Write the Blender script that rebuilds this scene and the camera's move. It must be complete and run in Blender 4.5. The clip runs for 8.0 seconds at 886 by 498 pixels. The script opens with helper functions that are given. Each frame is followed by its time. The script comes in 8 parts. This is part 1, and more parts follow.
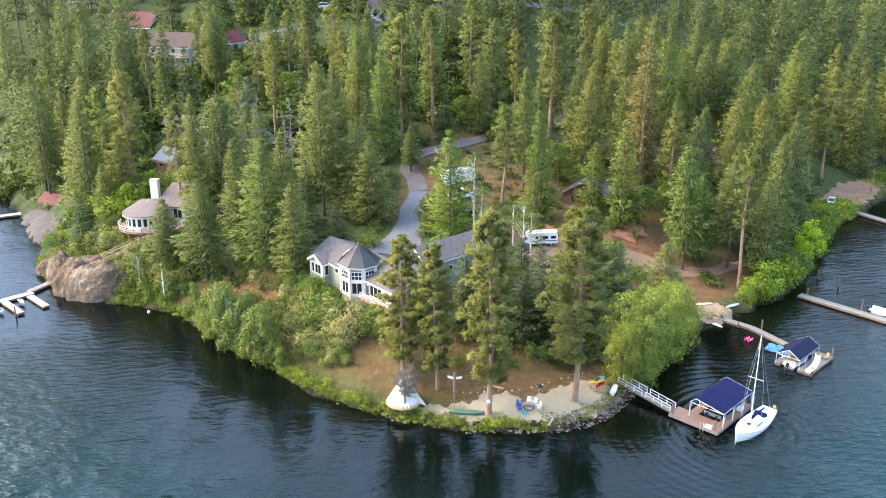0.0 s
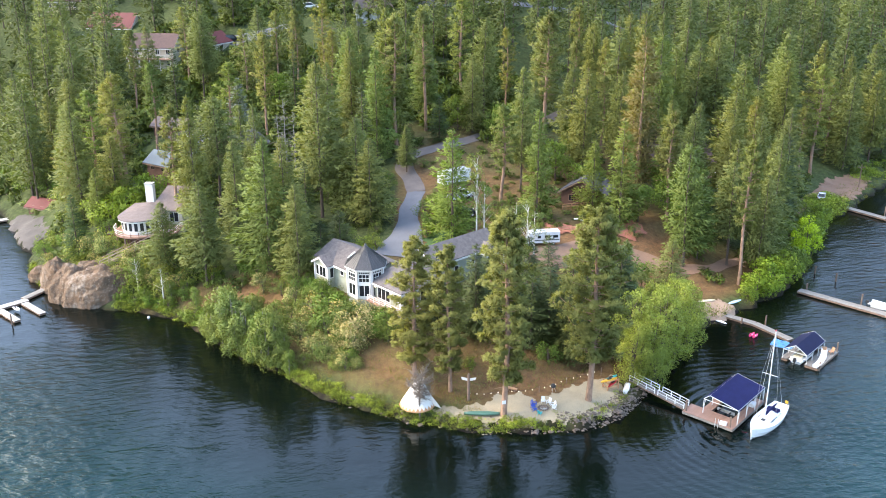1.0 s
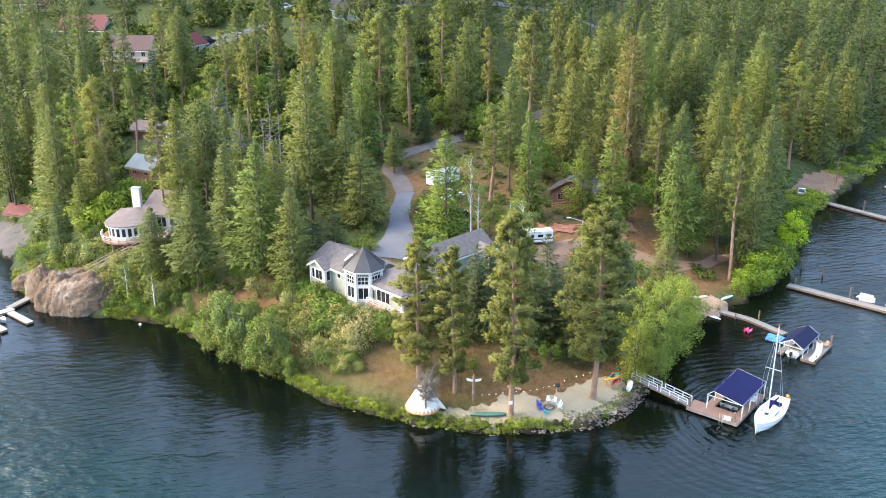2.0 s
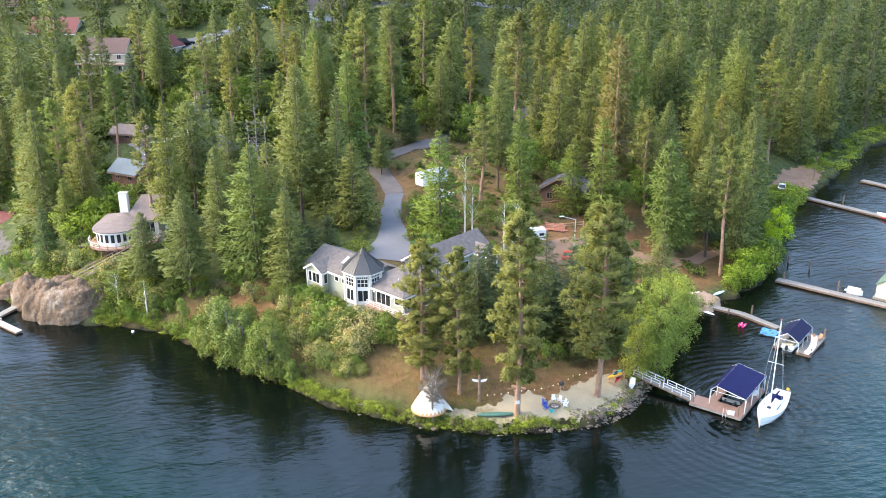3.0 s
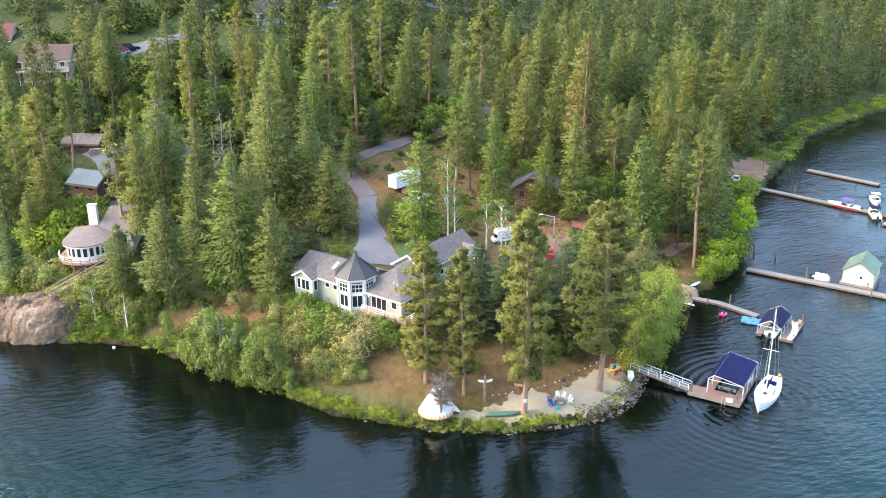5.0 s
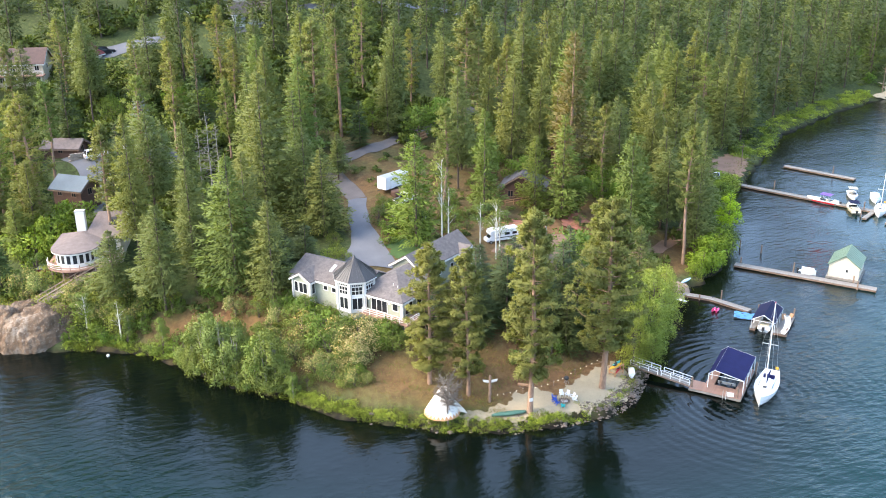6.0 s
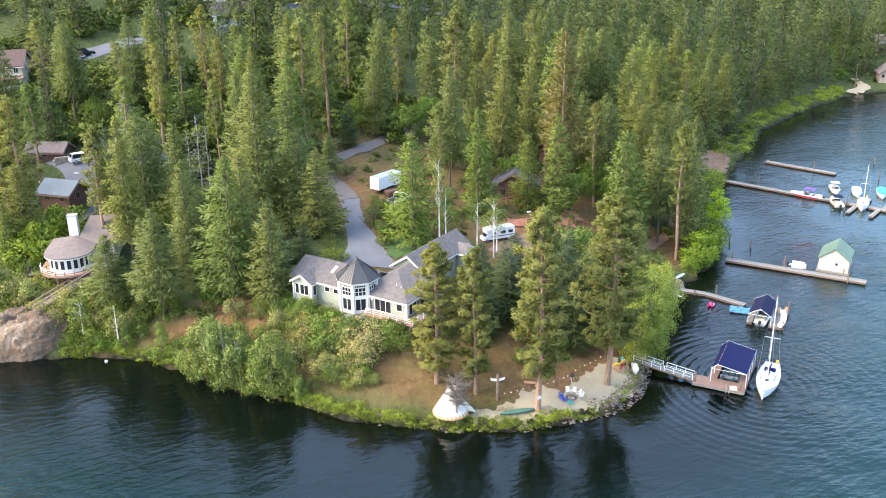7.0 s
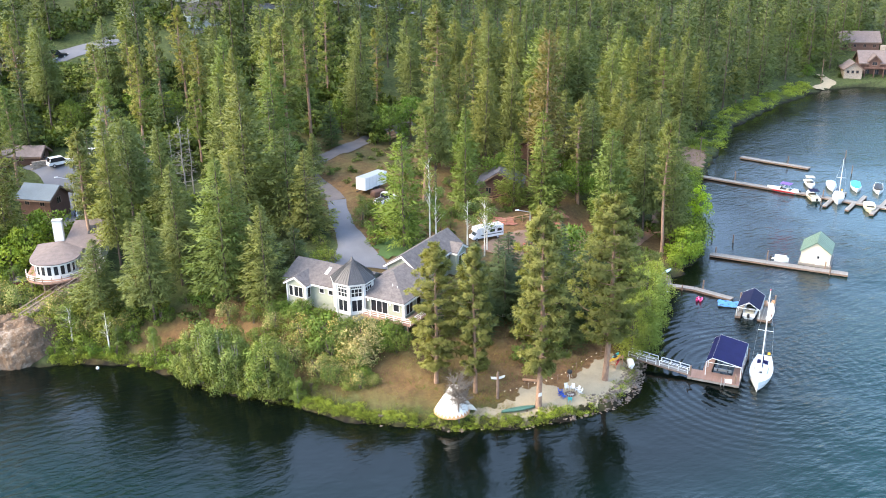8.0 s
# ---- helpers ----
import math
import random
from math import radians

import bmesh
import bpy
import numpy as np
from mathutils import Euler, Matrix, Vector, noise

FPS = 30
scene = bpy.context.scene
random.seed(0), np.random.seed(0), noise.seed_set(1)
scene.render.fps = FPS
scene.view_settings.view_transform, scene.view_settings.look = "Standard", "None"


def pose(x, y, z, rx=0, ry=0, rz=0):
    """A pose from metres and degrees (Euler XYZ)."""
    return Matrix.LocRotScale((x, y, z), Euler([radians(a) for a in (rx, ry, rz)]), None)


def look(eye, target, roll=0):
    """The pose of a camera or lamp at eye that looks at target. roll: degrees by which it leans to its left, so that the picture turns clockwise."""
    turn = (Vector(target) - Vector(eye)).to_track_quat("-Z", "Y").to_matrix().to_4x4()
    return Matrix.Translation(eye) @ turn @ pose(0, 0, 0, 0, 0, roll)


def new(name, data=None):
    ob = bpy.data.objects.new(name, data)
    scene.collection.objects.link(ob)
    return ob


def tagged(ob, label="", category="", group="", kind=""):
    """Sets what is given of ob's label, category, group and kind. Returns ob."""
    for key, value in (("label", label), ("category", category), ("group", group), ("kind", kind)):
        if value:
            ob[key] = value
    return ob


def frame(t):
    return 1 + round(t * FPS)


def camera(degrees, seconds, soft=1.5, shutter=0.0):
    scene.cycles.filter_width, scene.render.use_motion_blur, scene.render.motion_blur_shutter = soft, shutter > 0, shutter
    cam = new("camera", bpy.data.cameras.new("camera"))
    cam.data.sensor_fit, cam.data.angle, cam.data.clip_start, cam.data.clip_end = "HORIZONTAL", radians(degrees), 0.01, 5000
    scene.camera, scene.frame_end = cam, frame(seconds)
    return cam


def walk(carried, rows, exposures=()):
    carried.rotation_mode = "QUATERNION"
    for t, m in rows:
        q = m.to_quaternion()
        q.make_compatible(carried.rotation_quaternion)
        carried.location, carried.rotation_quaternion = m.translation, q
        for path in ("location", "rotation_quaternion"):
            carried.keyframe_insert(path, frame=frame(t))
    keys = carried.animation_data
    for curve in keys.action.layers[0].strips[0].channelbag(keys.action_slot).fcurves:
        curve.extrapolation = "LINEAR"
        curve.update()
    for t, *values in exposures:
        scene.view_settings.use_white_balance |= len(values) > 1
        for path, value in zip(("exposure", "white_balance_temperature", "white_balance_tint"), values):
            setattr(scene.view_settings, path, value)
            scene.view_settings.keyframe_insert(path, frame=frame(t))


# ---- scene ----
cam = camera(51.4, 8.0, soft=1.0)
METRES, EYE, TILT, LEAN, TURN = 42.0, 62.3, 0.0, 0.0, 0.0
ROWS = [
    (0.0, 0.0, 0.0, 0.0, -0.04, -20.38, 0.1),
    (0.5, -0.068, 0.0101, -0.0003, -0.95, -20.41, 0.13),
    (1.0, -0.1334, 0.0201, -0.0005, -2.12, -20.43, 0.16),
    (1.5, -0.1969, 0.03, -0.0005, -3.38, -20.44, 0.18),
    (3.0, -0.3846, 0.0597, 0.002, -7.19, -20.48, 0.29),
    (3.5, -0.4467, 0.0712, 0.0036, -8.4, -20.5, 0.33),
    (4.0, -0.5092, 0.0838, 0.0052, -9.77, -20.51, 0.38),
    (4.5, -0.5712, 0.0964, 0.0072, -11.22, -20.53, 0.42),
    (6.0, -0.7541, 0.1428, 0.0116, -15.16, -20.55, 0.52),
    (6.5, -0.8128, 0.1602, 0.0126, -16.25, -20.58, 0.56),
    (7.0, -0.8692, 0.1774, 0.0141, -17.38, -20.63, 0.59),
    (7.5, -0.9228, 0.1948, 0.015, -18.59, -20.67, 0.61),
    (8.0, -0.9753, 0.2115, 0.0169, -19.9, -20.71, 0.63),
]
walk(cam, [(t, pose(0, 0, EYE, TILT, LEAN, TURN) @ pose(METRES * x, METRES * y, METRES * z, 90 + pitch, roll, yaw)) for t, x, y, z, yaw, pitch, roll in ROWS])

# ---------------------------------------------------------------- world, sun, exposure
SUN_ELEV, SUN_AZ = 40.0, -86.0          # degrees; azimuth from +y, clockwise
world = bpy.data.worlds.new("world")
scene.world = world
world.use_nodes = True
wn = world.node_tree.nodes
sky = wn.new("ShaderNodeTexSky")
sky.sky_type = "NISHITA"
sky.sun_disc = False
sky.sun_elevation = radians(SUN_ELEV)
sky.sun_rotation = radians(SUN_AZ)
sky.air_density, sky.dust_density, sky.ozone_density = 1.0, 3.2, 2.2
cloud = wn.new("ShaderNodeHueSaturation")      # a thin cloud sheet takes most of the blue away
cloud.inputs["Saturation"].default_value = 1.24
world.node_tree.links.new(sky.outputs[0], cloud.inputs["Color"])
sheet = wn.new("ShaderNodeMix")
sheet.data_type = "RGBA"
sheet.inputs[0].default_value, sheet.inputs[7].default_value = 0.20, (4.9, 5.7, 6.6, 1)
world.node_tree.links.new(cloud.outputs[0], sheet.inputs[6])
world.node_tree.links.new(sheet.outputs[2], wn["Background"].inputs[0])
wn["Background"].inputs[1].default_value = 0.385
sun = new("sun", bpy.data.lights.new("sun", "SUN"))
sun.data.energy, sun.data.angle, sun.data.color = 1.6, radians(48), (1.0, 0.86, 0.54)
_e, _a = radians(SUN_ELEV), radians(SUN_AZ)
sun.matrix_world = look((0, 0, 120), Vector((0, 0, 120)) - Vector((math.cos(_e) * math.sin(_a), math.cos(_e) * math.cos(_a), math.sin(_e))))
scene.view_settings.exposure = 1.17


# ---------------------------------------------------------------- materials
def nodes_of(name):
    m = bpy.data.materials.new(name)
    m.use_nodes = True
    nt = m.node_tree
    return m, nt, nt.nodes["Principled BSDF"]


def ramp(nt, src, stops):
    r = nt.nodes.new("ShaderNodeValToRGB")
    el = r.color_ramp.elements
    while len(el) < len(stops):
        el.new(0.5)
    for e, (p, c) in zip(el, stops):
        e.position, e.color = p, (*c, 1)
    nt.links.new(src, r.inputs[0])
    return r.outputs[0]


def noise_at(nt, scale, detail=4, rough=0.6, vec=None):
    n = nt.nodes.new("ShaderNodeTexNoise")
    n.inputs["Scale"].default_value, n.inputs["Detail"].default_value, n.inputs["Roughness"].default_value = scale, detail, rough
    if vec is None:
        vec = nt.nodes.new("ShaderNodeTexCoord").outputs["Object"]
    nt.links.new(vec, n.inputs["Vector"])
    return n.outputs[0]


def mixc(nt, fac, a, b, mode="MIX"):
    n = nt.nodes.new("ShaderNodeMix")
    n.data_type, n.blend_type = "RGBA", mode
    for v, s in ((fac, 0), (a, 6), (b, 7)):
        if isinstance(v, (int, float)):
            n.inputs[s].default_value = v
        elif isinstance(v, tuple):
            n.inputs[s].default_value = (*v, 1)
        else:
            nt.links.new(v, n.inputs[s])
    return n.outputs[2]


def maths(nt, op, a, b=0.0):
    n = nt.nodes.new("ShaderNodeMath")
    n.operation = op
    for v, s in ((a, 0), (b, 1)):
        if isinstance(v, (int, float)):
            n.inputs[s].default_value = v
        else:
            nt.links.new(v, n.inputs[s])
    return n.outputs[0]


def bumped(nt, b, height, strength, dist=0.05):
    n = nt.nodes.new("ShaderNodeBump")
    n.inputs["Strength"].default_value, n.inputs["Distance"].default_value = strength, dist
    nt.links.new(height, n.inputs["Height"])
    nt.links.new(n.outputs[0], b.inputs["Normal"])


def dull(c, k):
    return tuple(min(1.0, v * k) for v in c)


def surface(name, col, rough=0.7, metal=0.0, var=0.25, big=0.35, fine=9.0, bump=0.3, other=None):
    """A plain painted, wooden or stony surface: two scales of variation and a fine relief."""
    m, nt, b = nodes_of(name)
    n1, n2 = noise_at(nt, big, 5), noise_at(nt, fine, 6)
    info = nt.nodes.new("ShaderNodeObjectInfo").outputs["Random"]
    c = ramp(nt, n1, [(0.3, dull(col, 1 - var)), (0.7, dull(other or col, 1 + var * 0.6))])
    c = mixc(nt, 0.5 * var + 0.1, c, ramp(nt, n2, [(0.35, dull(col, 0.55)), (0.65, dull(col, 1.3))]))
    c = mixc(nt, maths(nt, "MULTIPLY", info, var * 0.5), c, dull(col, 0.6))
    nt.links.new(c, b.inputs["Base Color"])
    b.inputs["Roughness"].default_value, b.inputs["Metallic"].default_value = rough, metal
    bumped(nt, b, n2, bump)
    return m


def foliage(name, dark, light, trans=0.22, patch=0.25, tip=None):
    """Leaves and needles: hue shifts from tree to tree, from bough to bough and from leaf to leaf."""
    dark, light = (tuple(v * k for v, k in zip(c, (1.09, 1.0, 0.9))) for c in (dark, light))
    m, nt, b = nodes_of(name)
    geo = nt.nodes.new("ShaderNodeNewGeometry")
    info = nt.nodes.new("ShaderNodeObjectInfo").outputs["Random"]
    n1 = noise_at(nt, patch, 3, 0.6, geo.outputs["Position"])
    k = maths(nt, "ADD", maths(nt, "MULTIPLY", n1, 0.87), maths(nt, "MULTIPLY", geo.outputs["Random Per Island"], 0.13))
    c = ramp(nt, k, [(0.15, dark), (0.85, light)])
    # bough tips and lobe tops paler: fresh growth, plus light put into the colour
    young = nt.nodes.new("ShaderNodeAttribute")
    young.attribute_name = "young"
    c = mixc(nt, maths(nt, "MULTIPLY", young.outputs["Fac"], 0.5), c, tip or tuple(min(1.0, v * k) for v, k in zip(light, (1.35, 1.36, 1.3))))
    tinted = mixc(nt, 1.0, c, ramp(nt, info, [(0.0, (0.84, 0.88, 0.88)), (0.35, (1, 1, 1)), (0.7, (1.12, 1.0, 0.82)), (1.0, (0.86, 1.04, 0.84))]), "MULTIPLY")
    tone = nt.nodes.new("ShaderNodeAttribute")
    tone.attribute_name = "tone"
    k = maths(nt, "ADD", tone.outputs["Fac"], 1.0)
    comb = nt.nodes.new("ShaderNodeCombineColor")
    nt.links.new(maths(nt, "MULTIPLY", k, maths(nt, "ADD", 0.8, maths(nt, "MULTIPLY", k, 0.2))), comb.inputs[0])
    nt.links.new(k, comb.inputs[1])
    nt.links.new(maths(nt, "MULTIPLY", k, 0.88), comb.inputs[2])
    tinted = mixc(nt, 1.0, tinted, comb.outputs[0], "MULTIPLY")
    nt.links.new(tinted, b.inputs["Base Color"])
    b.inputs["Roughness"].default_value = 0.62
    b.inputs["Specular IOR Level"].default_value = 0.25
    t = nt.nodes.new("ShaderNodeBsdfTranslucent")
    nt.links.new(mixc(nt, 1.0, tinted, (1.15, 1.2, 0.6), "MULTIPLY"), t.inputs[0])
    mix = nt.nodes.new("ShaderNodeMixShader")
    mix.inputs[0].default_value = trans
    nt.links.new(b.outputs[0], mix.inputs[1])
    nt.links.new(t.outputs[0], mix.inputs[2])
    nt.links.new(mix.outputs[0], nt.nodes["Material Output"].inputs[0])
    return m


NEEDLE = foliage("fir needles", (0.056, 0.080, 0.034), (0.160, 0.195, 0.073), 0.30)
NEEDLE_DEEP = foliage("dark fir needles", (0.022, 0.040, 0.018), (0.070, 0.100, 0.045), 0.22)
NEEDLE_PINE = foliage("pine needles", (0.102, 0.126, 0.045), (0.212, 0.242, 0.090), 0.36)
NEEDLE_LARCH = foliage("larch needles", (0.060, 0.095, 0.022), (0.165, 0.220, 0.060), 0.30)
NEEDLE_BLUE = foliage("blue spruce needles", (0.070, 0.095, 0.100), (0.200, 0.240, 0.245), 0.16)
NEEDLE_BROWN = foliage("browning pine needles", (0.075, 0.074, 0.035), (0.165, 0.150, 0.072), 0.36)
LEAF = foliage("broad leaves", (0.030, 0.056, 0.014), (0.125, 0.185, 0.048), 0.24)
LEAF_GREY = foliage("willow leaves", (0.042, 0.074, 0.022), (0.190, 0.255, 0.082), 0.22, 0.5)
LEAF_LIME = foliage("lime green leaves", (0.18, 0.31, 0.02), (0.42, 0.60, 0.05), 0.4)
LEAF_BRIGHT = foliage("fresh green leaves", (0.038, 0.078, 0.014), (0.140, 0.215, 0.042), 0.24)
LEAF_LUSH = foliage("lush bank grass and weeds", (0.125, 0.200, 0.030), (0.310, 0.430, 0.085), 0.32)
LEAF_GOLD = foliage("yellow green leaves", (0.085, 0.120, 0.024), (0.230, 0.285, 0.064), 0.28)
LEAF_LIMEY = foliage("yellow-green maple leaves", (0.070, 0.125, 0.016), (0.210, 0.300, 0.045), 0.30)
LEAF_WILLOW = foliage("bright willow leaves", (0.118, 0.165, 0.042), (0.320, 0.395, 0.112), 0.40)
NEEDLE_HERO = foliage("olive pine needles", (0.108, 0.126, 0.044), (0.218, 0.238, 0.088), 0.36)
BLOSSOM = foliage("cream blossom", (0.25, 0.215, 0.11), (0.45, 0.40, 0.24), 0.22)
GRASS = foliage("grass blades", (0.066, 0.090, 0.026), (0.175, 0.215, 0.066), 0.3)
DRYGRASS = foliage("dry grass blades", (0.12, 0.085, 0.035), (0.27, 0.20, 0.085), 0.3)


def bark(name, col, dark, fine=5.0):
    m, nt, b = nodes_of(name)
    geo = nt.nodes.new("ShaderNodeNewGeometry").outputs["Position"]
    mp = nt.nodes.new("ShaderNodeMapping")
    mp.inputs["Scale"].default_value = (1, 1, 0.28)
    nt.links.new(geo, mp.inputs[0])
    n = noise_at(nt, fine, 6, 0.7, mp.outputs[0])
    c = ramp(nt, n, [(0.36, dark), (0.62, col)])
    c = mixc(nt, 0.3, c, ramp(nt, noise_at(nt, 0.5, 3, 0.6, geo), [(0.3, dull(col, 0.6)), (0.7, dull(col, 1.25))]))
    nt.links.new(c, b.inputs["Base Color"])
    b.inputs["Roughness"].default_value = 0.9
    bumped(nt, b, n, 0.6, 0.08)
    return m


BARK_FIR = bark("fir bark", (0.115, 0.082, 0.062), (0.045, 0.034, 0.028))
BARK_PINE = bark("ponderosa bark", (0.330, 0.205, 0.135), (0.115, 0.072, 0.052), 3.0)
BARK_BIRCH = bark("white birch bark", (0.780, 0.740, 0.660), (0.250, 0.225, 0.190), 2.5)
BARK_TWIG = bark("brown grey twigs", (0.200, 0.165, 0.135), (0.080, 0.062, 0.050), 4.0)
BARK_DEAD = bark("bare grey wood", (0.270, 0.250, 0.225), (0.120, 0.105, 0.092), 4.0)

SHINGLE = surface("grey shingles", (0.135, 0.114, 0.106), 0.92, var=0.5, big=1.6, fine=4, bump=0.5)
SHINGLE_TAN = surface("brown grey shingles", (0.165, 0.128, 0.116), 0.88, var=0.3, big=1.4, fine=5, bump=0.5)
SHINGLE_DARK = surface("dark shingles", (0.095, 0.088, 0.098), 0.85, var=0.3, big=1.5, fine=5, bump=0.5)
SHINGLE_BROWN = surface("dark brown shingles", (0.105, 0.062, 0.052), 0.85, var=0.3, big=1.5, fine=5, bump=0.5)
ROOF_RED = surface("red metal roofing", (0.125, 0.026, 0.024), 0.75, var=0.2, fine=3)
ROOF_GREEN = surface("green metal roofing", (0.120, 0.180, 0.128), 0.6, var=0.15, fine=3)
ROOF_SEAM = surface("dark standing seam metal", (0.070, 0.067, 0.067), 0.5, 0.3, var=0.3, fine=6, bump=0.15)
ROOF_BLUE = surface("slate blue roofing", (0.090, 0.118, 0.140), 0.6, var=0.2, fine=4)
SIDING = surface("sage green siding", (0.300, 0.312, 0.240), 0.75, var=0.12, fine=6)
SIDING_CREAM = surface("cream siding", (0.540, 0.480, 0.370), 0.75, var=0.12, fine=6)
SIDING_TAN = surface("tan stucco", (0.520, 0.440, 0.310), 0.8, var=0.12, fine=6)
SIDING_BROWN = surface("brown log siding", (0.115, 0.058, 0.040), 0.8, var=0.3, fine=5)
STONE_WALL = surface("tan field stone", (0.330, 0.270, 0.215), 0.9, var=0.45, big=2.2, fine=6, bump=0.7)
TRIM = surface("white painted trim", (0.640, 0.620, 0.585), 0.55, var=0.06, fine=10, bump=0.08)
CONCRETE = surface("pale concrete", (0.400, 0.380, 0.350), 0.9, var=0.2)
DECKWOOD = surface("reddish deck boards", (0.315, 0.182, 0.130), 0.8, var=0.3, big=0.8, fine=7)
GREYWOOD = surface("weathered grey boards", (0.215, 0.195, 0.172), 0.88, var=0.35, big=0.8, fine=7)
STAIRWOOD = surface("pale weathered stair timber", (0.34, 0.245, 0.195), 0.85, var=0.25, big=0.8, fine=7)
POSTWOOD = surface("brown timber posts", (0.205, 0.135, 0.098), 0.88, var=0.35, big=1.5, fine=7)
LOGWOOD = surface("cut log ends", (0.430, 0.240, 0.130), 0.85, var=0.3)
NAVY = surface("navy blue canopy fabric", (0.012, 0.014, 0.058), 0.9, var=0.25, big=0.8, fine=12, bump=0.15)
NAVY_GREY = surface("dark navy canopy fabric", (0.014, 0.017, 0.045), 0.9, var=0.25, big=0.8, fine=12, bump=0.15)
GELCOAT = surface("white gelcoat", (0.700, 0.700, 0.690), 0.22, var=0.05, fine=8, bump=0.02)
CREAMHULL = surface("cream gelcoat", (0.560, 0.490, 0.340), 0.3, var=0.08, fine=8, bump=0.02)
ALU = surface("brushed aluminium", (0.620, 0.620, 0.620), 0.4, 0.75, var=0.1, fine=12, bump=0.05)
STEEL_WHITE = surface("white painted steel", (0.660, 0.660, 0.650), 0.45, var=0.06, fine=10, bump=0.03)
BLACK = surface("black rubber and plastic", (0.022, 0.022, 0.024), 0.6, var=0.2, fine=10)
TARP = surface("bright blue tarpaulin", (0.070, 0.230, 0.480), 0.45, var=0.25, big=1.5, fine=5)
CANVAS = surface("off-white canvas", (0.640, 0.615, 0.570), 0.85, var=0.12, big=1.2, fine=6)
OCHRE = surface("ochre painted canvas", (0.430, 0.230, 0.110), 0.85, var=0.2, fine=6)
REDPAINT = surface("red paint", (0.430, 0.020, 0.022), 0.32, var=0.12, fine=8, bump=0.03)
PINKPAINT = surface("pink moulded plastic", (0.640, 0.060, 0.190), 0.4, var=0.12, fine=8, bump=0.03)
PURPLE = surface("purple canvas cover", (0.140, 0.050, 0.300), 0.5, var=0.2, fine=6)
TEALPAINT = surface("turquoise plastic", (0.030, 0.380, 0.400), 0.4, var=0.12, fine=8)
BLUEPAINT = surface("royal blue plastic", (0.022, 0.070, 0.380), 0.4, var=0.15, fine=8)
GREENPAINT = surface("dark green canoe skin", (0.060, 0.130, 0.090), 0.4, var=0.2, fine=6)
YELLOWPAINT = surface("yellow plastic", (0.660, 0.360, 0.020), 0.4, var=0.12, fine=8)
PALEBLUE = surface("pale blue canvas", (0.360, 0.500, 0.600), 0.6, var=0.12, fine=8)
CARBLACK = surface("black car paint", (0.016, 0.018, 0.024), 0.2, var=0.1, fine=8, bump=0.02)
CARWHITE = surface("white car paint", (0.750, 0.750, 0.750), 0.22, var=0.05, fine=8, bump=0.02)
CARBLUE = surface("pale blue car paint", (0.250, 0.330, 0.440), 0.25, var=0.1, fine=8, bump=0.02)
ROCKGREY = surface("shore stones", (0.135, 0.100, 0.078), 0.9, var=0.45, big=1.2, fine=5, bump=0.6)
ROCKTAN, _nt, _b = nodes_of("mixed tan shore stones")
_c = ramp(_nt, _nt.nodes.new("ShaderNodeNewGeometry").outputs["Random Per Island"], [(0.0, (0.075, 0.056, 0.043)), (0.5, (0.14, 0.105, 0.078)), (1.0, (0.22, 0.17, 0.13))])
_n1 = noise_at(_nt, 9.0, 5, 0.7)
_nt.links.new(mixc(_nt, 0.35, _c, ramp(_nt, _n1, [(0.35, (0.06, 0.045, 0.035)), (0.65, (0.26, 0.20, 0.15))])), _b.inputs["Base Color"])
_b.inputs["Roughness"].default_value = 0.92
bumped(_nt, _b, _n1, 0.5)
ROCKRUST, _nt, _b = nodes_of("lichened basalt")
_pos = _nt.nodes.new("ShaderNodeNewGeometry").outputs["Position"]
_n1, _n2, _n3 = noise_at(_nt, 0.22, 5, 0.7, _pos), noise_at(_nt, 0.8, 8, 0.8, _pos), noise_at(_nt, 2.6, 6, 0.85, _pos)
_c = ramp(_nt, _n1, [(0.38, (0.115, 0.074, 0.046)), (0.52, (0.160, 0.108, 0.070)), (0.66, (0.32, 0.255, 0.195))])
_c = mixc(_nt, ramp(_nt, _n2, [(0.45, (0, 0, 0)), (0.55, (0.9, 0.9, 0.9))]), _c, (0.150, 0.090, 0.050))
_c = mixc(_nt, ramp(_nt, _n3, [(0.54, (0, 0, 0)), (0.62, (0.7, 0.7, 0.7))]), _c, (0.065, 0.048, 0.036))
_c = mixc(_nt, ramp(_nt, noise_at(_nt, 2.7, 6, 0.75, _pos), [(0.56, (0, 0, 0)), (0.62, (0.7, 0.7, 0.7))]), _c, (0.30, 0.24, 0.18))
_nt.links.new(_c, _b.inputs["Base Color"])
_b.inputs["Roughness"].default_value = 0.95
bumped(_nt, _b, maths(_nt, "ADD", _n2, maths(_nt, "MULTIPLY", _n3, 0.5)), 1.0, 0.35)
ASPHALT = surface("grey asphalt", (0.135, 0.135, 0.148), 0.9, var=0.16, big=0.3, fine=14, bump=0.2)
ASPHALT_OLD = surface("worn brown-grey asphalt", (0.125, 0.105, 0.098), 0.92, var=0.25, big=0.3, fine=10, bump=0.2)
GRAVEL = surface("pale gravel", (0.322, 0.262, 0.170), 0.95, var=0.2, big=0.5, fine=7, bump=0.5)
DIRT = surface("packed reddish dirt", (0.225, 0.132, 0.085), 0.95, var=0.25, big=0.3, fine=5, bump=0.4)
LAWN = surface("mown lawn", (0.055, 0.105, 0.026), 0.95, var=0.35, big=0.6, fine=9, bump=0.5)
MULCH = surface("red bark mulch", (0.330, 0.125, 0.080), 0.95, var=0.3, big=0.8, fine=8, bump=0.5)

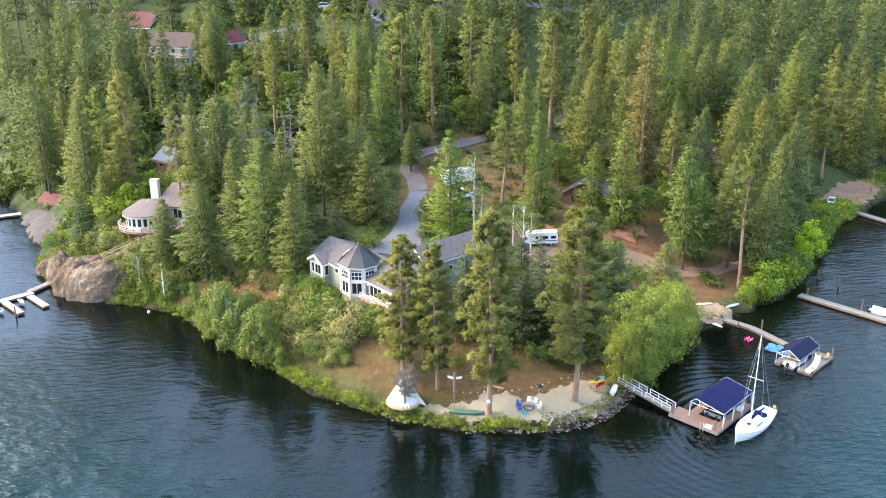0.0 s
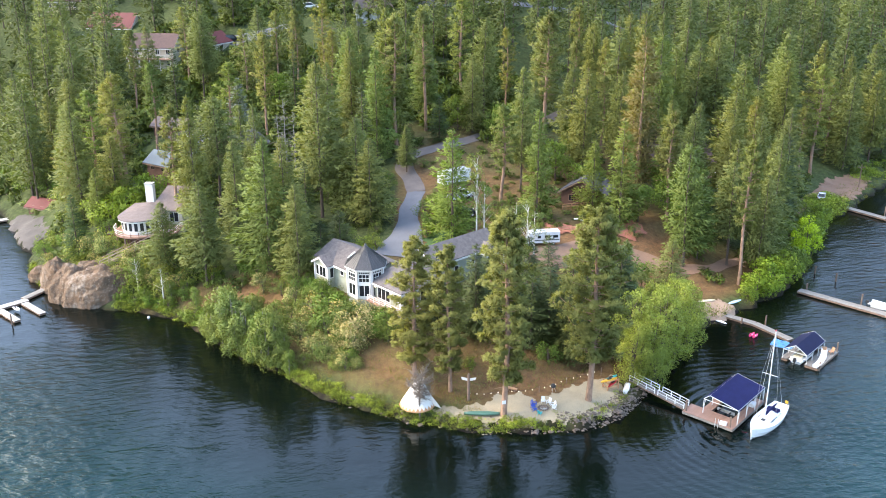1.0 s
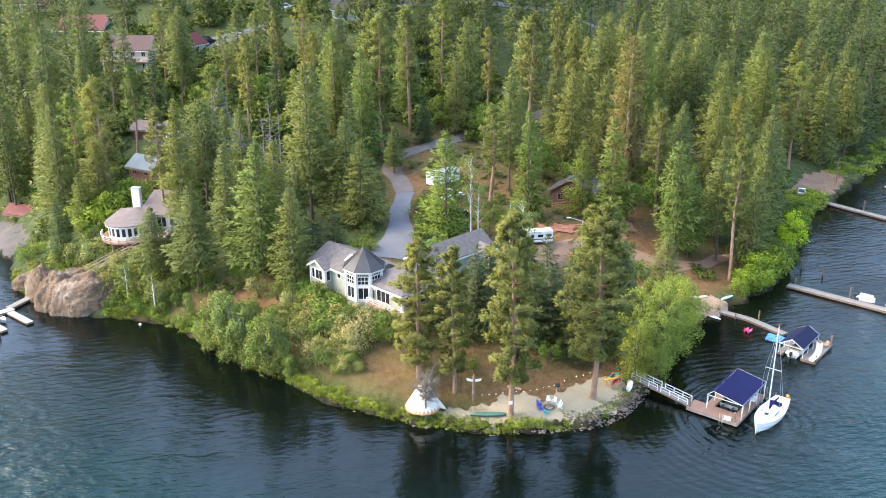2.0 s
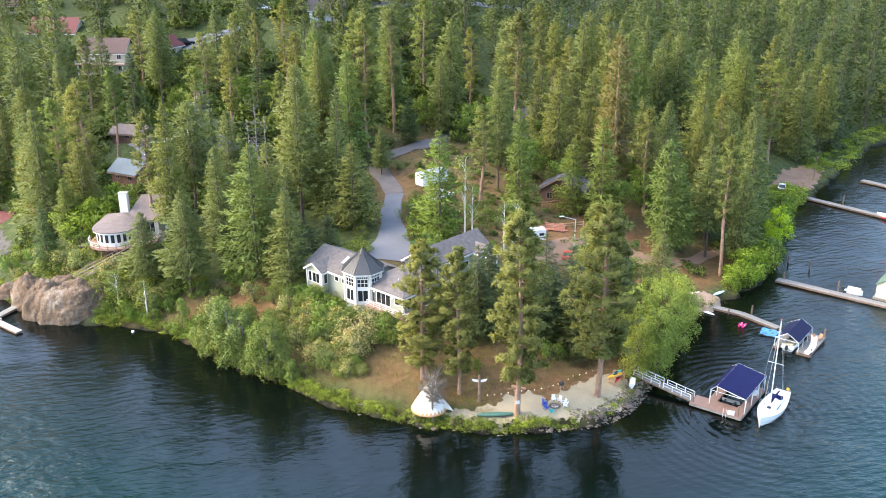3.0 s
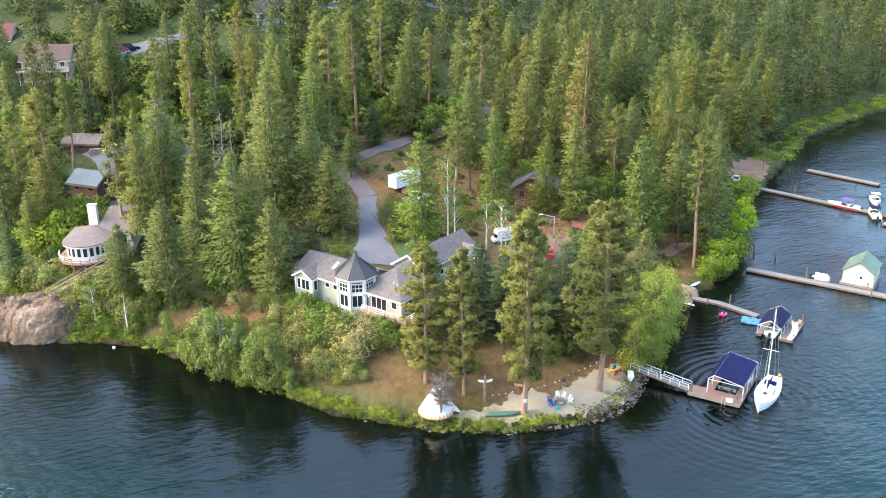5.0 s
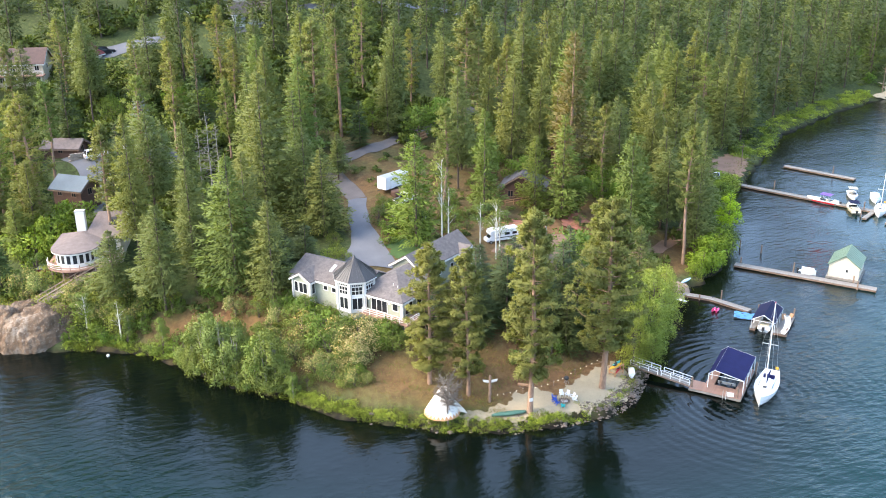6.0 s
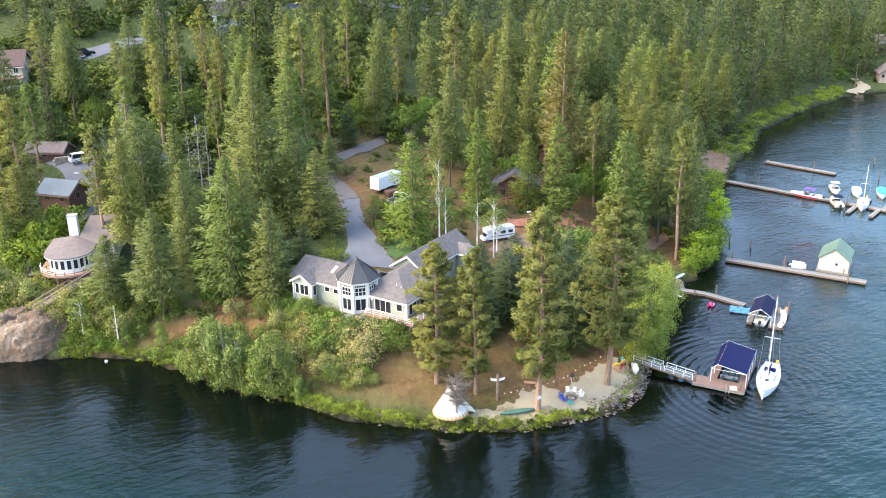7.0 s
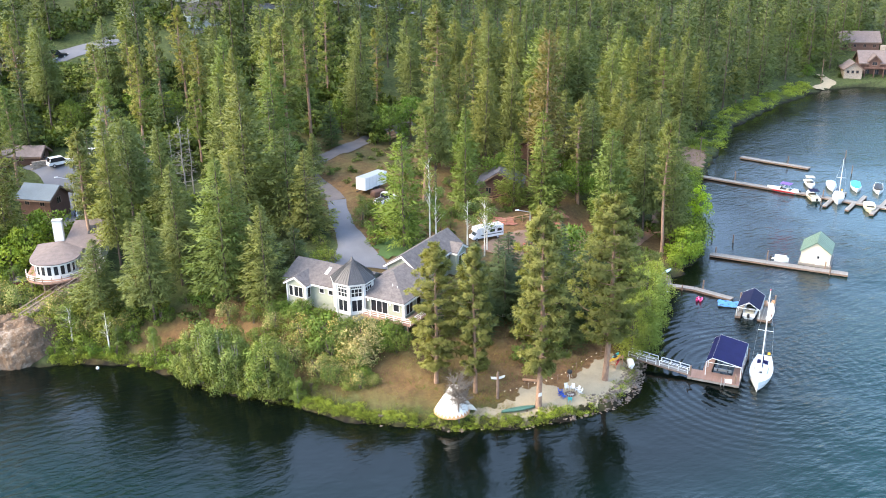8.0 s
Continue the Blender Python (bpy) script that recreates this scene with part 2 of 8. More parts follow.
for _m in (NAVY, NAVY_GREY):
    _m.node_tree.nodes["Principled BSDF"].inputs["Specular IOR Level"].default_value = 0.12
BEACHTAN = surface("tan landing dirt", (0.300, 0.205, 0.140), 0.95, var=0.25, big=0.5, fine=6, bump=0.5)
BEACHGRIT = surface("grey brown beach grit", (0.092, 0.080, 0.072), 0.95, var=0.3, big=0.5, fine=6, bump=0.5)

GLASS, _nt, _b = nodes_of("dark window glass")
_b.inputs["Base Color"].default_value = (0.018, 0.020, 0.024, 1)
_b.inputs["Roughness"].default_value, _b.inputs["IOR"].default_value = 0.04, 1.5
LAMPGLASS, _nt, _b = nodes_of("lit lamp glass")
_b.inputs["Base Color"].default_value = (0.9, 0.8, 0.6, 1)
_b.inputs["Emission Color"].default_value, _b.inputs["Emission Strength"].default_value = (1.0, 0.86, 0.62, 1), 1.0

# the ground: needle litter, dry dirt and grass, by patches of the forest floor
EARTH, _nt, _b = nodes_of("forest floor")
_pos = _nt.nodes.new("ShaderNodeNewGeometry").outputs["Position"]
_att = _nt.nodes.new("ShaderNodeAttribute")
_att.attribute_name = "green"
_n1, _n2, _n3 = noise_at(_nt, 0.09, 5, 0.62, _pos), noise_at(_nt, 1.1, 6, 0.65, _pos), noise_at(_nt, 7.0, 4, 0.7, _pos)
_soil = ramp(_nt, _n2, [(0.3, (0.080, 0.042, 0.022)), (0.55, (0.195, 0.090, 0.040)), (0.75, (0.265, 0.155, 0.080))])
_turf = ramp(_nt, _n2, [(0.36, (0.016, 0.030, 0.008)), (0.52, (0.038, 0.066, 0.016)), (0.66, (0.075, 0.092, 0.032))])
_k = maths(_nt, "ADD", maths(_nt, "MULTIPLY", _att.outputs["Fac"], 1.5), maths(_nt, "SUBTRACT", maths(_nt, "MULTIPLY", _n1, 1.6), 1.05))
_k = maths(_nt, "ADD", _k, maths(_nt, "MULTIPLY", maths(_nt, "SUBTRACT", _n2, 0.5), 0.9))
_ks = _nt.nodes.new("ShaderNodeClamp")
_nt.links.new(_k, _ks.inputs[0])
_c = mixc(_nt, _ks.outputs[0], _soil, _turf)
_c = mixc(_nt, 0.25, _c, ramp(_nt, _n3, [(0.35, (0.035, 0.030, 0.016)), (0.65, (0.17, 0.15, 0.08))]))
_wet_shade = _nt.nodes.new("ShaderNodeAttribute")       # soil damp from the waves, darkened further for shade under overhanging leaves
_wet_shade.attribute_name = "wet_shade"
_c = mixc(_nt, _wet_shade.outputs["Fac"], _c, (0.011, 0.009, 0.007))
_nt.links.new(_c, _b.inputs["Base Color"])
_b.inputs["Roughness"].default_value = 0.95
_b.inputs["Specular IOR Level"].default_value = 0.15
bumped(_nt, _b, _n3, 0.6, 0.15)

# the lake: a dark body under wind ripples that lie in patches
WATER, _nt, _b = nodes_of("lake water")
_pos = _nt.nodes.new("ShaderNodeNewGeometry").outputs["Position"]
_mp = _nt.nodes.new("ShaderNodeMapping")
_mp.inputs["Rotation"].default_value = (0, 0, radians(-32))
_mp.inputs["Scale"].default_value = (0.5, 1.0, 1.0)
_nt.links.new(_pos, _mp.inputs[0])
_r1 = noise_at(_nt, 0.95, 4, 0.58, _mp.outputs[0])
_r2 = noise_at(_nt, 0.24, 3, 0.5, _mp.outputs[0])
_r3 = noise_at(_nt, 0.09, 2, 0.5, _mp.outputs[0])
_gust = ramp(_nt, noise_at(_nt, 0.022, 4, 0.6, _pos), [(0.40, (0.35, 0.35, 0.35)), (0.57, (1, 1, 1))])
_lee = _nt.nodes.new("ShaderNodeAttribute")       # the shore keeps the wind off
_lee.attribute_name = "open"
_off_bank = _nt.nodes.new("ShaderNodeAttribute")
_off_bank.attribute_name = "deep"
_nt.links.new(mixc(_nt, _off_bank.outputs["Fac"], (0.0016, 0.0032, 0.0022), (0.0010, 0.0200, 0.0195)), _b.inputs["Base Color"])    # brown shallows, darkened by painted tree shade and reflection; teal further out
_row = _nt.nodes.new("ShaderNodeTexWave")         # short wind waves in rows
_row.bands_direction = "Y"
_row.inputs["Scale"].default_value, _row.inputs["Distortion"].default_value = 0.27, 5.0
_row.inputs["Detail"].default_value, _row.inputs["Detail Scale"].default_value = 2.0, 1.6
_nt.links.new(_mp.outputs[0], _row.inputs["Vector"])
_far = _nt.nodes.new("ShaderNodeVectorMath")      # rings that spread from the sailing boat's hull
_far.operation = "DISTANCE"
_far.inputs[1].default_value = (39.5, 101.5, 0)
_nt.links.new(_pos, _far.inputs[0])
_ring = maths(_nt, "SINE", maths(_nt, "ADD", maths(_nt, "MULTIPLY", _far.outputs["Value"], 4.6), maths(_nt, "MULTIPLY", _r2, 3.0)))
_fade = ramp(_nt, maths(_nt, "MULTIPLY", _far.outputs["Value"], 0.04), [(0.12, (1, 1, 1)), (1.0, (0, 0, 0))])
_ring = maths(_nt, "MULTIPLY", maths(_nt, "MULTIPLY", _ring, _fade), 0.034)
_fine = maths(_nt, "MULTIPLY", _r1, maths(_nt, "ADD", 0.12, maths(_nt, "MULTIPLY", _lee.outputs["Fac"], 0.60)))
_rows = maths(_nt, "MULTIPLY", _row.outputs["Fac"], maths(_nt, "ADD", 0.004, maths(_nt, "MULTIPLY", _lee.outputs["Fac"], 0.065)))
_swell = maths(_nt, "ADD", maths(_nt, "MULTIPLY", _r2, 1.1), maths(_nt, "MULTIPLY", _r3, 2.2))
_swell = maths(_nt, "MULTIPLY", _swell, maths(_nt, "ADD", 0.07, maths(_nt, "MULTIPLY", _lee.outputs["Fac"], 0.46)))
_hgt = maths(_nt, "MULTIPLY", maths(_nt, "ADD", maths(_nt, "ADD", _fine, _rows), _swell), _gust)
_hgt = maths(_nt, "ADD", _hgt, _ring)
_b.inputs["Roughness"].default_value, _b.inputs["IOR"].default_value, _b.inputs["Specular IOR Level"].default_value = 0.03, 1.333, 0.5
bumped(_nt, _b, _hgt, 1.0, 0.8)


# ---------------------------------------------------------------- mesh helpers
def mesh_of(name, verts, faces, material, smooth=False):
    me = bpy.data.meshes.new(name)
    me.from_pydata([tuple(v) for v in verts], [], [tuple(f) for f in faces])
    me.materials.append(material)
    if smooth:
        me.polygons.foreach_set("use_smooth", [True] * len(me.polygons))
    return me


def child(name, me, parent, label=""):
    ob = new(name, me)
    ob.parent = parent
    return tagged(ob, label)


def part(name, bm, material, parent, label="", smooth=False):
    """Links a bmesh as one mesh object under a thing or under a part."""
    me = bpy.data.meshes.new(name)
    bm.to_mesh(me)
    bm.free()
    me.materials.append(material)
    if smooth:
        me.polygons.foreach_set("use_smooth", [True] * len(me.polygons))
    return child(name, me, parent, label)


def thing(name, label, category, x=0.0, y=0.0, z=0.0, rz=0.0, group="", kind="", scale=1.0):
    ob = new(name)
    ob.empty_display_size = 0.3
    ob.matrix_basis = pose(x, y, z, 0, 0, rz) @ Matrix.Scale(scale, 4)
    return tagged(ob, label, category, group, kind)


def hexa(bm, pts):
    """A solid from its four lower and four upper corners, both counter-clockwise from above."""
    v = [bm.verts.new(p) for p in pts]
    for f in ((3, 2, 1, 0), (4, 5, 6, 7), (0, 1, 5, 4), (1, 2, 6, 5), (2, 3, 7, 6), (3, 0, 4, 7)):
        bm.faces.new([v[i] for i in f])
    return v


def box(bm, x, y, z, sx, sy, sz, rz=0.0, bevel=0.0):
    """A box with its base's middle at x, y, z."""
    c, s = math.cos(radians(rz)), math.sin(radians(rz))
    q = [(x + c * a * sx / 2 - s * b * sy / 2, y + s * a * sx / 2 + c * b * sy / 2) for a, b in ((-1, -1), (1, -1), (1, 1), (-1, 1))]
    v = hexa(bm, [(*p, z) for p in q] + [(*p, z + sz) for p in q])
    if bevel:
        es = {e for w in v for e in w.link_edges}
        bmesh.ops.bevel(bm, geom=list(es), offset=bevel, segments=2, affect="EDGES", profile=0.5)
    return bm


def boxed(x, y, z, sx, sy, sz, rz=0.0, bevel=0.0):
    return box(bmesh.new(), x, y, z, sx, sy, sz, rz, bevel)


def rod(bm, p, q, r, r2=None, n=8, cap=True):
    """A tapered rod from p to q."""
    p, q = Vector(p), Vector(q)
    r2 = r if r2 is None else r2
    w = (q - p).normalized()
    a = w.orthogonal().normalized()
    b = w.cross(a)
    rings = []
    for c, k in ((p, r), (q, r2)):
        rings.append([bm.verts.new(c + a * (k * math.cos(i * math.tau / n)) + b * (k * math.sin(i * math.tau / n))) for i in range(n)])
    for i in range(n):
        j = (i + 1) % n
        bm.faces.new((rings[0][i], rings[0][j], rings[1][j], rings[1][i]))
    if cap:
        bm.faces.new(rings[0][::-1])
        bm.faces.new(rings[1])
    return bm


def rodded(p, q, r, r2=None, n=8):
    return rod(bmesh.new(), p, q, r, r2, n)


def slab(bm, corners, thick, up=(0, 0, 1)):
    """A sheet of that thickness on a flat polygon; the polygon is its upper side, its body lies below along up."""
    u = Vector(up).normalized() * thick
    top = [bm.verts.new(c) for c in corners]
    low = [bm.verts.new(Vector(c) - u) for c in corners]
    bm.faces.new(top)
    bm.faces.new(low[::-1])
    n = len(top)
    for i in range(n):
        j = (i + 1) % n
        bm.faces.new((top[j], top[i], low[i], low[j]))
    return bm


def slabbed(corners, thick, up=(0, 0, 1)):
    return slab(bmesh.new(), corners, thick, up)


def revolve(bm, prof, n=24, cx=0.0, cy=0.0):
    """A turned body about the z axis from (radius, z) pairs, bottom to top."""
    rings = [[bm.verts.new((cx + r * math.cos(i * math.tau / n), cy + r * math.sin(i * math.tau / n), z)) for i in range(n)] for r, z in prof]
    for a, b in zip(rings, rings[1:]):
        for i in range(n):
            j = (i + 1) % n
            bm.faces.new((a[i], a[j], b[j], b[i]))
    bm.faces.new(rings[0][::-1])
    bm.faces.new(rings[-1])
    return bm


def loft(bm, rings, cap=True):
    """A skin over rings of points, each with the same count, closed round."""
    vs = [[bm.verts.new(p) for p in r] for r in rings]
    n = len(vs[0])
    for a, b in zip(vs, vs[1:]):
        for i in range(n):
            j = (i + 1) % n
            bm.faces.new((a[i], a[j], b[j], b[i]))
    if cap:
        bm.faces.new(vs[0][::-1])
        bm.faces.new(vs[-1])
    bmesh.ops.recalc_face_normals(bm, faces=bm.faces[:])
    return bm


# ---------------------------------------------------------------- the lie of the land
SHORE = [(-900, 900), (-420, 470), (-230, 330), (-150, 268), (-122, 238), (-106, 212), (-96, 195), (-88.5, 184.5), (-84, 175), (-78.5, 168.5), (-76, 160),
         (-68.5, 149.5), (-61.3, 142.6), (-54.8, 141.6), (-47.5, 139.6), (-39.5, 133.5), (-34.5, 128), (-30, 122.5), (-25, 118.6), (-19.8, 112.9),
         (-15.8, 109.6), (-10.6, 106.7), (-5.8, 104.0), (-2, 102.8), (2.4, 101.4), (8, 101.3), (13, 101.3), (17.6, 102.2), (21, 104.5), (24, 108.2),
         (28, 113.5), (33, 120.3), (38, 127.6), (42.6, 132.8), (46.5, 135.4), (56, 142.2), (65.5, 153), (74, 167.5), (82, 181), (90, 188.2),
         (103, 202.4), (129, 229.5), (162, 250.3), (190, 264), (203, 264.5), (240, 250), (420, 250), (1500, 420)]
RISE_LEFT = [(-400, -9), (-20, -5.0), (-1.5, -1.2), (0.1, 0.0), (0.8, 0.75), (4, 2.0), (13, 7.0), (22, 8.8), (38, 9.6), (48, 11), (60, 13), (80, 16), (110, 21), (150, 28), (260, 46), (900, 120)]
RISE_RIGHT = [(-400, -9), (-20, -5.0), (-1.5, -1.0), (0.1, 0.0), (0.7, 0.75), (3, 1.25), (8.5, 1.7), (14, 3.6), (24, 7.6), (38, 9.4), (48, 11), (60, 13), (80, 16), (110, 21), (150, 28), (260, 46), (900, 120)]
_sx = np.array([p[0] for p in SHORE] + [1500.0, -900.0])
_sy = np.array([p[1] for p in SHORE] + [3000.0, 3000.0])


def inland(x, y):
    """Metres from the waterline, positive on land."""
    x, y = np.atleast_1d(np.asarray(x, float)), np.atleast_1d(np.asarray(y, float))
    best, odd = np.full(x.shape, 1e9), np.zeros(x.shape, bool)
    n = len(_sx)
    for i in range(n):
        ax, ay, bx, by = _sx[i], _sy[i], _sx[(i + 1) % n], _sy[(i + 1) % n]
        if i < len(SHORE) - 1:
            u = np.clip(((x - ax) * (bx - ax) + (y - ay) * (by - ay)) / ((bx - ax) ** 2 + (by - ay) ** 2), 0, 1)
            best = np.minimum(best, np.hypot(x - ax - u * (bx - ax), y - ay - u * (by - ay)))
        cross = (ay > y) != (by > y)
        odd ^= cross & (x < (bx - ax) * (y - ay) / (by - ay if by != ay else 1e-9) + ax)
    return np.where(odd, best, -best)


def step(a, b, v):
    k = np.clip((v - a) / (b - a), 0, 1)
    return k * k * (3 - 2 * k)


def ground_of(x, y):
    x, y = np.atleast_1d(np.asarray(x, float)), np.atleast_1d(np.asarray(y, float))
    d = inland(x, y) + 0.5 * np.sin(x * 0.9 + 1.3 * np.sin(y * 0.5)) + 0.3 * np.sin(y * 1.7 + x * 0.6)
    a = np.interp(d, [p[0] for p in RISE_LEFT], [p[1] for p in RISE_LEFT])
    b = np.interp(d, [p[0] for p in RISE_RIGHT], [p[1] for p in RISE_RIGHT])
    w = step(-9, 1, x)
    h = a * (1 - w) + b * w
    back = step(200, 300, y) * 17 * (1 - step(20, 110, x)) * step(5, 40, d)
    bumps = 0.25 * np.sin(x * 0.21 + 2) * np.sin(y * 0.17) + 0.12 * np.sin(x * 0.63) * np.sin(y * 0.55 + 1)
    back = back + 4.6 * step(191, 204, y) * (1 - step(-38, -12, x)) * step(5, 40, d)
    return h + back + bumps * step(2, 20, d)


def ground(x, y):
    return float(ground_of(x, y)[0])


def spread(lo, fine_lo, fine_hi, hi, stepsize):
    v = list(np.arange(fine_lo, fine_hi + 0.01, stepsize))
    s = stepsize
    while v[-1] < hi:
        s *= 1.25
        v.append(v[-1] + s)
    s, low = stepsize, fine_lo
    front = []
    while low > lo:
        s *= 1.25
        low -= s
        front.append(low)
    return np.array(front[::-1] + v)


def build_ground():
    gx, gy = spread(-3000, -112, 150, 3000, 1.0), spread(-3000, 96, 270, 3000, 1.0)
    X, Y = np.meshgrid(gx, gy)
    x, y = X.ravel(), Y.ravel()
    z = ground_of(x, y)
    n, m = len(gx), len(gy)
    i = (np.arange(m - 1)[:, None] * n + np.arange(n - 1)[None, :]).ravel()
    faces = np.stack([i, i + 1, i + n + 1, i + n], 1)
    me = mesh_of("ground", np.stack([x, y, z], 1), faces.tolist(), EARTH, True)
    d = inland(x, y)
    green = 0.42 + 0.35 * np.exp(-((d - 1.5) / 2.5) ** 2) + 0.35 * step(170, 215, y)
    green += -0.05 * np.exp(-(((x - 2) / 10) ** 2 + ((y - 180) / 12) ** 2)) - 0.16 * np.exp(-(((x - 9) / 15) ** 2 + ((y - 111) / 7) ** 2))
    green -= 0.45 * np.exp(-(((x - 32) / 11) ** 2 + ((y - 146) / 12) ** 2)) + 0.1 * np.exp(-(((x + 13) / 5) ** 2 + ((y - 113) / 4) ** 2))
    green += 0.4 * step(104, 130, x) + 0.3 * np.exp(-(((x + 20) / 40) ** 2 + ((y - 250) / 30) ** 2))
    green -= 0.5 * np.exp(-(((x - 93) / 9) ** 2 + ((y - 199) / 7) ** 2))
    green += 0.55 * step(-7.5, -10, x) * step(139, 147, y) + 0.55 * step(36, 46, x) * step(150, 164, y) + 0.15 * step(205, 220, y)
    green -= 0.22 * np.exp(-(((x + 36) / 9) ** 2 + ((y - 141) / 7) ** 2))
    at = me.attributes.new("green", "FLOAT", "POINT")
    at.data.foreach_set("value", np.clip(green, 0, 1))
    # 1 at the waterline: damp soil and the painted shade below the leaves
    me.attributes.new("wet_shade", "FLOAT", "POINT").data.foreach_set("value", 1 - step(0.35, 1.05, z))
    tagged(new("ground", me), "wooded slope of dirt, needles and grass", "ground", kind="structure")
    gx, gy = spread(-3000, -140, 160, 3000, 5.0), spread(-3000, -10, 280, 3000, 5.0)
    X, Y = np.meshgrid(gx, gy)
    n, m = len(gx), len(gy)
    i = (np.arange(m - 1)[:, None] * n + np.arange(n - 1)[None, :]).ravel()
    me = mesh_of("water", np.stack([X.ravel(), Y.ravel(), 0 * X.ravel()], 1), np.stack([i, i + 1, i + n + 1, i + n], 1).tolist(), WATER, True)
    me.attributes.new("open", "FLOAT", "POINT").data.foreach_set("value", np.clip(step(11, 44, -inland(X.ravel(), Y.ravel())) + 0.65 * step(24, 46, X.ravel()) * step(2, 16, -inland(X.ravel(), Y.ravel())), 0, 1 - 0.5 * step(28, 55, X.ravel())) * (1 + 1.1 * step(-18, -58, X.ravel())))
    # 0 by the bank, 1 offshore: the low end carries the bank's painted shade
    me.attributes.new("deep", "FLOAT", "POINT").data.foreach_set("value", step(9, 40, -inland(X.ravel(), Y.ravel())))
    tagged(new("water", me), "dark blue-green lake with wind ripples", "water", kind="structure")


build_ground()


def strip(name, line, material, label, lift=0.07, across=6, kind="structure", cat="road"):
    """A road that follows the ground: line holds x, y and half width."""
    pts = []
    for (x0, y0, w0), (x1, y1, w1) in zip(line, line[1:]):
        n = max(2, int(math.hypot(x1 - x0, y1 - y0) / 1.2))
        pts += [(x0 + (x1 - x0) * k / n, y0 + (y1 - y0) * k / n, w0 + (w1 - w0) * k / n) for k in range(n)]
    pts.append(line[-1])
    for _ in range(4):
        pts = [pts[0]] + [tuple((a + 2 * b + c) / 4 for a, b, c in zip(p, q, r)) for p, q, r in zip(pts, pts[1:], pts[2:])] + [pts[-1]]
    vs, fs = [], []
    for k, (x, y, w) in enumerate(pts):
        a, b = pts[max(0, k - 1)], pts[min(len(pts) - 1, k + 1)]
        dx, dy = b[0] - a[0], b[1] - a[1]
        l = math.hypot(dx, dy) or 1
        for j in range(across + 1):
            u = (2 * j / across - 1) * (w + 0.12 * math.sin(k * 0.9))
            px, py = x - dy / l * u, y + dx / l * u
            vs.append((px, py, ground(px, py) + lift))
    r = across + 1
    for k in range(len(pts) - 1):
        for j in range(across):
            fs.append((k * r + j + 1, k * r + j, (k + 1) * r + j, (k + 1) * r + j + 1))
    return tagged(new(name, mesh_of(name, vs, fs, material, True)), label, cat, kind=kind)


def patch(name, line, material, label, lift=0.05, cat="ground", cell=0.3):
    """A piece of ground of its own inside an outline, laid on the slope, with an uneven edge."""
    xs, ys = [p[0] for p in line], [p[1] for p in line]
    gx, gy = np.arange(min(xs) - 1, max(xs) + 1, cell), np.arange(min(ys) - 1, max(ys) + 1, cell)
    X, Y = np.meshgrid(gx, gy)
    x, y = X.ravel(), Y.ravel()
    xx, yy = x + 0.35 * np.sin(y * 2.1) + 0.2 * np.sin(y * 5 + x), y + 0.35 * np.sin(x * 1.9 + 1) + 0.2 * np.sin(x * 4.3)
    odd = np.zeros(x.shape, bool)
    n = len(line)
    for i in range(n):
        (ax, ay), (bx, by) = line[i], line[(i + 1) % n]
        odd ^= ((ay > yy) != (by > yy)) & (xx < (bx - ax) * (yy - ay) / (by - ay if by != ay else 1e-9) + ax)
    z = ground_of(x, y) + lift
    n = len(gx)
    keep, fs = odd, []
    for j in range(len(gy) - 1):
        for i in range(n - 1):
            a = j * n + i
            if keep[a] and keep[a + 1] and keep[a + n] and keep[a + n + 1]:
                fs.append((a, a + 1, a + n + 1, a + n))
    me = mesh_of(name, np.stack([x, y, z], 1), fs, material, True)
    bm = bmesh.new()
    bm.from_mesh(me)
    bmesh.ops.delete(bm, geom=[v for v in bm.verts if not v.link_faces], context="VERTS")
    bm.to_mesh(me)
    bm.free()
    return tagged(new(name, me), label, cat, kind="structure")


# ---------------------------------------------------------------- trees
def kite(vs, fs, p, d, length, width, roll):
    """One blade of grass: a small folded kite."""
    d = d.normalized()
    s = d.cross(Vector((0, 0, 1)))
    s = s.normalized() if s.length > 0.05 else Vector((1, 0, 0))
    s = Matrix.Rotation(roll, 3, d) @ s
    i = len(vs)
    mid = p + d * (0.42 * length)
    vs += [p, mid + s * width, p + d * length, mid - s * width]
    fs.append((i, i + 1, i + 2, i + 3))


def soften(me, normals):
    """Gives a crown the round shading of its mass: one normal a corner."""
    me.polygons.foreach_set("use_smooth", [True] * len(me.polygons))
    me.normals_split_custom_set_from_vertices(normals)
    return me


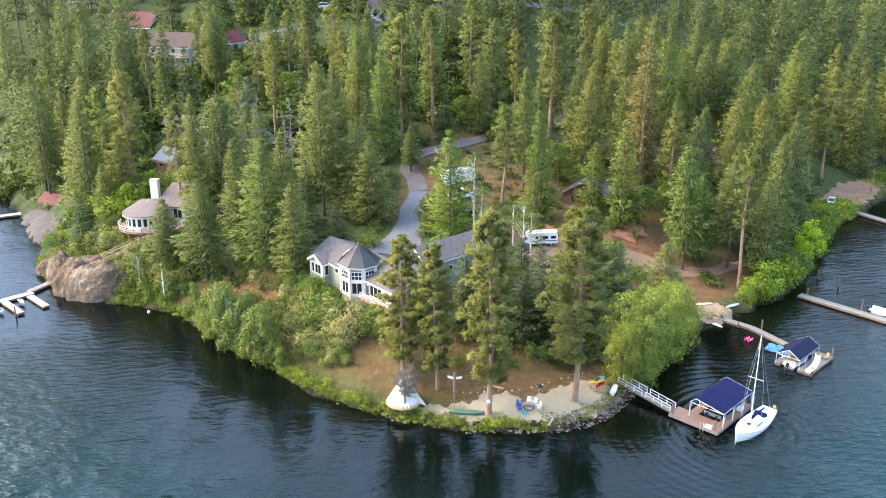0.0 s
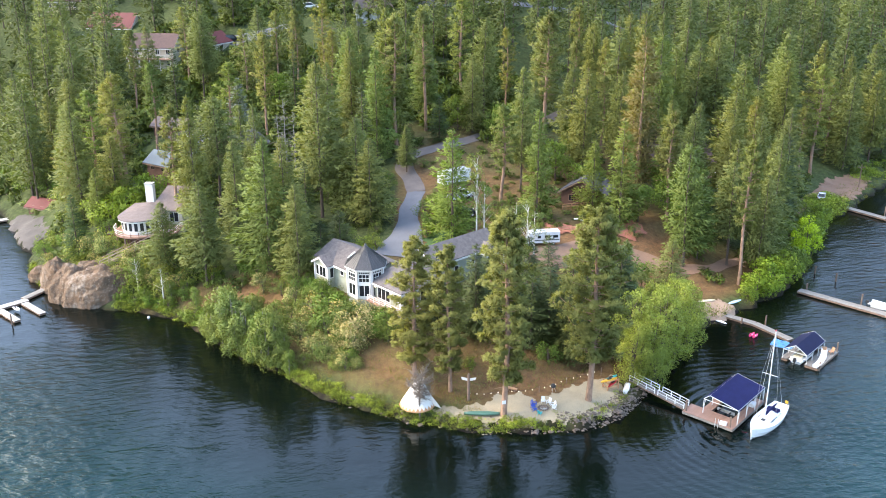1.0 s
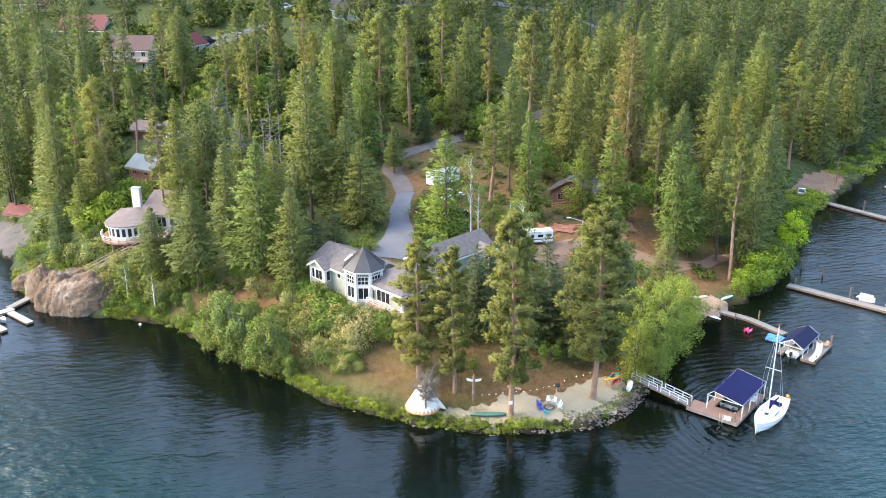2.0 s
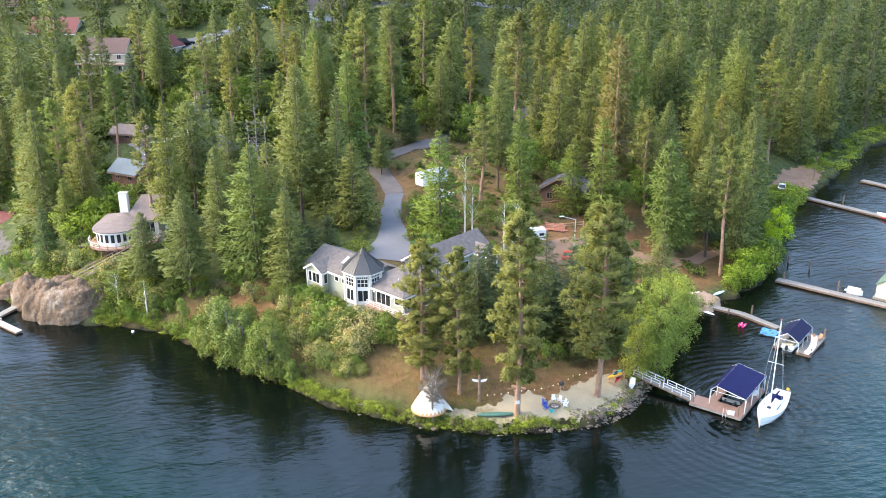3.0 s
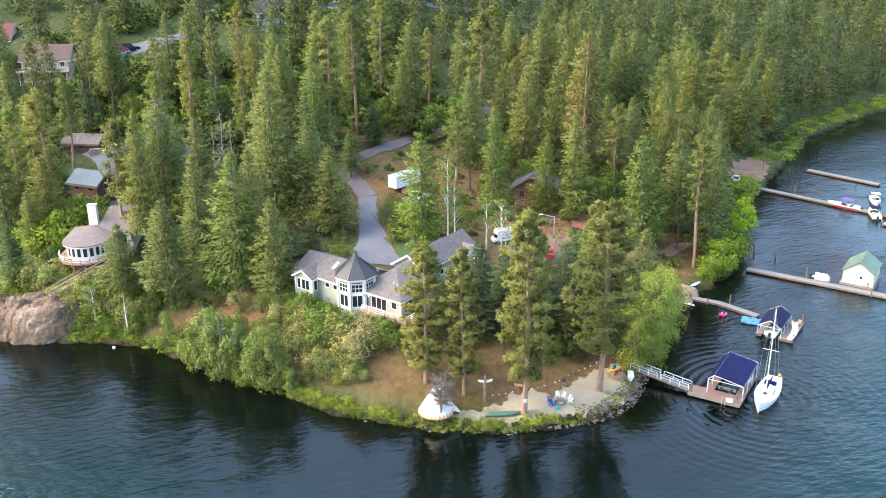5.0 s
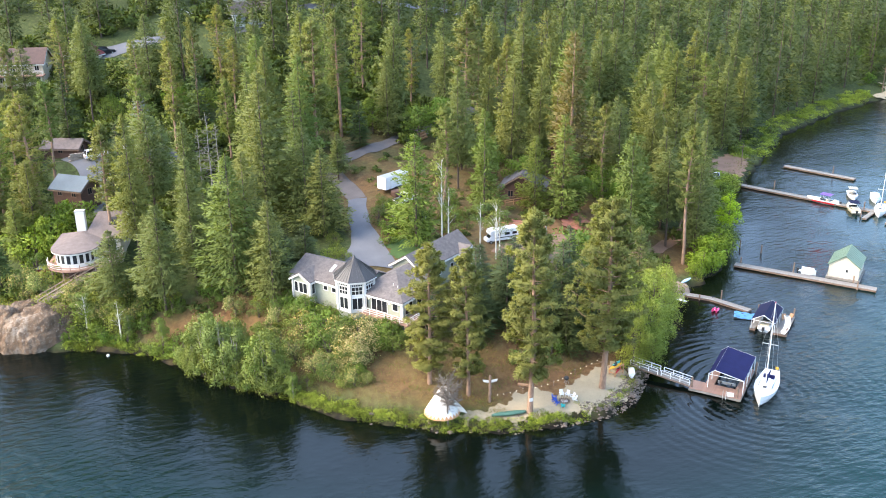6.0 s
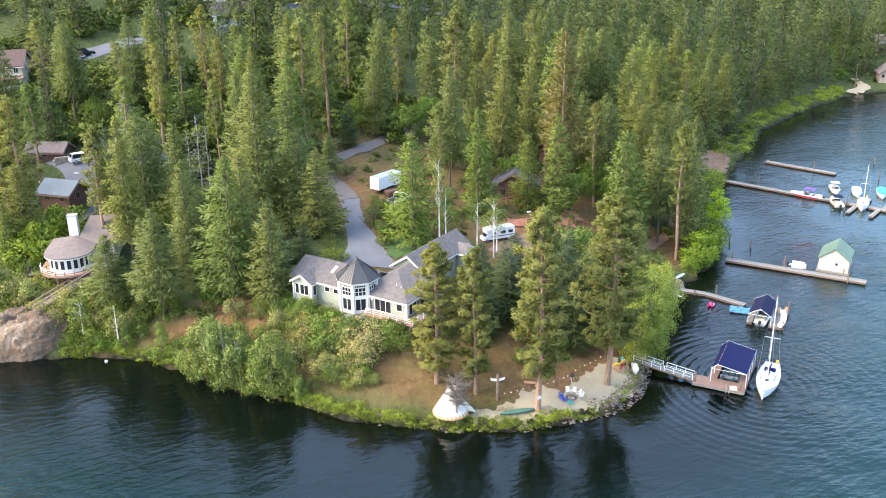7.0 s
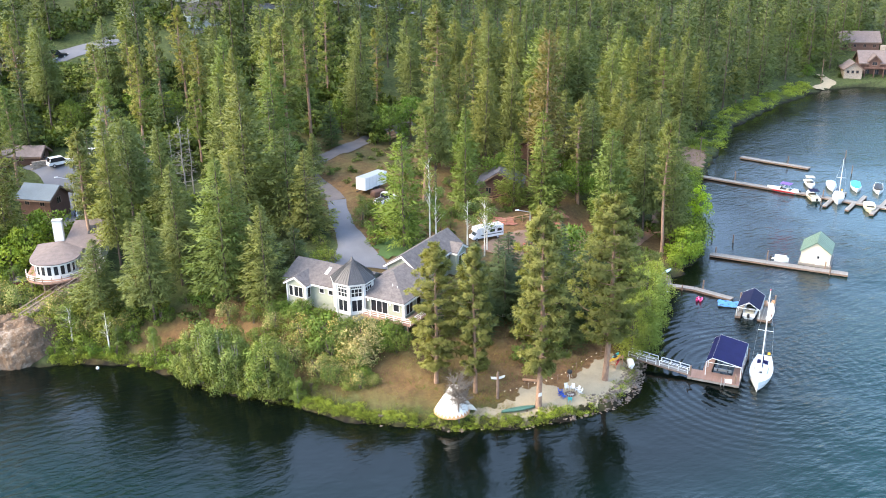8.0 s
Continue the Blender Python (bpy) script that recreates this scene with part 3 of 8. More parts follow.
def spray_mesh(name, rows, material, facet=0.12):
    """Sprays of needles or leaves, small blades: each row holds its foot, its way, length, half width, roll, the
    outward way of its mass and its paleness, for new growth and painted light.
    """
    R = np.array(rows, float)
    P, D, L, W, roll, N, young = R[:, 0:3], R[:, 3:6], R[:, 6:7], R[:, 7:8], R[:, 8:9], R[:, 9:12], R[:, 12]
    D = D / np.linalg.norm(D, axis=1, keepdims=True)
    S = np.cross(D, (0.0, 0.0, 1.0)) + (1e-4, 0, 0)
    S = S / np.linalg.norm(S, axis=1, keepdims=True)
    S = S * np.cos(roll) + np.cross(D, S) * np.sin(roll)
    G = np.cross(S, D)
    N = N / np.linalg.norm(N, axis=1, keepdims=True)
    turn = np.where((G * N).sum(1, keepdims=True) < 0, -1.0, 1.0)
    S, G = S * turn, G * turn
    V = np.stack([P - S * W, P + S * W, P + D * L], 1).reshape(-1, 3)
    n = len(R)
    me = bpy.data.meshes.new(name)
    me.from_pydata(V.tolist(), [], np.arange(3 * n).reshape(n, 3).tolist())
    me.materials.append(material)
    K = N * (1 - facet) + G * facet
    K = K / np.linalg.norm(K, axis=1, keepdims=True)
    K = np.repeat(K, 3, 0)
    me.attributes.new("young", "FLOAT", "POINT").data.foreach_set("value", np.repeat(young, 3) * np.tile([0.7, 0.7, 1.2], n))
    me.attributes.new("mass", "FLOAT_VECTOR", "POINT").data.foreach_set("vector", K.ravel())
    return soften(me, K)


def stem(vs, fs, line, radii, n=7):
    base = len(vs)
    for k, (p, r) in enumerate(zip(line, radii)):
        q = line[min(k + 1, len(line) - 1)] - line[max(k - 1, 0)]
        a = q.orthogonal().normalized() if q.length else Vector((1, 0, 0))
        if abs(q.z) > 0.6 * q.length:
            a = Vector((1, 0, -q.x / q.z)).normalized()
        b = q.normalized().cross(a)
        for i in range(n):
            u = i * math.tau / n
            vs.append(p + a * (r * math.cos(u)) + b * (r * math.sin(u)))
    for k in range(len(line) - 1):
        for i in range(n):
            j = (i + 1) % n
            fs.append((base + k * n + i, base + k * n + j, base + (k + 1) * n + j, base + (k + 1) * n + i))
    fs.append(tuple(base + (len(line) - 1) * n + i for i in range(n)))


def conifer(seed, bark_m, leaf_m, tall=24.0, bare=0.18, wide=3.6, taper=0.85, whorls=24, per=8, droop=0.5, sprays=10, thin=0.0, trunk_r=0.22, lean=0.0, dead=0, raised=0.25, size=1.0, clump=0.0):
    """The two meshes of a fir or spruce: whorls of drooping boughs, each a flat fan of many small sprays of needles."""
    rnd = random.Random(seed)
    tv, tf, rows = [], [], []
    bend = [Vector((lean * math.sin(k * 0.7 + seed) * 0.3 + lean * k * 0.1, lean * math.cos(k * 0.9 + seed) * 0.25, tall * k / 8)) for k in range(9)]
    bend[0] -= Vector((0, 0, 0.8))
    stem(tv, tf, bend, [trunk_r * (1.25 if k == 0 else 1.0) * (1 - k / 8.4) + 0.02 for k in range(9)])

    def on_trunk(z):
        k = min(7, max(0, int(z / tall * 8)))
        u = z / tall * 8 - k
        return bend[k].lerp(bend[k + 1], u) if k else Vector((bend[1].x * u, bend[1].y * u, z))

    for _ in range(dead):
        z = tall * rnd.uniform(0.35 * bare, bare)
        a, l = rnd.uniform(0, math.tau), rnd.uniform(0.8, 2.0)
        p = on_trunk(z)
        stem(tv, tf, [p, p + Vector((math.cos(a) * l, math.sin(a) * l, rnd.uniform(-0.4, 0.2)))], [0.045, 0.015], 3)
    lop = rnd.uniform(0, math.tau)
    ragged = [rnd.uniform(0.78, 1.14) for _ in range(12)]
    gap = tall * (0.975 - bare) / whorls
    for w in range(whorls):
        f = min(1, max(0, (w + rnd.uniform(-0.35, 0.35)) / (whorls - 1)))
        z = tall * (bare + (0.975 - bare) * f)
        reach = wide * ((1 - f) ** taper) * (1 - 0.45 * math.exp(-f * 9)) * ragged[w % 12] ** 0.7 + 0.50
        n = max(4, int(per * (0.7 + 0.5 * (1 - f))))
        turn = rnd.uniform(0, math.tau)
        for b in range(n):
            if rnd.random() < thin:
                continue
            a = turn + b * math.tau / n + rnd.uniform(-0.3, 0.3)
            l = reach * rnd.uniform(0.58, 1.15) * (1 + 0.14 * math.cos(a - lop))
            p = on_trunk(min(tall * 0.985, z + rnd.uniform(-0.55, 0.55) * gap))
            out, side = Vector((math.cos(a), math.sin(a), 0)), Vector((-math.sin(a), math.cos(a), 0))
            up0 = raised * f + 0.06 + rnd.uniform(-0.08, 0.08)
            fall = 0.7 * droop * (1 - 0.6 * f) * rnd.uniform(0.7, 1.3)
            half = max(0.22, min(1.25, l * 0.30)) * rnd.uniform(0.8, 1.2)
            tone = rnd.uniform(-0.16, 0.16)
            m = max(3, round(sprays * (0.35 + 0.85 * l / wide)))
            for k in range(m):
                u = 0.08 + 0.92 * ((k + rnd.random()) / m) ** 0.75
                e = rnd.uniform(-1, 1)
                fan = half * math.sin(math.pi * min(1, 0.18 + 0.72 * u)) ** 0.8
                q = p + out * (l * u) + Vector((0, 0, l * (up0 * u - fall * u * u + 0.16 * u ** 4))) + side * (e * fan) + Vector((0, 0, rnd.gauss(0, 0.07 + clump) - 0.16 * abs(e) * fan))
                d = out * rnd.uniform(0.45, 1.0) + side * (0.65 * e + rnd.uniform(-0.3, 0.3)) + Vector((0, 0, up0 - 0.9 * fall * u + rnd.gauss(0.05, 0.22 + 1.6 * clump)))
                s = size * (0.46 + 0.085 * l) * rnd.uniform(0.7, 1.3)
                mass = out * 0.65 + side * (0.35 * e) + Vector((rnd.gauss(0, 0.14), rnd.gauss(0, 0.14), 0.65 + 0.5 * (u - 0.4)))
                # inner sprays darker: older needles, with the crown's inner shade painted in too
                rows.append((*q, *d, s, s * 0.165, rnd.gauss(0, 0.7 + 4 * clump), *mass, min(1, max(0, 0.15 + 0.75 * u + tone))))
    for k in range(9):
        a = rnd.uniform(0, math.tau)
        c = Vector((math.cos(a), math.sin(a), 0))
        rows.append((*on_trunk(tall * (0.945 + 0.0055 * k)), *(c * 0.4 + Vector((0, 0, 1))), 0.62, 0.10, rnd.uniform(0, 3), *(c + Vector((0, 0, 0.5))), 0.8))
    return mesh_of("trunk", tv, tf, bark_m, True), spray_mesh("crown", rows, leaf_m)


def ponderosa(seed, tall=27.0, bare=0.30, wide=3.6, limbs=54, tufts=5, leaf_m=None, trunk_r=0.36, sparse=0.12, needles=13, big=1.0):
    """An open-crowned pine: limbs that turn up at their ends, with round tufts of long needles."""
    rnd = random.Random(seed)
    tv, tf, rows = [], [], []
    bend = [Vector((0.22 * math.sin(k * 0.8 + seed), 0.22 * math.cos(k * 0.6 + seed * 2), tall * k / 8)) for k in range(9)]
    bend[0].z -= 0.8
    stem(tv, tf, bend, [trunk_r * (1.3, 1.0, 0.93, 0.85, 0.74, 0.6, 0.44, 0.26, 0.06)[k] for k in range(9)], 10)

    def tuft(c, r, out):
        r *= big
        tone = rnd.uniform(-0.14, 0.18)
        for _ in range(needles):
            d = Vector((rnd.gauss(0, 1), rnd.gauss(0, 1), rnd.gauss(0.25, 0.8))).normalized()
            mass = d * 0.30 + out * 0.5 + Vector((0, 0, 0.7))
            # needles on a tuft's upper side coloured paler, as if lit from above
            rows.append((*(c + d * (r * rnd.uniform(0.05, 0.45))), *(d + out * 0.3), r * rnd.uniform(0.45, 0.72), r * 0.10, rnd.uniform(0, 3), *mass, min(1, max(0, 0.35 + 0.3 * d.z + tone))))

    for k in range(limbs):
        f = (k + rnd.uniform(-0.5, 0.5)) / limbs
        f = min(1, max(0, f))
        z = tall * (bare + (0.97 - bare) * f)
        prof = (math.sin(math.pi * (0.16 + 0.80 * f)) ** 0.7)
        l = wide * prof * rnd.uniform(0.55, 1.18)
        a = k * 2.4 + rnd.uniform(-0.5, 0.5)
        i = min(7, int(z / tall * 8))
        p = bend[i].lerp(bend[i + 1], z / tall * 8 - i)
        out = Vector((math.cos(a), math.sin(a), 0))
        side = Vector((-out.y, out.x, 0))
        dip = rnd.uniform(-0.35, 0.05) * (1 - f) + 0.35 * f
        line = [p + out * (l * u) + Vector((0, 0, l * (dip * u + 0.28 * u * u))) + side * (0.15 * l * math.sin(3 * u + k)) for u in (0, 0.35, 0.7, 1)]
        stem(tv, tf, line, [0.08 * (1 - 0.6 * f) + 0.015, 0.05 * (1 - 0.6 * f) + 0.012, 0.035, 0.015], 4)
        for j in range(tufts):
            u = rnd.uniform(0.30, 1.0)
            if rnd.random() < sparse:
                continue
            e = rnd.uniform(-0.34, 0.34)
            q = line[1].lerp(line[3], (u - 0.35) / 0.65) + side * (e * l * u) + Vector((0, 0, rnd.uniform(-0.25, 0.45)))
            tuft(q, rnd.uniform(0.48, 0.85), out + side * e)
        tuft(line[3], rnd.uniform(0.6, 0.85), out)
    for _ in range(5):
        c = Vector((rnd.uniform(-0.5, 0.5), rnd.uniform(-0.5, 0.5), rnd.uniform(-1.0, 0.2)))
        tuft(bend[8] + c, 0.7, Vector((c.x, c.y, 0.6)))
    for _ in range(9):
        z = tall * rnd.uniform(0.14, bare)
        a, l = rnd.uniform(0, math.tau), rnd.uniform(0.6, 2.0)
        i = min(7, int(z / tall * 8))
        p = bend[i].lerp(bend[i + 1], z / tall * 8 - i)
        stem(tv, tf, [p, p + Vector((math.cos(a) * l, math.sin(a) * l, rnd.uniform(-0.6, 0.1)))], [0.05, 0.015], 3)
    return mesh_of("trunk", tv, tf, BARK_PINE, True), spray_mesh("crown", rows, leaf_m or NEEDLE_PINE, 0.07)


def broadleaf(seed, tall, wide, bark_m, leaf_m, lobes=22, leaves=90, leaf=0.30, low=0.12, stems=3, upright=0.5, blossom=0.0, stem_r=0.12, vis=0.5, stretch=0.75, lobe=(0.22, 0.42), lift=-0.25):
    """A leafy tree or a bush: several stems, and a crown of many small leaves in uneven lobes."""
    rnd = random.Random(seed)
    tv, tf, rows, flowers = [], [], [], []
    ends = []
    for s in range(stems):
        a = s * math.tau / stems + rnd.uniform(-0.6, 0.6)
        r = wide * rnd.uniform(0.1, 0.5) * (1 - upright * 0.6) if stems > 1 else 0.0
        h = tall * rnd.uniform(0.72, 0.95)
        line = [Vector((math.cos(a) * r * u ** 1.3, math.sin(a) * r * u ** 1.3, h * u - (0.5 if u == 0 else 0))) for u in (0, 0.3, 0.6, 1)]
        stem(tv, tf, line, [stem_r, stem_r * 0.8, stem_r * 0.55, 0.02], 6)
        ends.append(line)
    for k in range(lobes):
        line = ends[k % len(ends)]
        f = rnd.random() ** 0.8
        z = tall * (low + (0.93 - low) * f)
        g = math.sqrt(max(0.06, math.sin(math.pi * min(0.98, 0.12 + 0.80 * f))))
        a = rnd.uniform(0, math.tau)
        r = wide * g * math.sqrt(rnd.uniform(0.02, 0.85))
        c = Vector((math.cos(a) * r, math.sin(a) * r, z))
        q = line[1].lerp(line[3], min(1, f))
        if rnd.random() < vis:
            stem(tv, tf, [q - Vector((0, 0, 0.5)), q.lerp(c, 0.6), c], [stem_r * 0.35, stem_r * 0.2, 0.01], 3)
        rad = wide * rnd.uniform(*lobe) * (0.7 + 0.3 * g)
        flower = rnd.random() < blossom
        tone = rnd.uniform(-0.14, 0.18)
        whole = Vector((c.x, c.y, (z - 0.35 * tall) * wide / tall)) / wide
        for _ in range(leaves):
            d = Vector((rnd.gauss(0, 1), rnd.gauss(0, 1), rnd.gauss(0.15, 0.85))).normalized()
            p = c + Vector((d.x, d.y, d.z * stretch)) * (rad * (1.12 - 0.6 * rnd.random() ** 2))
            if p.z < 0.05:
                continue
            w = d + Vector((rnd.gauss(0, 0.6), rnd.gauss(0, 0.6), rnd.gauss(lift, 0.5)))
            s = leaf * rnd.uniform(0.65, 1.3)
            mass = d * 0.75 + whole * 0.5 + Vector((0, 0, 0.25))
            if flower and d.z > -0.3 and rnd.random() < (0.88 if blossom > 0.8 else 0.45):
                flowers.append((*(p + d * 0.06), *w, s * 0.8, s * 0.30, rnd.uniform(0, 3), *mass, 0.5))
            else:
                # leaves on a lobe's upper side paler: top light put into their colour
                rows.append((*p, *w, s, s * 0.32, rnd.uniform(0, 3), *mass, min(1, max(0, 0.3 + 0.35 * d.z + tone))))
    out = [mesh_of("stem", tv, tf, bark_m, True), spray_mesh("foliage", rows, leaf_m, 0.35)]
    if flowers:
        out.append(spray_mesh("blossom", flowers, BLOSSOM, 0.35))
    return out


def plant(name, meshes, x, y, sxy, sz, label, category, names=("trunk", "crown", "blossom"), group="", turn=None, sink=0.15):
    root = thing(name, label, category, group=group)
    a = random.uniform(0, 360) if turn is None else turn
    root.matrix_basis = pose(x, y, ground(x, y) - sink, 0, 0, a) @ Matrix.Diagonal((sxy, sxy, sz, 1))
    for n, me in zip(names, meshes):
        child(n, me, root)
    return root


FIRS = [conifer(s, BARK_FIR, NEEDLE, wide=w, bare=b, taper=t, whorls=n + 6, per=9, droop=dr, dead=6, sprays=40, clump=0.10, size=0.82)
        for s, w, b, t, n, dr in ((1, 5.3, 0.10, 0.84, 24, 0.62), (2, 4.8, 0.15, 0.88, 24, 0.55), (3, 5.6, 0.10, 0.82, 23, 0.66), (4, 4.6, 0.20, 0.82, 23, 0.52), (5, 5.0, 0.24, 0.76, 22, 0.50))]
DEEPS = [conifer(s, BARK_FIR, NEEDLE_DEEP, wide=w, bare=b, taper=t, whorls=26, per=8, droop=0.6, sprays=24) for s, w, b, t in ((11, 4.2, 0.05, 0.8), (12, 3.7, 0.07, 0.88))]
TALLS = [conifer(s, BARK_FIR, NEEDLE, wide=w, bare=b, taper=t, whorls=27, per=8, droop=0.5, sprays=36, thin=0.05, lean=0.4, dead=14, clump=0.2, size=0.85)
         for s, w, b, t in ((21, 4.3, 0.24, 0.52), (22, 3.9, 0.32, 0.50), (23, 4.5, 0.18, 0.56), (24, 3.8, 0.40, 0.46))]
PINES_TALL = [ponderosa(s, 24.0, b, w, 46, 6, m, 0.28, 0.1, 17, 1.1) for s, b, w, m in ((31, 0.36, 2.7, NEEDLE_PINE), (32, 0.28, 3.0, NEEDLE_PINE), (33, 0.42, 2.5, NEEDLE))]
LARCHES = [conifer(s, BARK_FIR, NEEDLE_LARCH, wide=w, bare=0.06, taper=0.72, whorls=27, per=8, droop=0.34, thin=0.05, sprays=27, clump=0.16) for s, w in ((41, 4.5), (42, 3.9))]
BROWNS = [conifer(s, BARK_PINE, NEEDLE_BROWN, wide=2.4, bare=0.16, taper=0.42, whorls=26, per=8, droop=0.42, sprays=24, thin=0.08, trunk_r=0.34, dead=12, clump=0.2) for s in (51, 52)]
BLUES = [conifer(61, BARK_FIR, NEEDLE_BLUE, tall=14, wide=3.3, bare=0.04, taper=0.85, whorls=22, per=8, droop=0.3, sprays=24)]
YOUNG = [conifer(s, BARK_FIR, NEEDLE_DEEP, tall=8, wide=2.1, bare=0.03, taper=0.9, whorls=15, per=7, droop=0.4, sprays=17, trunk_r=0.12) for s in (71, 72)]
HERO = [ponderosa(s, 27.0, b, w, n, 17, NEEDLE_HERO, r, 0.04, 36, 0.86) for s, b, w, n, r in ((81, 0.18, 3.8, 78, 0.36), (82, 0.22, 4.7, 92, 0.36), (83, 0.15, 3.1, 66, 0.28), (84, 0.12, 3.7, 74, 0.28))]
SNAGS = []
for _s in (91, 92, 93):
    _r, _tv, _tf = random.Random(_s), [], []
    stem(_tv, _tf, [Vector((0.1 * math.sin(k + _s), 0.1 * math.cos(k * 2), 17 * k / 6 - (0.6 if k == 0 else 0))) for k in range(7)], [0.15 * (1 - k / 6.3) + 0.015 for k in range(7)], 7)
    for _k in range(60):
        _z, _a = 17 * _r.uniform(0.18, 0.97), _r.uniform(0, math.tau)
        _l = (1.1 - _z / 17) * 2.2 * _r.uniform(0.5, 1.1) + 0.3
        _p = Vector((0, 0, _z))
        _q = _p + Vector((math.cos(_a) * _l, math.sin(_a) * _l, _l * _r.uniform(-0.1, 0.6)))
        stem(_tv, _tf, [_p, _p.lerp(_q, 0.5) + Vector((0, 0, -0.06)), _q], [0.045, 0.03, 0.01], 3)
        for _j in range(2):
            _e = _p.lerp(_q, _r.uniform(0.4, 0.9))
            stem(_tv, _tf, [_e, _e + Vector((_r.uniform(-0.5, 0.5), _r.uniform(-0.5, 0.5), _r.uniform(0, 0.5)))], [0.018, 0.008], 3)
    SNAGS.append([mesh_of("trunk", _tv, _tf, BARK_DEAD, True)])

_r, _tv, _tf = random.Random(95), [], []
stem(_tv, _tf, [Vector((0.05 * k, 0.04 * math.sin(k), 0.75 * k - (0.4 if k == 0 else 0))) for k in range(6)], [0.13, 0.11, 0.09, 0.075, 0.06, 0.03], 7)
for _k in range(80):
    _a, _l = _r.uniform(0, math.tau), _r.uniform(0.7, 1.6)
    _p = Vector((0.1, 0, _r.uniform(1.7, 3.6)))
    _q = _p + Vector((math.cos(_a) * _l, math.sin(_a) * _l, _l * _r.uniform(-0.2, 0.9)))
    stem(_tv, _tf, [_p, _p.lerp(_q, 0.5) + Vector((0, 0, 0.1)), _q], [0.035, 0.022, 0.010], 3)
    for _j in range(9):
        _e = _p.lerp(_q, _r.uniform(0.35, 1.0))
        stem(_tv, _tf, [_e, _e + Vector((_r.uniform(-0.45, 0.45), _r.uniform(-0.45, 0.45), _r.uniform(-0.1, 0.5)))], [0.016, 0.008], 3)
BARE_BUSH = [mesh_of("trunk", _tv, _tf, BARK_TWIG, True)]

WORDS = {
    "fir": ("fir_tree", FIRS, 24.0, "green fir with drooping boughs on the slope", "fir"),
    "deep": ("fir_tree", DEEPS, 24.0, "dark green dense fir on the slope", "fir"),
    "tall": ("fir_tree", TALLS, 24.0, "tall slim fir with a bare lower trunk", "fir"),
    "pine": ("pine_tree", PINES_TALL, 24.0, "tall pine with tufted olive needles in the forest", "pine"),
    "larch": ("larch_tree", LARCHES, 24.0, "yellow-green larch with soft needles", "larch"),
    "brown": ("pine_tree", BROWNS, 24.0, "pine with browning needles and reddish trunk", "pine"),
    "blue": ("spruce_tree", BLUES, 14.0, "silver blue spruce beside the houses", "spruce"),
    "young": ("fir_tree", YOUNG, 8.0, "young dark green fir near the house", "fir"),
    "snag": ("dead_tree", SNAGS, 17.0, "bare grey dead tree with fine twigs", "dead tree"),
}
STANDING = []


def tree(sort, x, y, top, fat=1.0):
    name, meshes, base, label, cat = WORDS[sort]
    h = max(4.0, top - ground(x, y))
    k = h / base
    plant(name, random.choice(meshes), x, y, fat * (0.35 + 0.65 * k), k, label, cat, group=cat + "s of the wood")
    STANDING.append((x, y, 1.7))


# trees known one by one, from the point back up the slope
for sort, x, y, top, fat in (
        ("fir", -43.4, 157, 32.6, 0.8), ("tall", -40.6, 163.5, 31, 1.25), ("fir", -21.8, 161, 37.5, 1.1), ("fir", -15.2, 159, 28.3, 1.2), ("fir", -12.8, 155.6, 25.2, 1.1),
        ("fir", -34.6, 148, 27, 1.05), ("fir", -28.6, 141.1, 29, 1.1), ("fir", -26.2, 144.4, 28.2, 1.1), ("fir", -23.4, 136.3, 22.8, 1.05),
        ("fir", -39.5, 142.8, 21.8, 1.1), ("fir", -46.8, 146.4, 17.2, 1.1), ("fir", -60.4, 167.2, 23.5, 1.2), ("fir", -62.7, 163.5, 18.3, 1.1),
        ("deep", -65, 156.5, 15.5, 1.1), ("fir", -68.1, 170.4, 29.3, 1.1), ("pine", -66.3, 175.7, 30.2, 1.2), ("pine", -60.4, 173, 33.6, 1.3),
        ("young", -17.4, 143.9, 16, 1.2), ("young", -20.5, 143.2, 14.5, 1.0), ("pine", -47.5, 160, 30.5, 1.0)):
    tree(sort, x, y, top, fat)
for sort, x, y, top, fat in (
        ("fir", -67.8, 225.3, 36, 1.1), ("deep", -58.4, 210.2, 33.2, 1.1), ("fir", -55.5, 231, 40.4, 1.1), ("pine", -60.5, 233, 39.5, 1.1), ("fir", -41.5, 226.9, 40.6, 1.2),
        ("pine", -37, 224, 39.5, 1.0), ("snag", -30.5, 181.4, 27, 1.2), ("snag", -28.9, 183.0, 24.5, 1.0), ("snag", -32.3, 184.2, 23.5, 1.1), ("deep", 0.6, 193.5, 25, 1.2), ("fir", -10.4, 194.6, 43, 1.1), ("pine", -2.3, 200.8, 42.5, 1.1),
        ("pine", -8.6, 191.8, 41.8, 1.2), ("larch", 1.2, 146.0, 28.6, 1.2), ("pine", 11.4, 164.6, 29, 1.3), ("larch", 17, 158.6, 29, 1.05), ("pine", 22.4, 189, 42.5, 1.3)):
    tree(sort, x, y, top, fat)
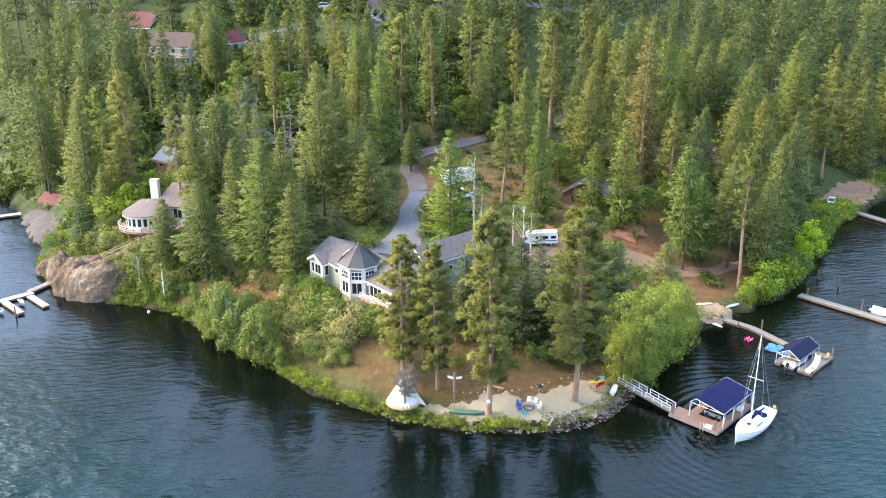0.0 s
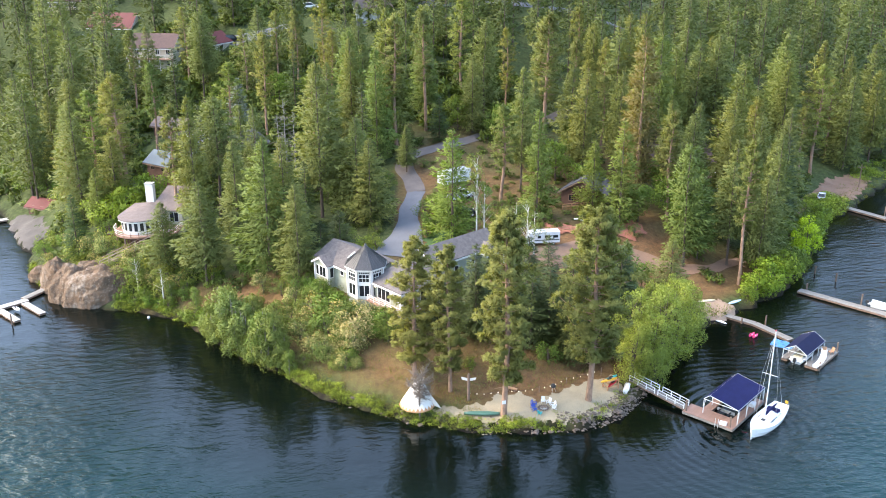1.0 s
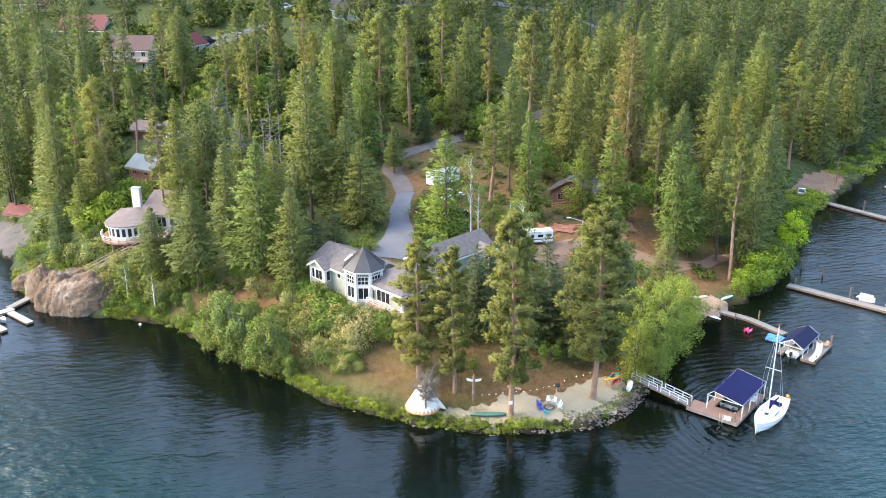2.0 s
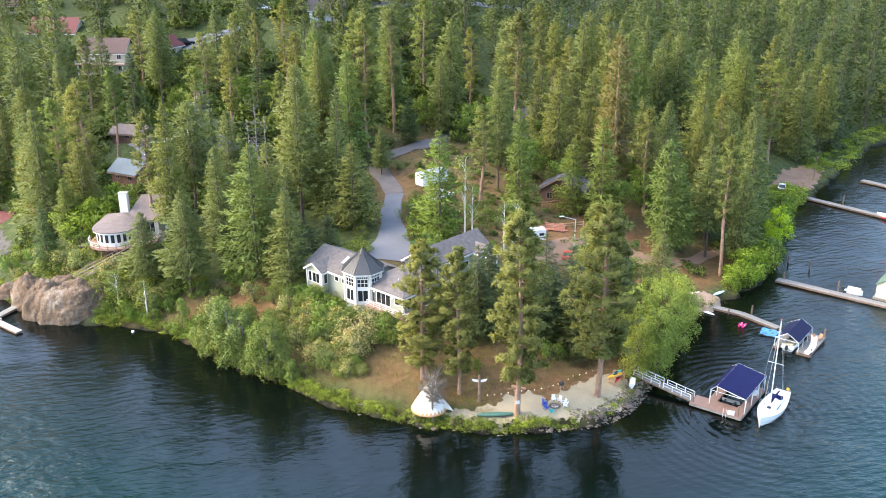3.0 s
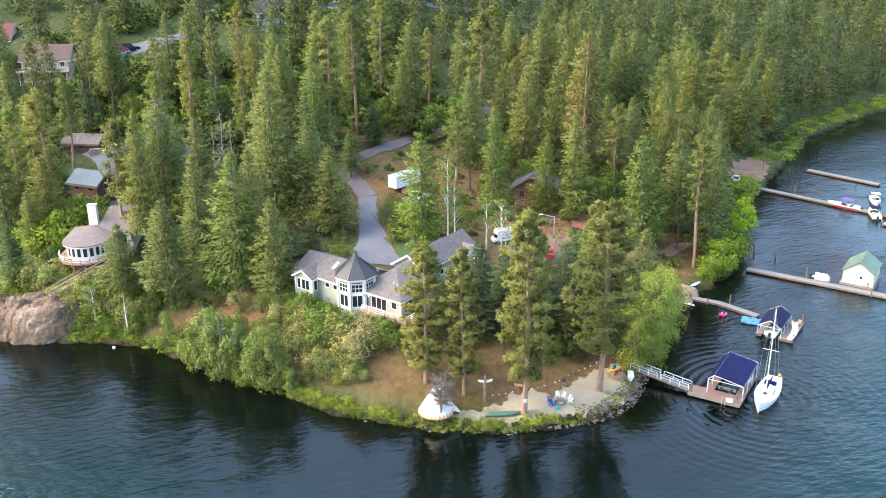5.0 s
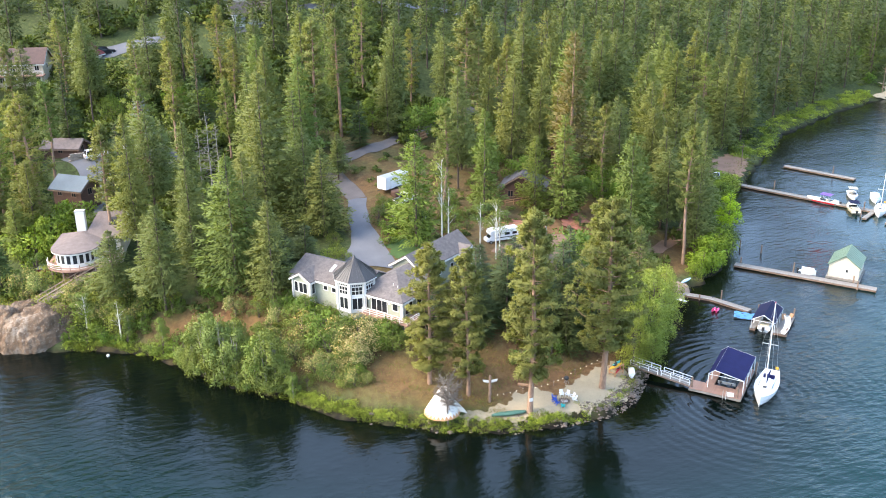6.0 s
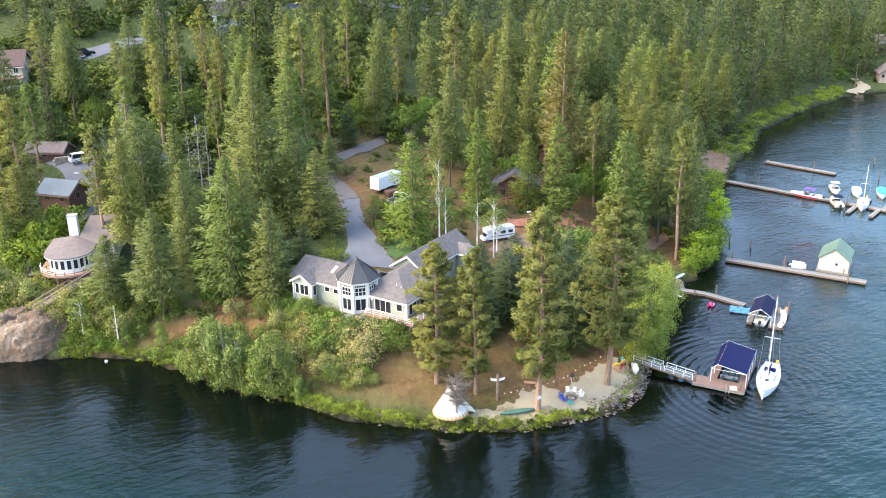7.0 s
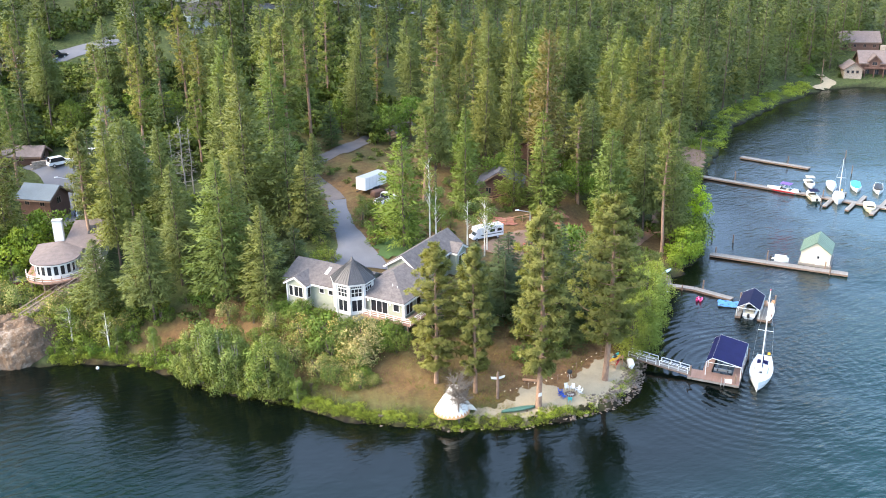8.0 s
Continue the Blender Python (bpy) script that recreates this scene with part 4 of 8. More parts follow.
for sort, x, y, top, fat in (
        ("fir", 40.9, 205.5, 39.6, 1.0), ("larch", 32, 158, 27, 1.2), ("larch", 27.5, 160.5, 23, 1.0), ("tall", 46.6, 204.3, 40.5, 1.0), ("fir", 50.5, 206, 40.2, 1.0),
        ("fir", 57.2, 209.4, 38.8, 1.0), ("tall", 56.7, 198.4, 35.6, 1.1), ("tall", 61.6, 201, 36, 1.1), ("tall", 64, 188.8, 32.4, 1.1), ("fir", 52.6, 158, 23.6, 1.1),
        ("fir", 83.9, 219.5, 33, 1.1), ("fir", 95.9, 224.6, 31.6, 1.1), ("pine", 87.9, 205.7, 28.8, 1.2), ("fir", 98.6, 212.4, 25.5, 1.0), ("fir", 112, 231, 30.2, 1.0)):
    tree(sort, x, y, top, fat)
for sort, x, y, top, fat in (
        ("fir", 143.6, 249, 17, 1.2), ("fir", 44.8, 151.4, 20.2, 1.0), ("fir", 33.8, 129.8, 15.4, 1.1), ("tall", 50.0, 151, 21.5, 1.1), ("brown", 36.9, 166.5, 40.5, 1.1),
        ("blue", -43.2, 203, 27.4, 1.0), ("deep", 3.2, 119, 19, 1.0), ("deep", -2.2, 121.2, 18.0, 0.9), ("deep", 11, 118, 15, 1.2), ("deep", 8.5, 123.5, 17.5, 1.1), ("deep", 14, 124, 18.5, 1.1), ("deep", 19, 120, 15, 1.1), ("deep", 20.5, 127, 17.5, 1.1), ("fir", 25.5, 125, 17, 1.1), ("tall", 45.5, 187, 38.4, 1.0),
        ("fir", -6.4, 179.2, 22, 0.9), ("tall", 28.5, 177, 33.0, 1.0), ("fir", 70, 178, 25, 1.1), ("tall", 56, 172, 29.5, 1.1), ("tall", 60.5, 168.5, 25, 1.1)):
    tree(sort, x, y, top, fat)
# the four big ponderosas of the point
for k, (x, y, top, fat) in enumerate(((5.9, 103.5, 28.9, 1.0), (17.3, 106.4, 28.2, 1.05), (-1.0, 109.0, 22.6, 0.85), (-5.4, 111.4, 22.6, 0.95))):
    s = (top - ground(x, y)) / 27
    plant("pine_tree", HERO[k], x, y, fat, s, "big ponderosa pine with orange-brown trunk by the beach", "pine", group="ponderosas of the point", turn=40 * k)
    STANDING.append((x, y, 2.5))

for x, y, top in ((3.6, 119.6, 15.2), (8.6, 121.2, 16.2), (13.6, 118.8, 15.6), (17.4, 122.0, 17.0), (11.6, 127.0, 17.0), (21.2, 119.4, 15.5), (6.0, 126.2, 16.5), (16.0, 116.6, 12.0), (24.6, 123.4, 16.6)):
    tree("deep", x, y, top, 1.5)

for sort, x, y, top, fat in (("fir", -77.5, 192, 24, 1.0), ("fir", -83, 199, 25, 1.0), ("tall", -73.5, 184, 26, 1.0), ("fir", -90, 205, 26, 1.0), ("tall", -79, 202, 28, 1.0), ("fir", -96, 214, 26, 1.0), ("pine", -72, 176, 22, 1.0)):
    tree(sort, x, y, top, fat)

# ---- where no tree may stand: houses, roads, open ground
CLEAR = [(-14, 131, 9), (-7, 126, 9), (1, 132, 8), (5, 138, 8), (-51, 157, 10), (17, 147, 9), (30, 144, 12), (-8, 150, 7), (-7, 158, 6), (-6, 166, 6), (-4, 174, 6), (4, 178, 7), (12, 184, 6),
         (20, 195, 6), (26, 205, 6), (2, 168, 8), (6, 172, 7), (-90, 272, 16), (-72, 246, 10), (-54, 254, 9), (-52, 200, 8), (-50, 190, 7), (-44, 208, 8), (-58, 182, 8), (-62, 207, 7), (27, 168, 6), (50, 186, 9),
         (92, 197, 9), (88, 191, 8), (84, 185, 5), (66, 156, 4.5), (97, 204, 8), (226, 272, 16), (226, 310, 12), (182, 262, 8), (9, 107, 14), (22, 110, 8), (-14, 115, 8), (44, 137, 8), (-83, 176, 7), (40, 138, 6), (30, 136, 8), (-25, 252, 12), (5, 262, 8), (28, 272, 7), (-40, 258, 10), (8, 181, 8), (14, 190, 8), (3, 185, 6), (19, 200, 7), (9, 189, 7), (-52, 240, 8), (-50, 226, 7), (-46, 247, 8), (-47, 236, 6)]
_rnd = random.Random(7)


def free(x, y, gap):
    return all((x - a) ** 2 + (y - b) ** 2 > r * r for a, b, r in CLEAR) and all((x - a) ** 2 + (y - b) ** 2 > gap * gap for a, b, r in STANDING)


def sprinkle(x0, x1, y0, y1, gap, tries, inner=7.0):
    out = []
    xs = [(_rnd.uniform(x0, x1), _rnd.uniform(y0, y1)) for _ in range(tries)]
    ds = inland([p[0] for p in xs], [p[1] for p in xs])
    for (x, y), d in zip(xs, ds):
        if d > inner and free(x, y, gap):
            out.append((x, y))
            STANDING.append((x, y, 1.7))
    return out


# the wood behind the point and along the right-hand shore
for x, y in sprinkle(34, 64, 138, 156, 4.6, 70, 4.5) + sprinkle(24, 130, 150, 225, 6.0, 900, 6.0) + sprinkle(-75, 24, 163, 225, 7.2, 420, 9) + sprinkle(-52, -20, 138, 165, 5.2, 26, 9):
    g = ground(x, y)
    sort = _rnd.choices(("tall", "fir", "pine", "deep"), (5, 4, 3, 1.5))[0] if x > 20 else _rnd.choices(("tall", "fir", "pine", "deep"), (3, 4, 3, 2))[0]
    h = _rnd.uniform(18, 25.5) if x > 20 else _rnd.uniform(15, 24)
    if x < -20 and y < 165:
        h = _rnd.uniform(10, 15)
    tree(sort, x, y, g + h, _rnd.uniform(0.85, 1.1))

# ---- the far wood: lighter trees joined in one
FAR = [conifer(s, BARK_FIR, NEEDLE, wide=w, bare=b, taper=t, whorls=22, per=7, droop=0.5, sprays=13, size=1.2, clump=0.2, trunk_r=0.2)
       for s, w, b, t in ((101, 4.3, 0.10, 0.74), (102, 4.0, 0.16, 0.60), (103, 4.6, 0.05, 0.78), (104, 3.7, 0.22, 0.52))]
INNER = [conifer(s, BARK_FIR, NEEDLE, wide=w, bare=b, taper=t, whorls=18, per=7, droop=0.5, sprays=13, size=1.2, clump=0.2, trunk_r=0.18)
         for s, w, b, t in ((111, 4.0, 0.34, 0.72), (112, 3.7, 0.38, 0.60), (113, 4.3, 0.32, 0.78), (114, 3.5, 0.38, 0.52))]


def joined(name, items, slots, label, category):
    """Many copies of a few meshes in one object: items hold meshes, x, y, width scale and height scale."""
    vs, fs, mi, yg, tn, ns, base = [], [], [], [], [], [], 0
    for meshes, x, y, sxy, sz, a in items:
        g, c, s = ground(x, y) - 0.2, math.cos(a), math.sin(a)
        shade = 0.26 * math.sin(37.1 * x + 11.3 * y) - 0.20
        for k, me in enumerate(meshes):
            n = len(me.vertices)
            co = np.empty(n * 3)
            me.vertices.foreach_get("co", co)
            co = co.reshape(-1, 3)
            vs.append(np.stack([x + sxy * (c * co[:, 0] - s * co[:, 1]), y + sxy * (s * co[:, 0] + c * co[:, 1]), g + sz * co[:, 2]], 1))
            fs += [tuple(base + i for i in p.vertices) for p in me.polygons]
            mi += [k] * len(me.polygons)
            base += n
            tn.append(np.full(n, shade))
            y0 = np.zeros(n)
            if "young" in me.attributes:
                me.attributes["young"].data.foreach_get("value", y0)
            yg.append(y0)
            k3 = np.zeros(n * 3)
            if "mass" in me.attributes:
                me.attributes["mass"].data.foreach_get("vector", k3)
            k3 = k3.reshape(-1, 3)
            ns.append(np.stack([c * k3[:, 0] - s * k3[:, 1], s * k3[:, 0] + c * k3[:, 1], k3[:, 2]], 1))
    me = bpy.data.meshes.new(name)
    me.from_pydata(np.concatenate(vs).tolist(), [], fs)
    for m in slots:
        me.materials.append(m)
    me.polygons.foreach_set("material_index", mi)
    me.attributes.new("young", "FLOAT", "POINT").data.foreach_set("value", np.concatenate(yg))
    me.attributes.new("tone", "FLOAT", "POINT").data.foreach_set("value", np.concatenate(tn))
    soften(me, np.concatenate(ns))
    return tagged(new(name, me), label, category, kind="stuff")


BACK = [conifer(s, BARK_FIR, NEEDLE, wide=w, bare=0.42, taper=0.8, whorls=15, per=6, droop=0.5, sprays=9, size=1.5, clump=0.2, trunk_r=0.16) for s, w in ((121, 3.6), (122, 3.1))]
_far = []
for x, y in sprinkle(-170, 60, 222, 320, 8.6, 2600, 6) + sprinkle(60, 250, 215, 345, 9.0, 2800, 7) + sprinkle(-135, -70, 165, 225, 6.0, 420, 6):
    h = (_rnd.uniform(21, 31) if x > 60 else _rnd.uniform(18, 28)) / 24
    edge = inland(x, y)[0] < 18 or not all((x - a) ** 2 + (y - b) ** 2 > (r + 12) ** 2 for a, b, r in CLEAR)
    _far.append((_rnd.choice(FAR if edge else INNER if y < 282 else BACK), x, y, (_rnd.uniform(1.1, 1.45) if x > 60 else _rnd.uniform(0.9, 1.2)), h, _rnd.uniform(0, 6.28)))
for x, y in sprinkle(80, 330, 346, 430, 8.5, 900, 7) + sprinkle(252, 330, 268, 346, 8.5, 260, 9) + sprinkle(-240, -150, 235, 345, 8.5, 700, 6) + sprinkle(-150, 60, 322, 360, 8.5, 500, 6):
    _far.append((_rnd.choice(BACK), x, y, _rnd.uniform(0.9, 1.2), _rnd.uniform(18, 26) / 24, _rnd.uniform(0, 6.28)))
print("far trees", len(_far), "near", len(STANDING))
joined("far_wood", _far, (BARK_FIR, NEEDLE), "dense conifer wood climbing the hill behind", "wood")

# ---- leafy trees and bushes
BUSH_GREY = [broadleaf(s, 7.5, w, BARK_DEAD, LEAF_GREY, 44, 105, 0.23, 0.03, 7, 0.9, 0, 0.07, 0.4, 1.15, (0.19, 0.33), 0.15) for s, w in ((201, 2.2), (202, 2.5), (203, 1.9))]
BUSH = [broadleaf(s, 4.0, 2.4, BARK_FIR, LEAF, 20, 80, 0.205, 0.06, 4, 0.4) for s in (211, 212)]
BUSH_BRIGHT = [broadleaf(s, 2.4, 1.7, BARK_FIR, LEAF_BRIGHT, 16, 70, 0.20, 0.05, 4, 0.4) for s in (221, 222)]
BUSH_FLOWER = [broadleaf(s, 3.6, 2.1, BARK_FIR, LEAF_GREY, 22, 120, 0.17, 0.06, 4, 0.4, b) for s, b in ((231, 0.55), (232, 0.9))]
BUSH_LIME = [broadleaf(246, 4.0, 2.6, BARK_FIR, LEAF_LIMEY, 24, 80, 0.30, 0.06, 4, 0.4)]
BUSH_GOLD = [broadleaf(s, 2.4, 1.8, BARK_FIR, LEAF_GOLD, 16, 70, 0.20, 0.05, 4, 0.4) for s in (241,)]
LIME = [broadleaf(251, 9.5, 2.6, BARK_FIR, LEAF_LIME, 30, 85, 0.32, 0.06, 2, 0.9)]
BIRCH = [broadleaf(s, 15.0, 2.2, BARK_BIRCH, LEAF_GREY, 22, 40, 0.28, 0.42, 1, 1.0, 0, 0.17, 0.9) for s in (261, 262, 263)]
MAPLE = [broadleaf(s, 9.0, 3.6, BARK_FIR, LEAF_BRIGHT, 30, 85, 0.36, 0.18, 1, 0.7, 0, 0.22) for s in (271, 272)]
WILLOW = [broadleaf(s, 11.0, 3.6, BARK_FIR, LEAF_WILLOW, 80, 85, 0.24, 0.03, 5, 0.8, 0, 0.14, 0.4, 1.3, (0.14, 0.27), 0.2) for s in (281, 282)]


def bush(sort, name, x, y, h, base, label, cat="bush", fat=1.0, group=""):
    k = h / base
    plant(name, random.choice(sort), x, y, k * fat, k, label, cat, ("stem", "foliage", "blossom"), group)


for x, y, h in ((-44.5, 141.5, 3.6), (-36.2, 130.6, 6.0), (-33.8, 128.2, 7.5), (-31.2, 125.5, 7.5), (-29.5, 123.6, 7.0), (-27.0, 121.8, 7.5), (-24.6, 120.0, 6.0), (-22.5, 117.6, 4.2), (-33, 132, 6), (-29, 128, 6), (-35.4, 129.0, 5.6), (-32.6, 126.6, 6.4), (-28.4, 122.2, 6.2), (-25.8, 120.6, 6.6), (-39.6, 137.6, 4.6), (-23.4, 119.6, 4.4)):
    bush(BUSH_GREY, "bush", x - 0.6, y - 0.6, h * (1.32 if x > -38 else 1.2) * _rnd.uniform(0.72, 1.12), 7.5, "grey-green leafy bush hanging over the water", fat=0.86, group="bushes of the bank")
for x, y, h in ((27.2, 113.6, 9), (29.5, 116.6, 10.5), (32.3, 119.8, 11), (35.2, 124, 9.5), (24.2, 111.6, 8), (33.5, 125.5, 9), (29, 121, 9.5), (25.5, 116.5, 10), (38.2, 128.6, 5), (27.4, 112.0, 6.5), (25.6, 112.6, 7)):
    bush(WILLOW, "willow_tree", x, y, h * 1.12, 11.0, "leafy grey-green willow on the bank", "willow", 0.95, "willows of the bank")
bush(LIME, "lime_tree", 66.6, 156.6, 9.6, 9.5, "bright lime green leafy tree at the waterline", "tree")
for x, y, h in ((52, 141, 4.5), (55, 143.6, 5.5), (58, 146.5, 5.5), (60.5, 149.5, 6), (62.5, 152.0, 4.0), (69.5, 162.5, 4.5), (71, 166, 5), (50, 139.4, 2.8), (74, 171, 4.5), (78, 177, 4)):
    bush(_rnd.choice((BUSH, BUSH_LIME, BUSH_LIME)), "bush", x, y, h, 4.0, "leafy green bush along the shore", group="bushes of the bank")
for x, y, h, s in ((-16.2, 116.0, 2.4, 0), (-13.4, 114.0, 1.9, 0), (-14.5, 115.4, 2.2, 1), (-17.5, 117.5, 3.4, 0), (-17.5, 120.6, 4.6, 3), (-14.9, 118.7, 3.4, 3), (-14.2, 118.4, 5.2, 2), (-13.2, 119.2, 5.4, 2), (-15.0, 119.0, 4.4, 2), (-13.9, 117.4, 3.4, 2), (-15.6, 121.6, 4.6, 0), (-10.8, 119.4, 2.6, 1),  (-18.6, 122.5, 4.0, 3), (-16.2, 116.2, 1.7, 2), (-13.5, 114.4, 1.7, 0), (-14.8, 115.6, 2.3, 1), (-19.8, 119, 3.6, 0), (-22, 123, 3.8, 0), (-20.5, 125.5, 4.5, 0),
                   (-24, 126, 3.6, 0), (-17.8, 124.8, 3.2, 3), (-20.8, 128.6, 3.4, 3), (-23.5, 130, 3.6, 0), (-26, 127, 4.0, 3), (-11.5, 118.6, 2.6, 3)):
    sort, base, lab = ((BUSH_FLOWER[:1], 3.6, "bush with cream blossom among green leaves"), (BUSH_BRIGHT, 2.4, "fresh green low bush on the slope"),
                       (BUSH_FLOWER[1:], 3.6, "large bush covered in cream blossom"), (BUSH, 4.0, "dense green bush below the house"))[s]
    bush(sort, "flowering_bush" if s in (0, 2) else "bush", x, y, h, base, lab, group="bushes below the house")
for x, y, h, s in ((-55.5, 148.5, 3.2, 0), (-58.5, 150, 2.6, 0), (-52, 147.5, 3.4, 0), (-49, 145, 3.6, 0), (-60.5, 153, 2.6, 0), (-63.5, 152.5, 2.2, 2), (-46.5, 142.8, 3.0, 2), (-57, 146.3, 2.0, 1), (-50, 142.6, 2.6, 1), (-53.5, 143.6, 2.2, 1), (-43, 141, 2.6, 1), (-65.5, 157, 2.4, 2),
                   (-62, 156.5, 3, 0), (-55, 153, 2.6, 2), (-67.5, 161, 3.0, 0), (-70, 164, 2.6, 1), (-59.5, 157.6, 4.0, 3), (-57.2, 164, 6.5, 4), (-60.0, 162.0, 6.0, 4), (-62.5, 164.5, 5.5, 4), (-58.5, 167.5, 6.5, 4), (-54.5, 168.5, 6.5, 4), (-48.8, 147.0, 4.0, 0), (-53.8, 149.6, 3.6, 0), (-47, 146.8, 3.4, 2), (-44.5, 143.8, 3.6, 0), (-56.8, 151.5, 3.0, 0), (-59.8, 147.8, 2.2, 2), (-61.8, 150.2, 2.6, 0), (-51.2, 145.2, 2.8, 2), (-42.0, 136.6, 2.0, 1), (-40.2, 135.2, 2.4, 1), (-38.6, 133.6, 2.2, 1), (-37.4, 132.4, 2.0, 1), (-47.2, 140.4, 1.6, 1)):
    sort, base, lab = ((BUSH_FLOWER[:1], 3.6, "bush with pale blossom on the rocky bank"), (BUSH_BRIGHT, 2.4, "fresh green bush at the waterline"),
                       (BUSH_GOLD, 2.4, "yellow-green bush on the rocky bank"), (BUSH, 4.0, "rounded green bush beside the house"), (BUSH_LIME, 4.0, "rounded yellow-green tree beside the chimney"))[s]
    bush(sort, "flowering_bush" if s == 0 else "bush", x, y, h, base, lab, group="bushes of the rocky bank")
for x, y, top in ((5.1, 144.1, 26.5), (6.4, 144.8, 20.5), (12.9, 139.4, 19.8), (11.6, 143.8, 17.4), (14.4, 142, 16.5), (-46.4, 141.0, 8.0), (-51.5, 144.8, 8.5)):
    h = top - ground(x, y)
    plant("birch_tree", random.choice(BIRCH), x, y, 0.9, h / 15, "slim birch with white trunk and thin leaves", "birch", ("trunk", "crown"), "birches")
for x, y, h in ((28, 170, 8), (31.5, 137.6, 6), (24.0, 133.5, 6.5), (24.6, 131.4, 12.5), (26.5, 129.5, 7), (23, 176, 9), (36, 160, 7.5), (42, 163, 8.5), (14, 196, 9), (20, 200, 10), (40, 172, 8), (45, 160, 7), (-18, 207, 9), (-30, 214, 8), (-36, 216, 8), (-50, 218, 7), (30, 192, 9), (5, 202, 8)):
    bush(MAPLE, "maple_tree", x, y, h, 9.0, "fresh green broad-leaved tree under the firs", "tree", 1.0, "broad-leaved trees")
for x, y, h, s in ((-3, 148.5, 2.2, 1), (-2.4, 152, 2.6, 1), (-3.2, 156, 3.6, 0), (-1.8, 159, 3.4, 0), (-0.5, 156, 3.0, 0), (-14.6, 142.5, 1.9, 2), (-13.0, 143.2, 1.8, 2), (-11.5, 143.6, 1.9, 2), (-13.6, 144.8, 2.0, 2), (-12.0, 145.4, 1.9, 2), (3, 148, 2.4, 0), (7.5, 146, 2.2, 0), (9, 142, 2, 1), (7, 133, 3, 0), (9.5, 131, 3, 0),
                   (5.5, 127, 2.8, 1), (13, 127, 3.2, 0), (16, 130, 3, 1), (20, 122, 3, 0), (8, 113.4, 2.5, 1), (13, 114.5, 2.6, 1), (2, 113.5, 1.6, 1), (22, 127, 3.4, 0), (29, 140, 2.2, 0), (34, 154, 2.4, 0), (19, 117, 3.2, 0)):
    sort, base, lab = ((BUSH, 4.0, "dark green garden bush"), (BUSH_BRIGHT, 2.4, "fresh green low bush"), (BUSH_GOLD, 2.4, "clipped golden-green hedge bush by the drive"))[s]
    bush(sort, "bush", x, y, h, base, lab, group="garden bushes")

for _ in range(190):
    x, y = _rnd.uniform(-52, -9), _rnd.uniform(112, 150)
    d = inland(x, y)[0]
    if d < 2.2 or d > 17 or (x < -36 and _rnd.random() < 0.5) or (x > -13.5 and y < 117.5) or math.hypot(x + 12, y - 128) < 4.5 or any((x - a) ** 2 + (y - b) ** 2 < (r * 0.75) ** 2 for a, b, r in CLEAR[:6]):
        continue
    s = _rnd.choices((0, 1, 2, 3), (2.6, 3, 0.5, 2.4))[0]
    sort, base, lab, lo, hi = ((BUSH, 4.0, "dense green bush on the wooded bank", 1.6, 3.2), (BUSH_BRIGHT, 2.4, "fresh green bush on the wooded bank", 1.5, 2.8),
                               (BUSH_FLOWER[:1], 3.6, "bush with pale blossom on the wooded bank", 2.2, 3.6), (BUSH_GOLD, 2.4, "yellow-green bush on the wooded bank", 1.4, 2.6))[s]
    bush(sort, "flowering_bush" if s == 2 else "bush", x, y, _rnd.uniform(lo, hi), base, lab, group="bushes of the bank")
for _ in range(52):
    x, y = _rnd.uniform(36, 84), _rnd.uniform(134, 184)
    d = inland(x, y)[0]
    if 1.5 < d < 7 and math.hypot(x - 66, y - 156) > 4.5 and math.hypot(x - 88, y - 191) > 10 and math.hypot(x - 44, y - 136) > 5:
        bush(_rnd.choice((BUSH, BUSH_LIME)), "bush", x, y, _rnd.uniform(2.0, 4.5), 4.0, "leafy green bush along the shore", group="bushes of the bank")

for _ in range(22):      # the planting before the house front
    s, w = _rnd.uniform(-12, 9.5), _rnd.uniform(-4.6, -2.9)
    if -3.2 < s < 3.2:
        w -= 1.6
    x, y = -12.4 + 0.65 * s + 0.76 * w, 127.0 - 0.76 * s + 0.65 * w
    k = _rnd.choices((0, 1, 2), (5, 2, 0.4))[0]
    h = max(1.4, 9.4 - ground(x, y) + _rnd.uniform(-0.5, 0.4))
    bush((BUSH, BUSH_BRIGHT, BUSH_FLOWER[:1])[k], "flowering_bush" if k == 2 else "bush", x, y, h, (4.0, 2.4, 3.6)[k], ("dense green bush below the house", "fresh green bush below the house", "bush with pale blossom below the house")[k], group="bushes below the house")
for x, y, h in ((1, 150, 2.2), (5, 152, 2.0), (9, 150, 2.4), (12, 153, 2.2), (8, 157, 2.4), (14, 158, 2.0), (11, 161, 2.2), (-12, 147, 2.0), (-11.5, 151, 2.4), (-12.5, 155, 2.2), (-10.5, 160, 2.0), (-9.6, 166, 2.0), (-9.8, 172, 2.4), (0.5, 162, 2.2), (-1.0, 165, 2.0)):
    bush(BUSH, "bush", x, y, h, 4.0, "dark green bush beside the drive", group="garden bushes")

for _ in range(420):      # dense garden shrubs on both sides of the drive
    x, y = _rnd.uniform(-24, 19), _rnd.uniform(147, 200)
    if not free(x, y, 1.6) or any((x - a) ** 2 + (y - b) ** 2 < r * r for a, b, r in ((-7, 146, 6.5), (-6.5, 152, 4.6), (-6.2, 159, 4), (-5, 166, 4), (-5.4, 173, 4), (-7, 180, 4), (-4, 188, 5), (4, 192, 4.5), (10, 199, 5), (4, 170, 6), (17, 147, 6))):
        continue
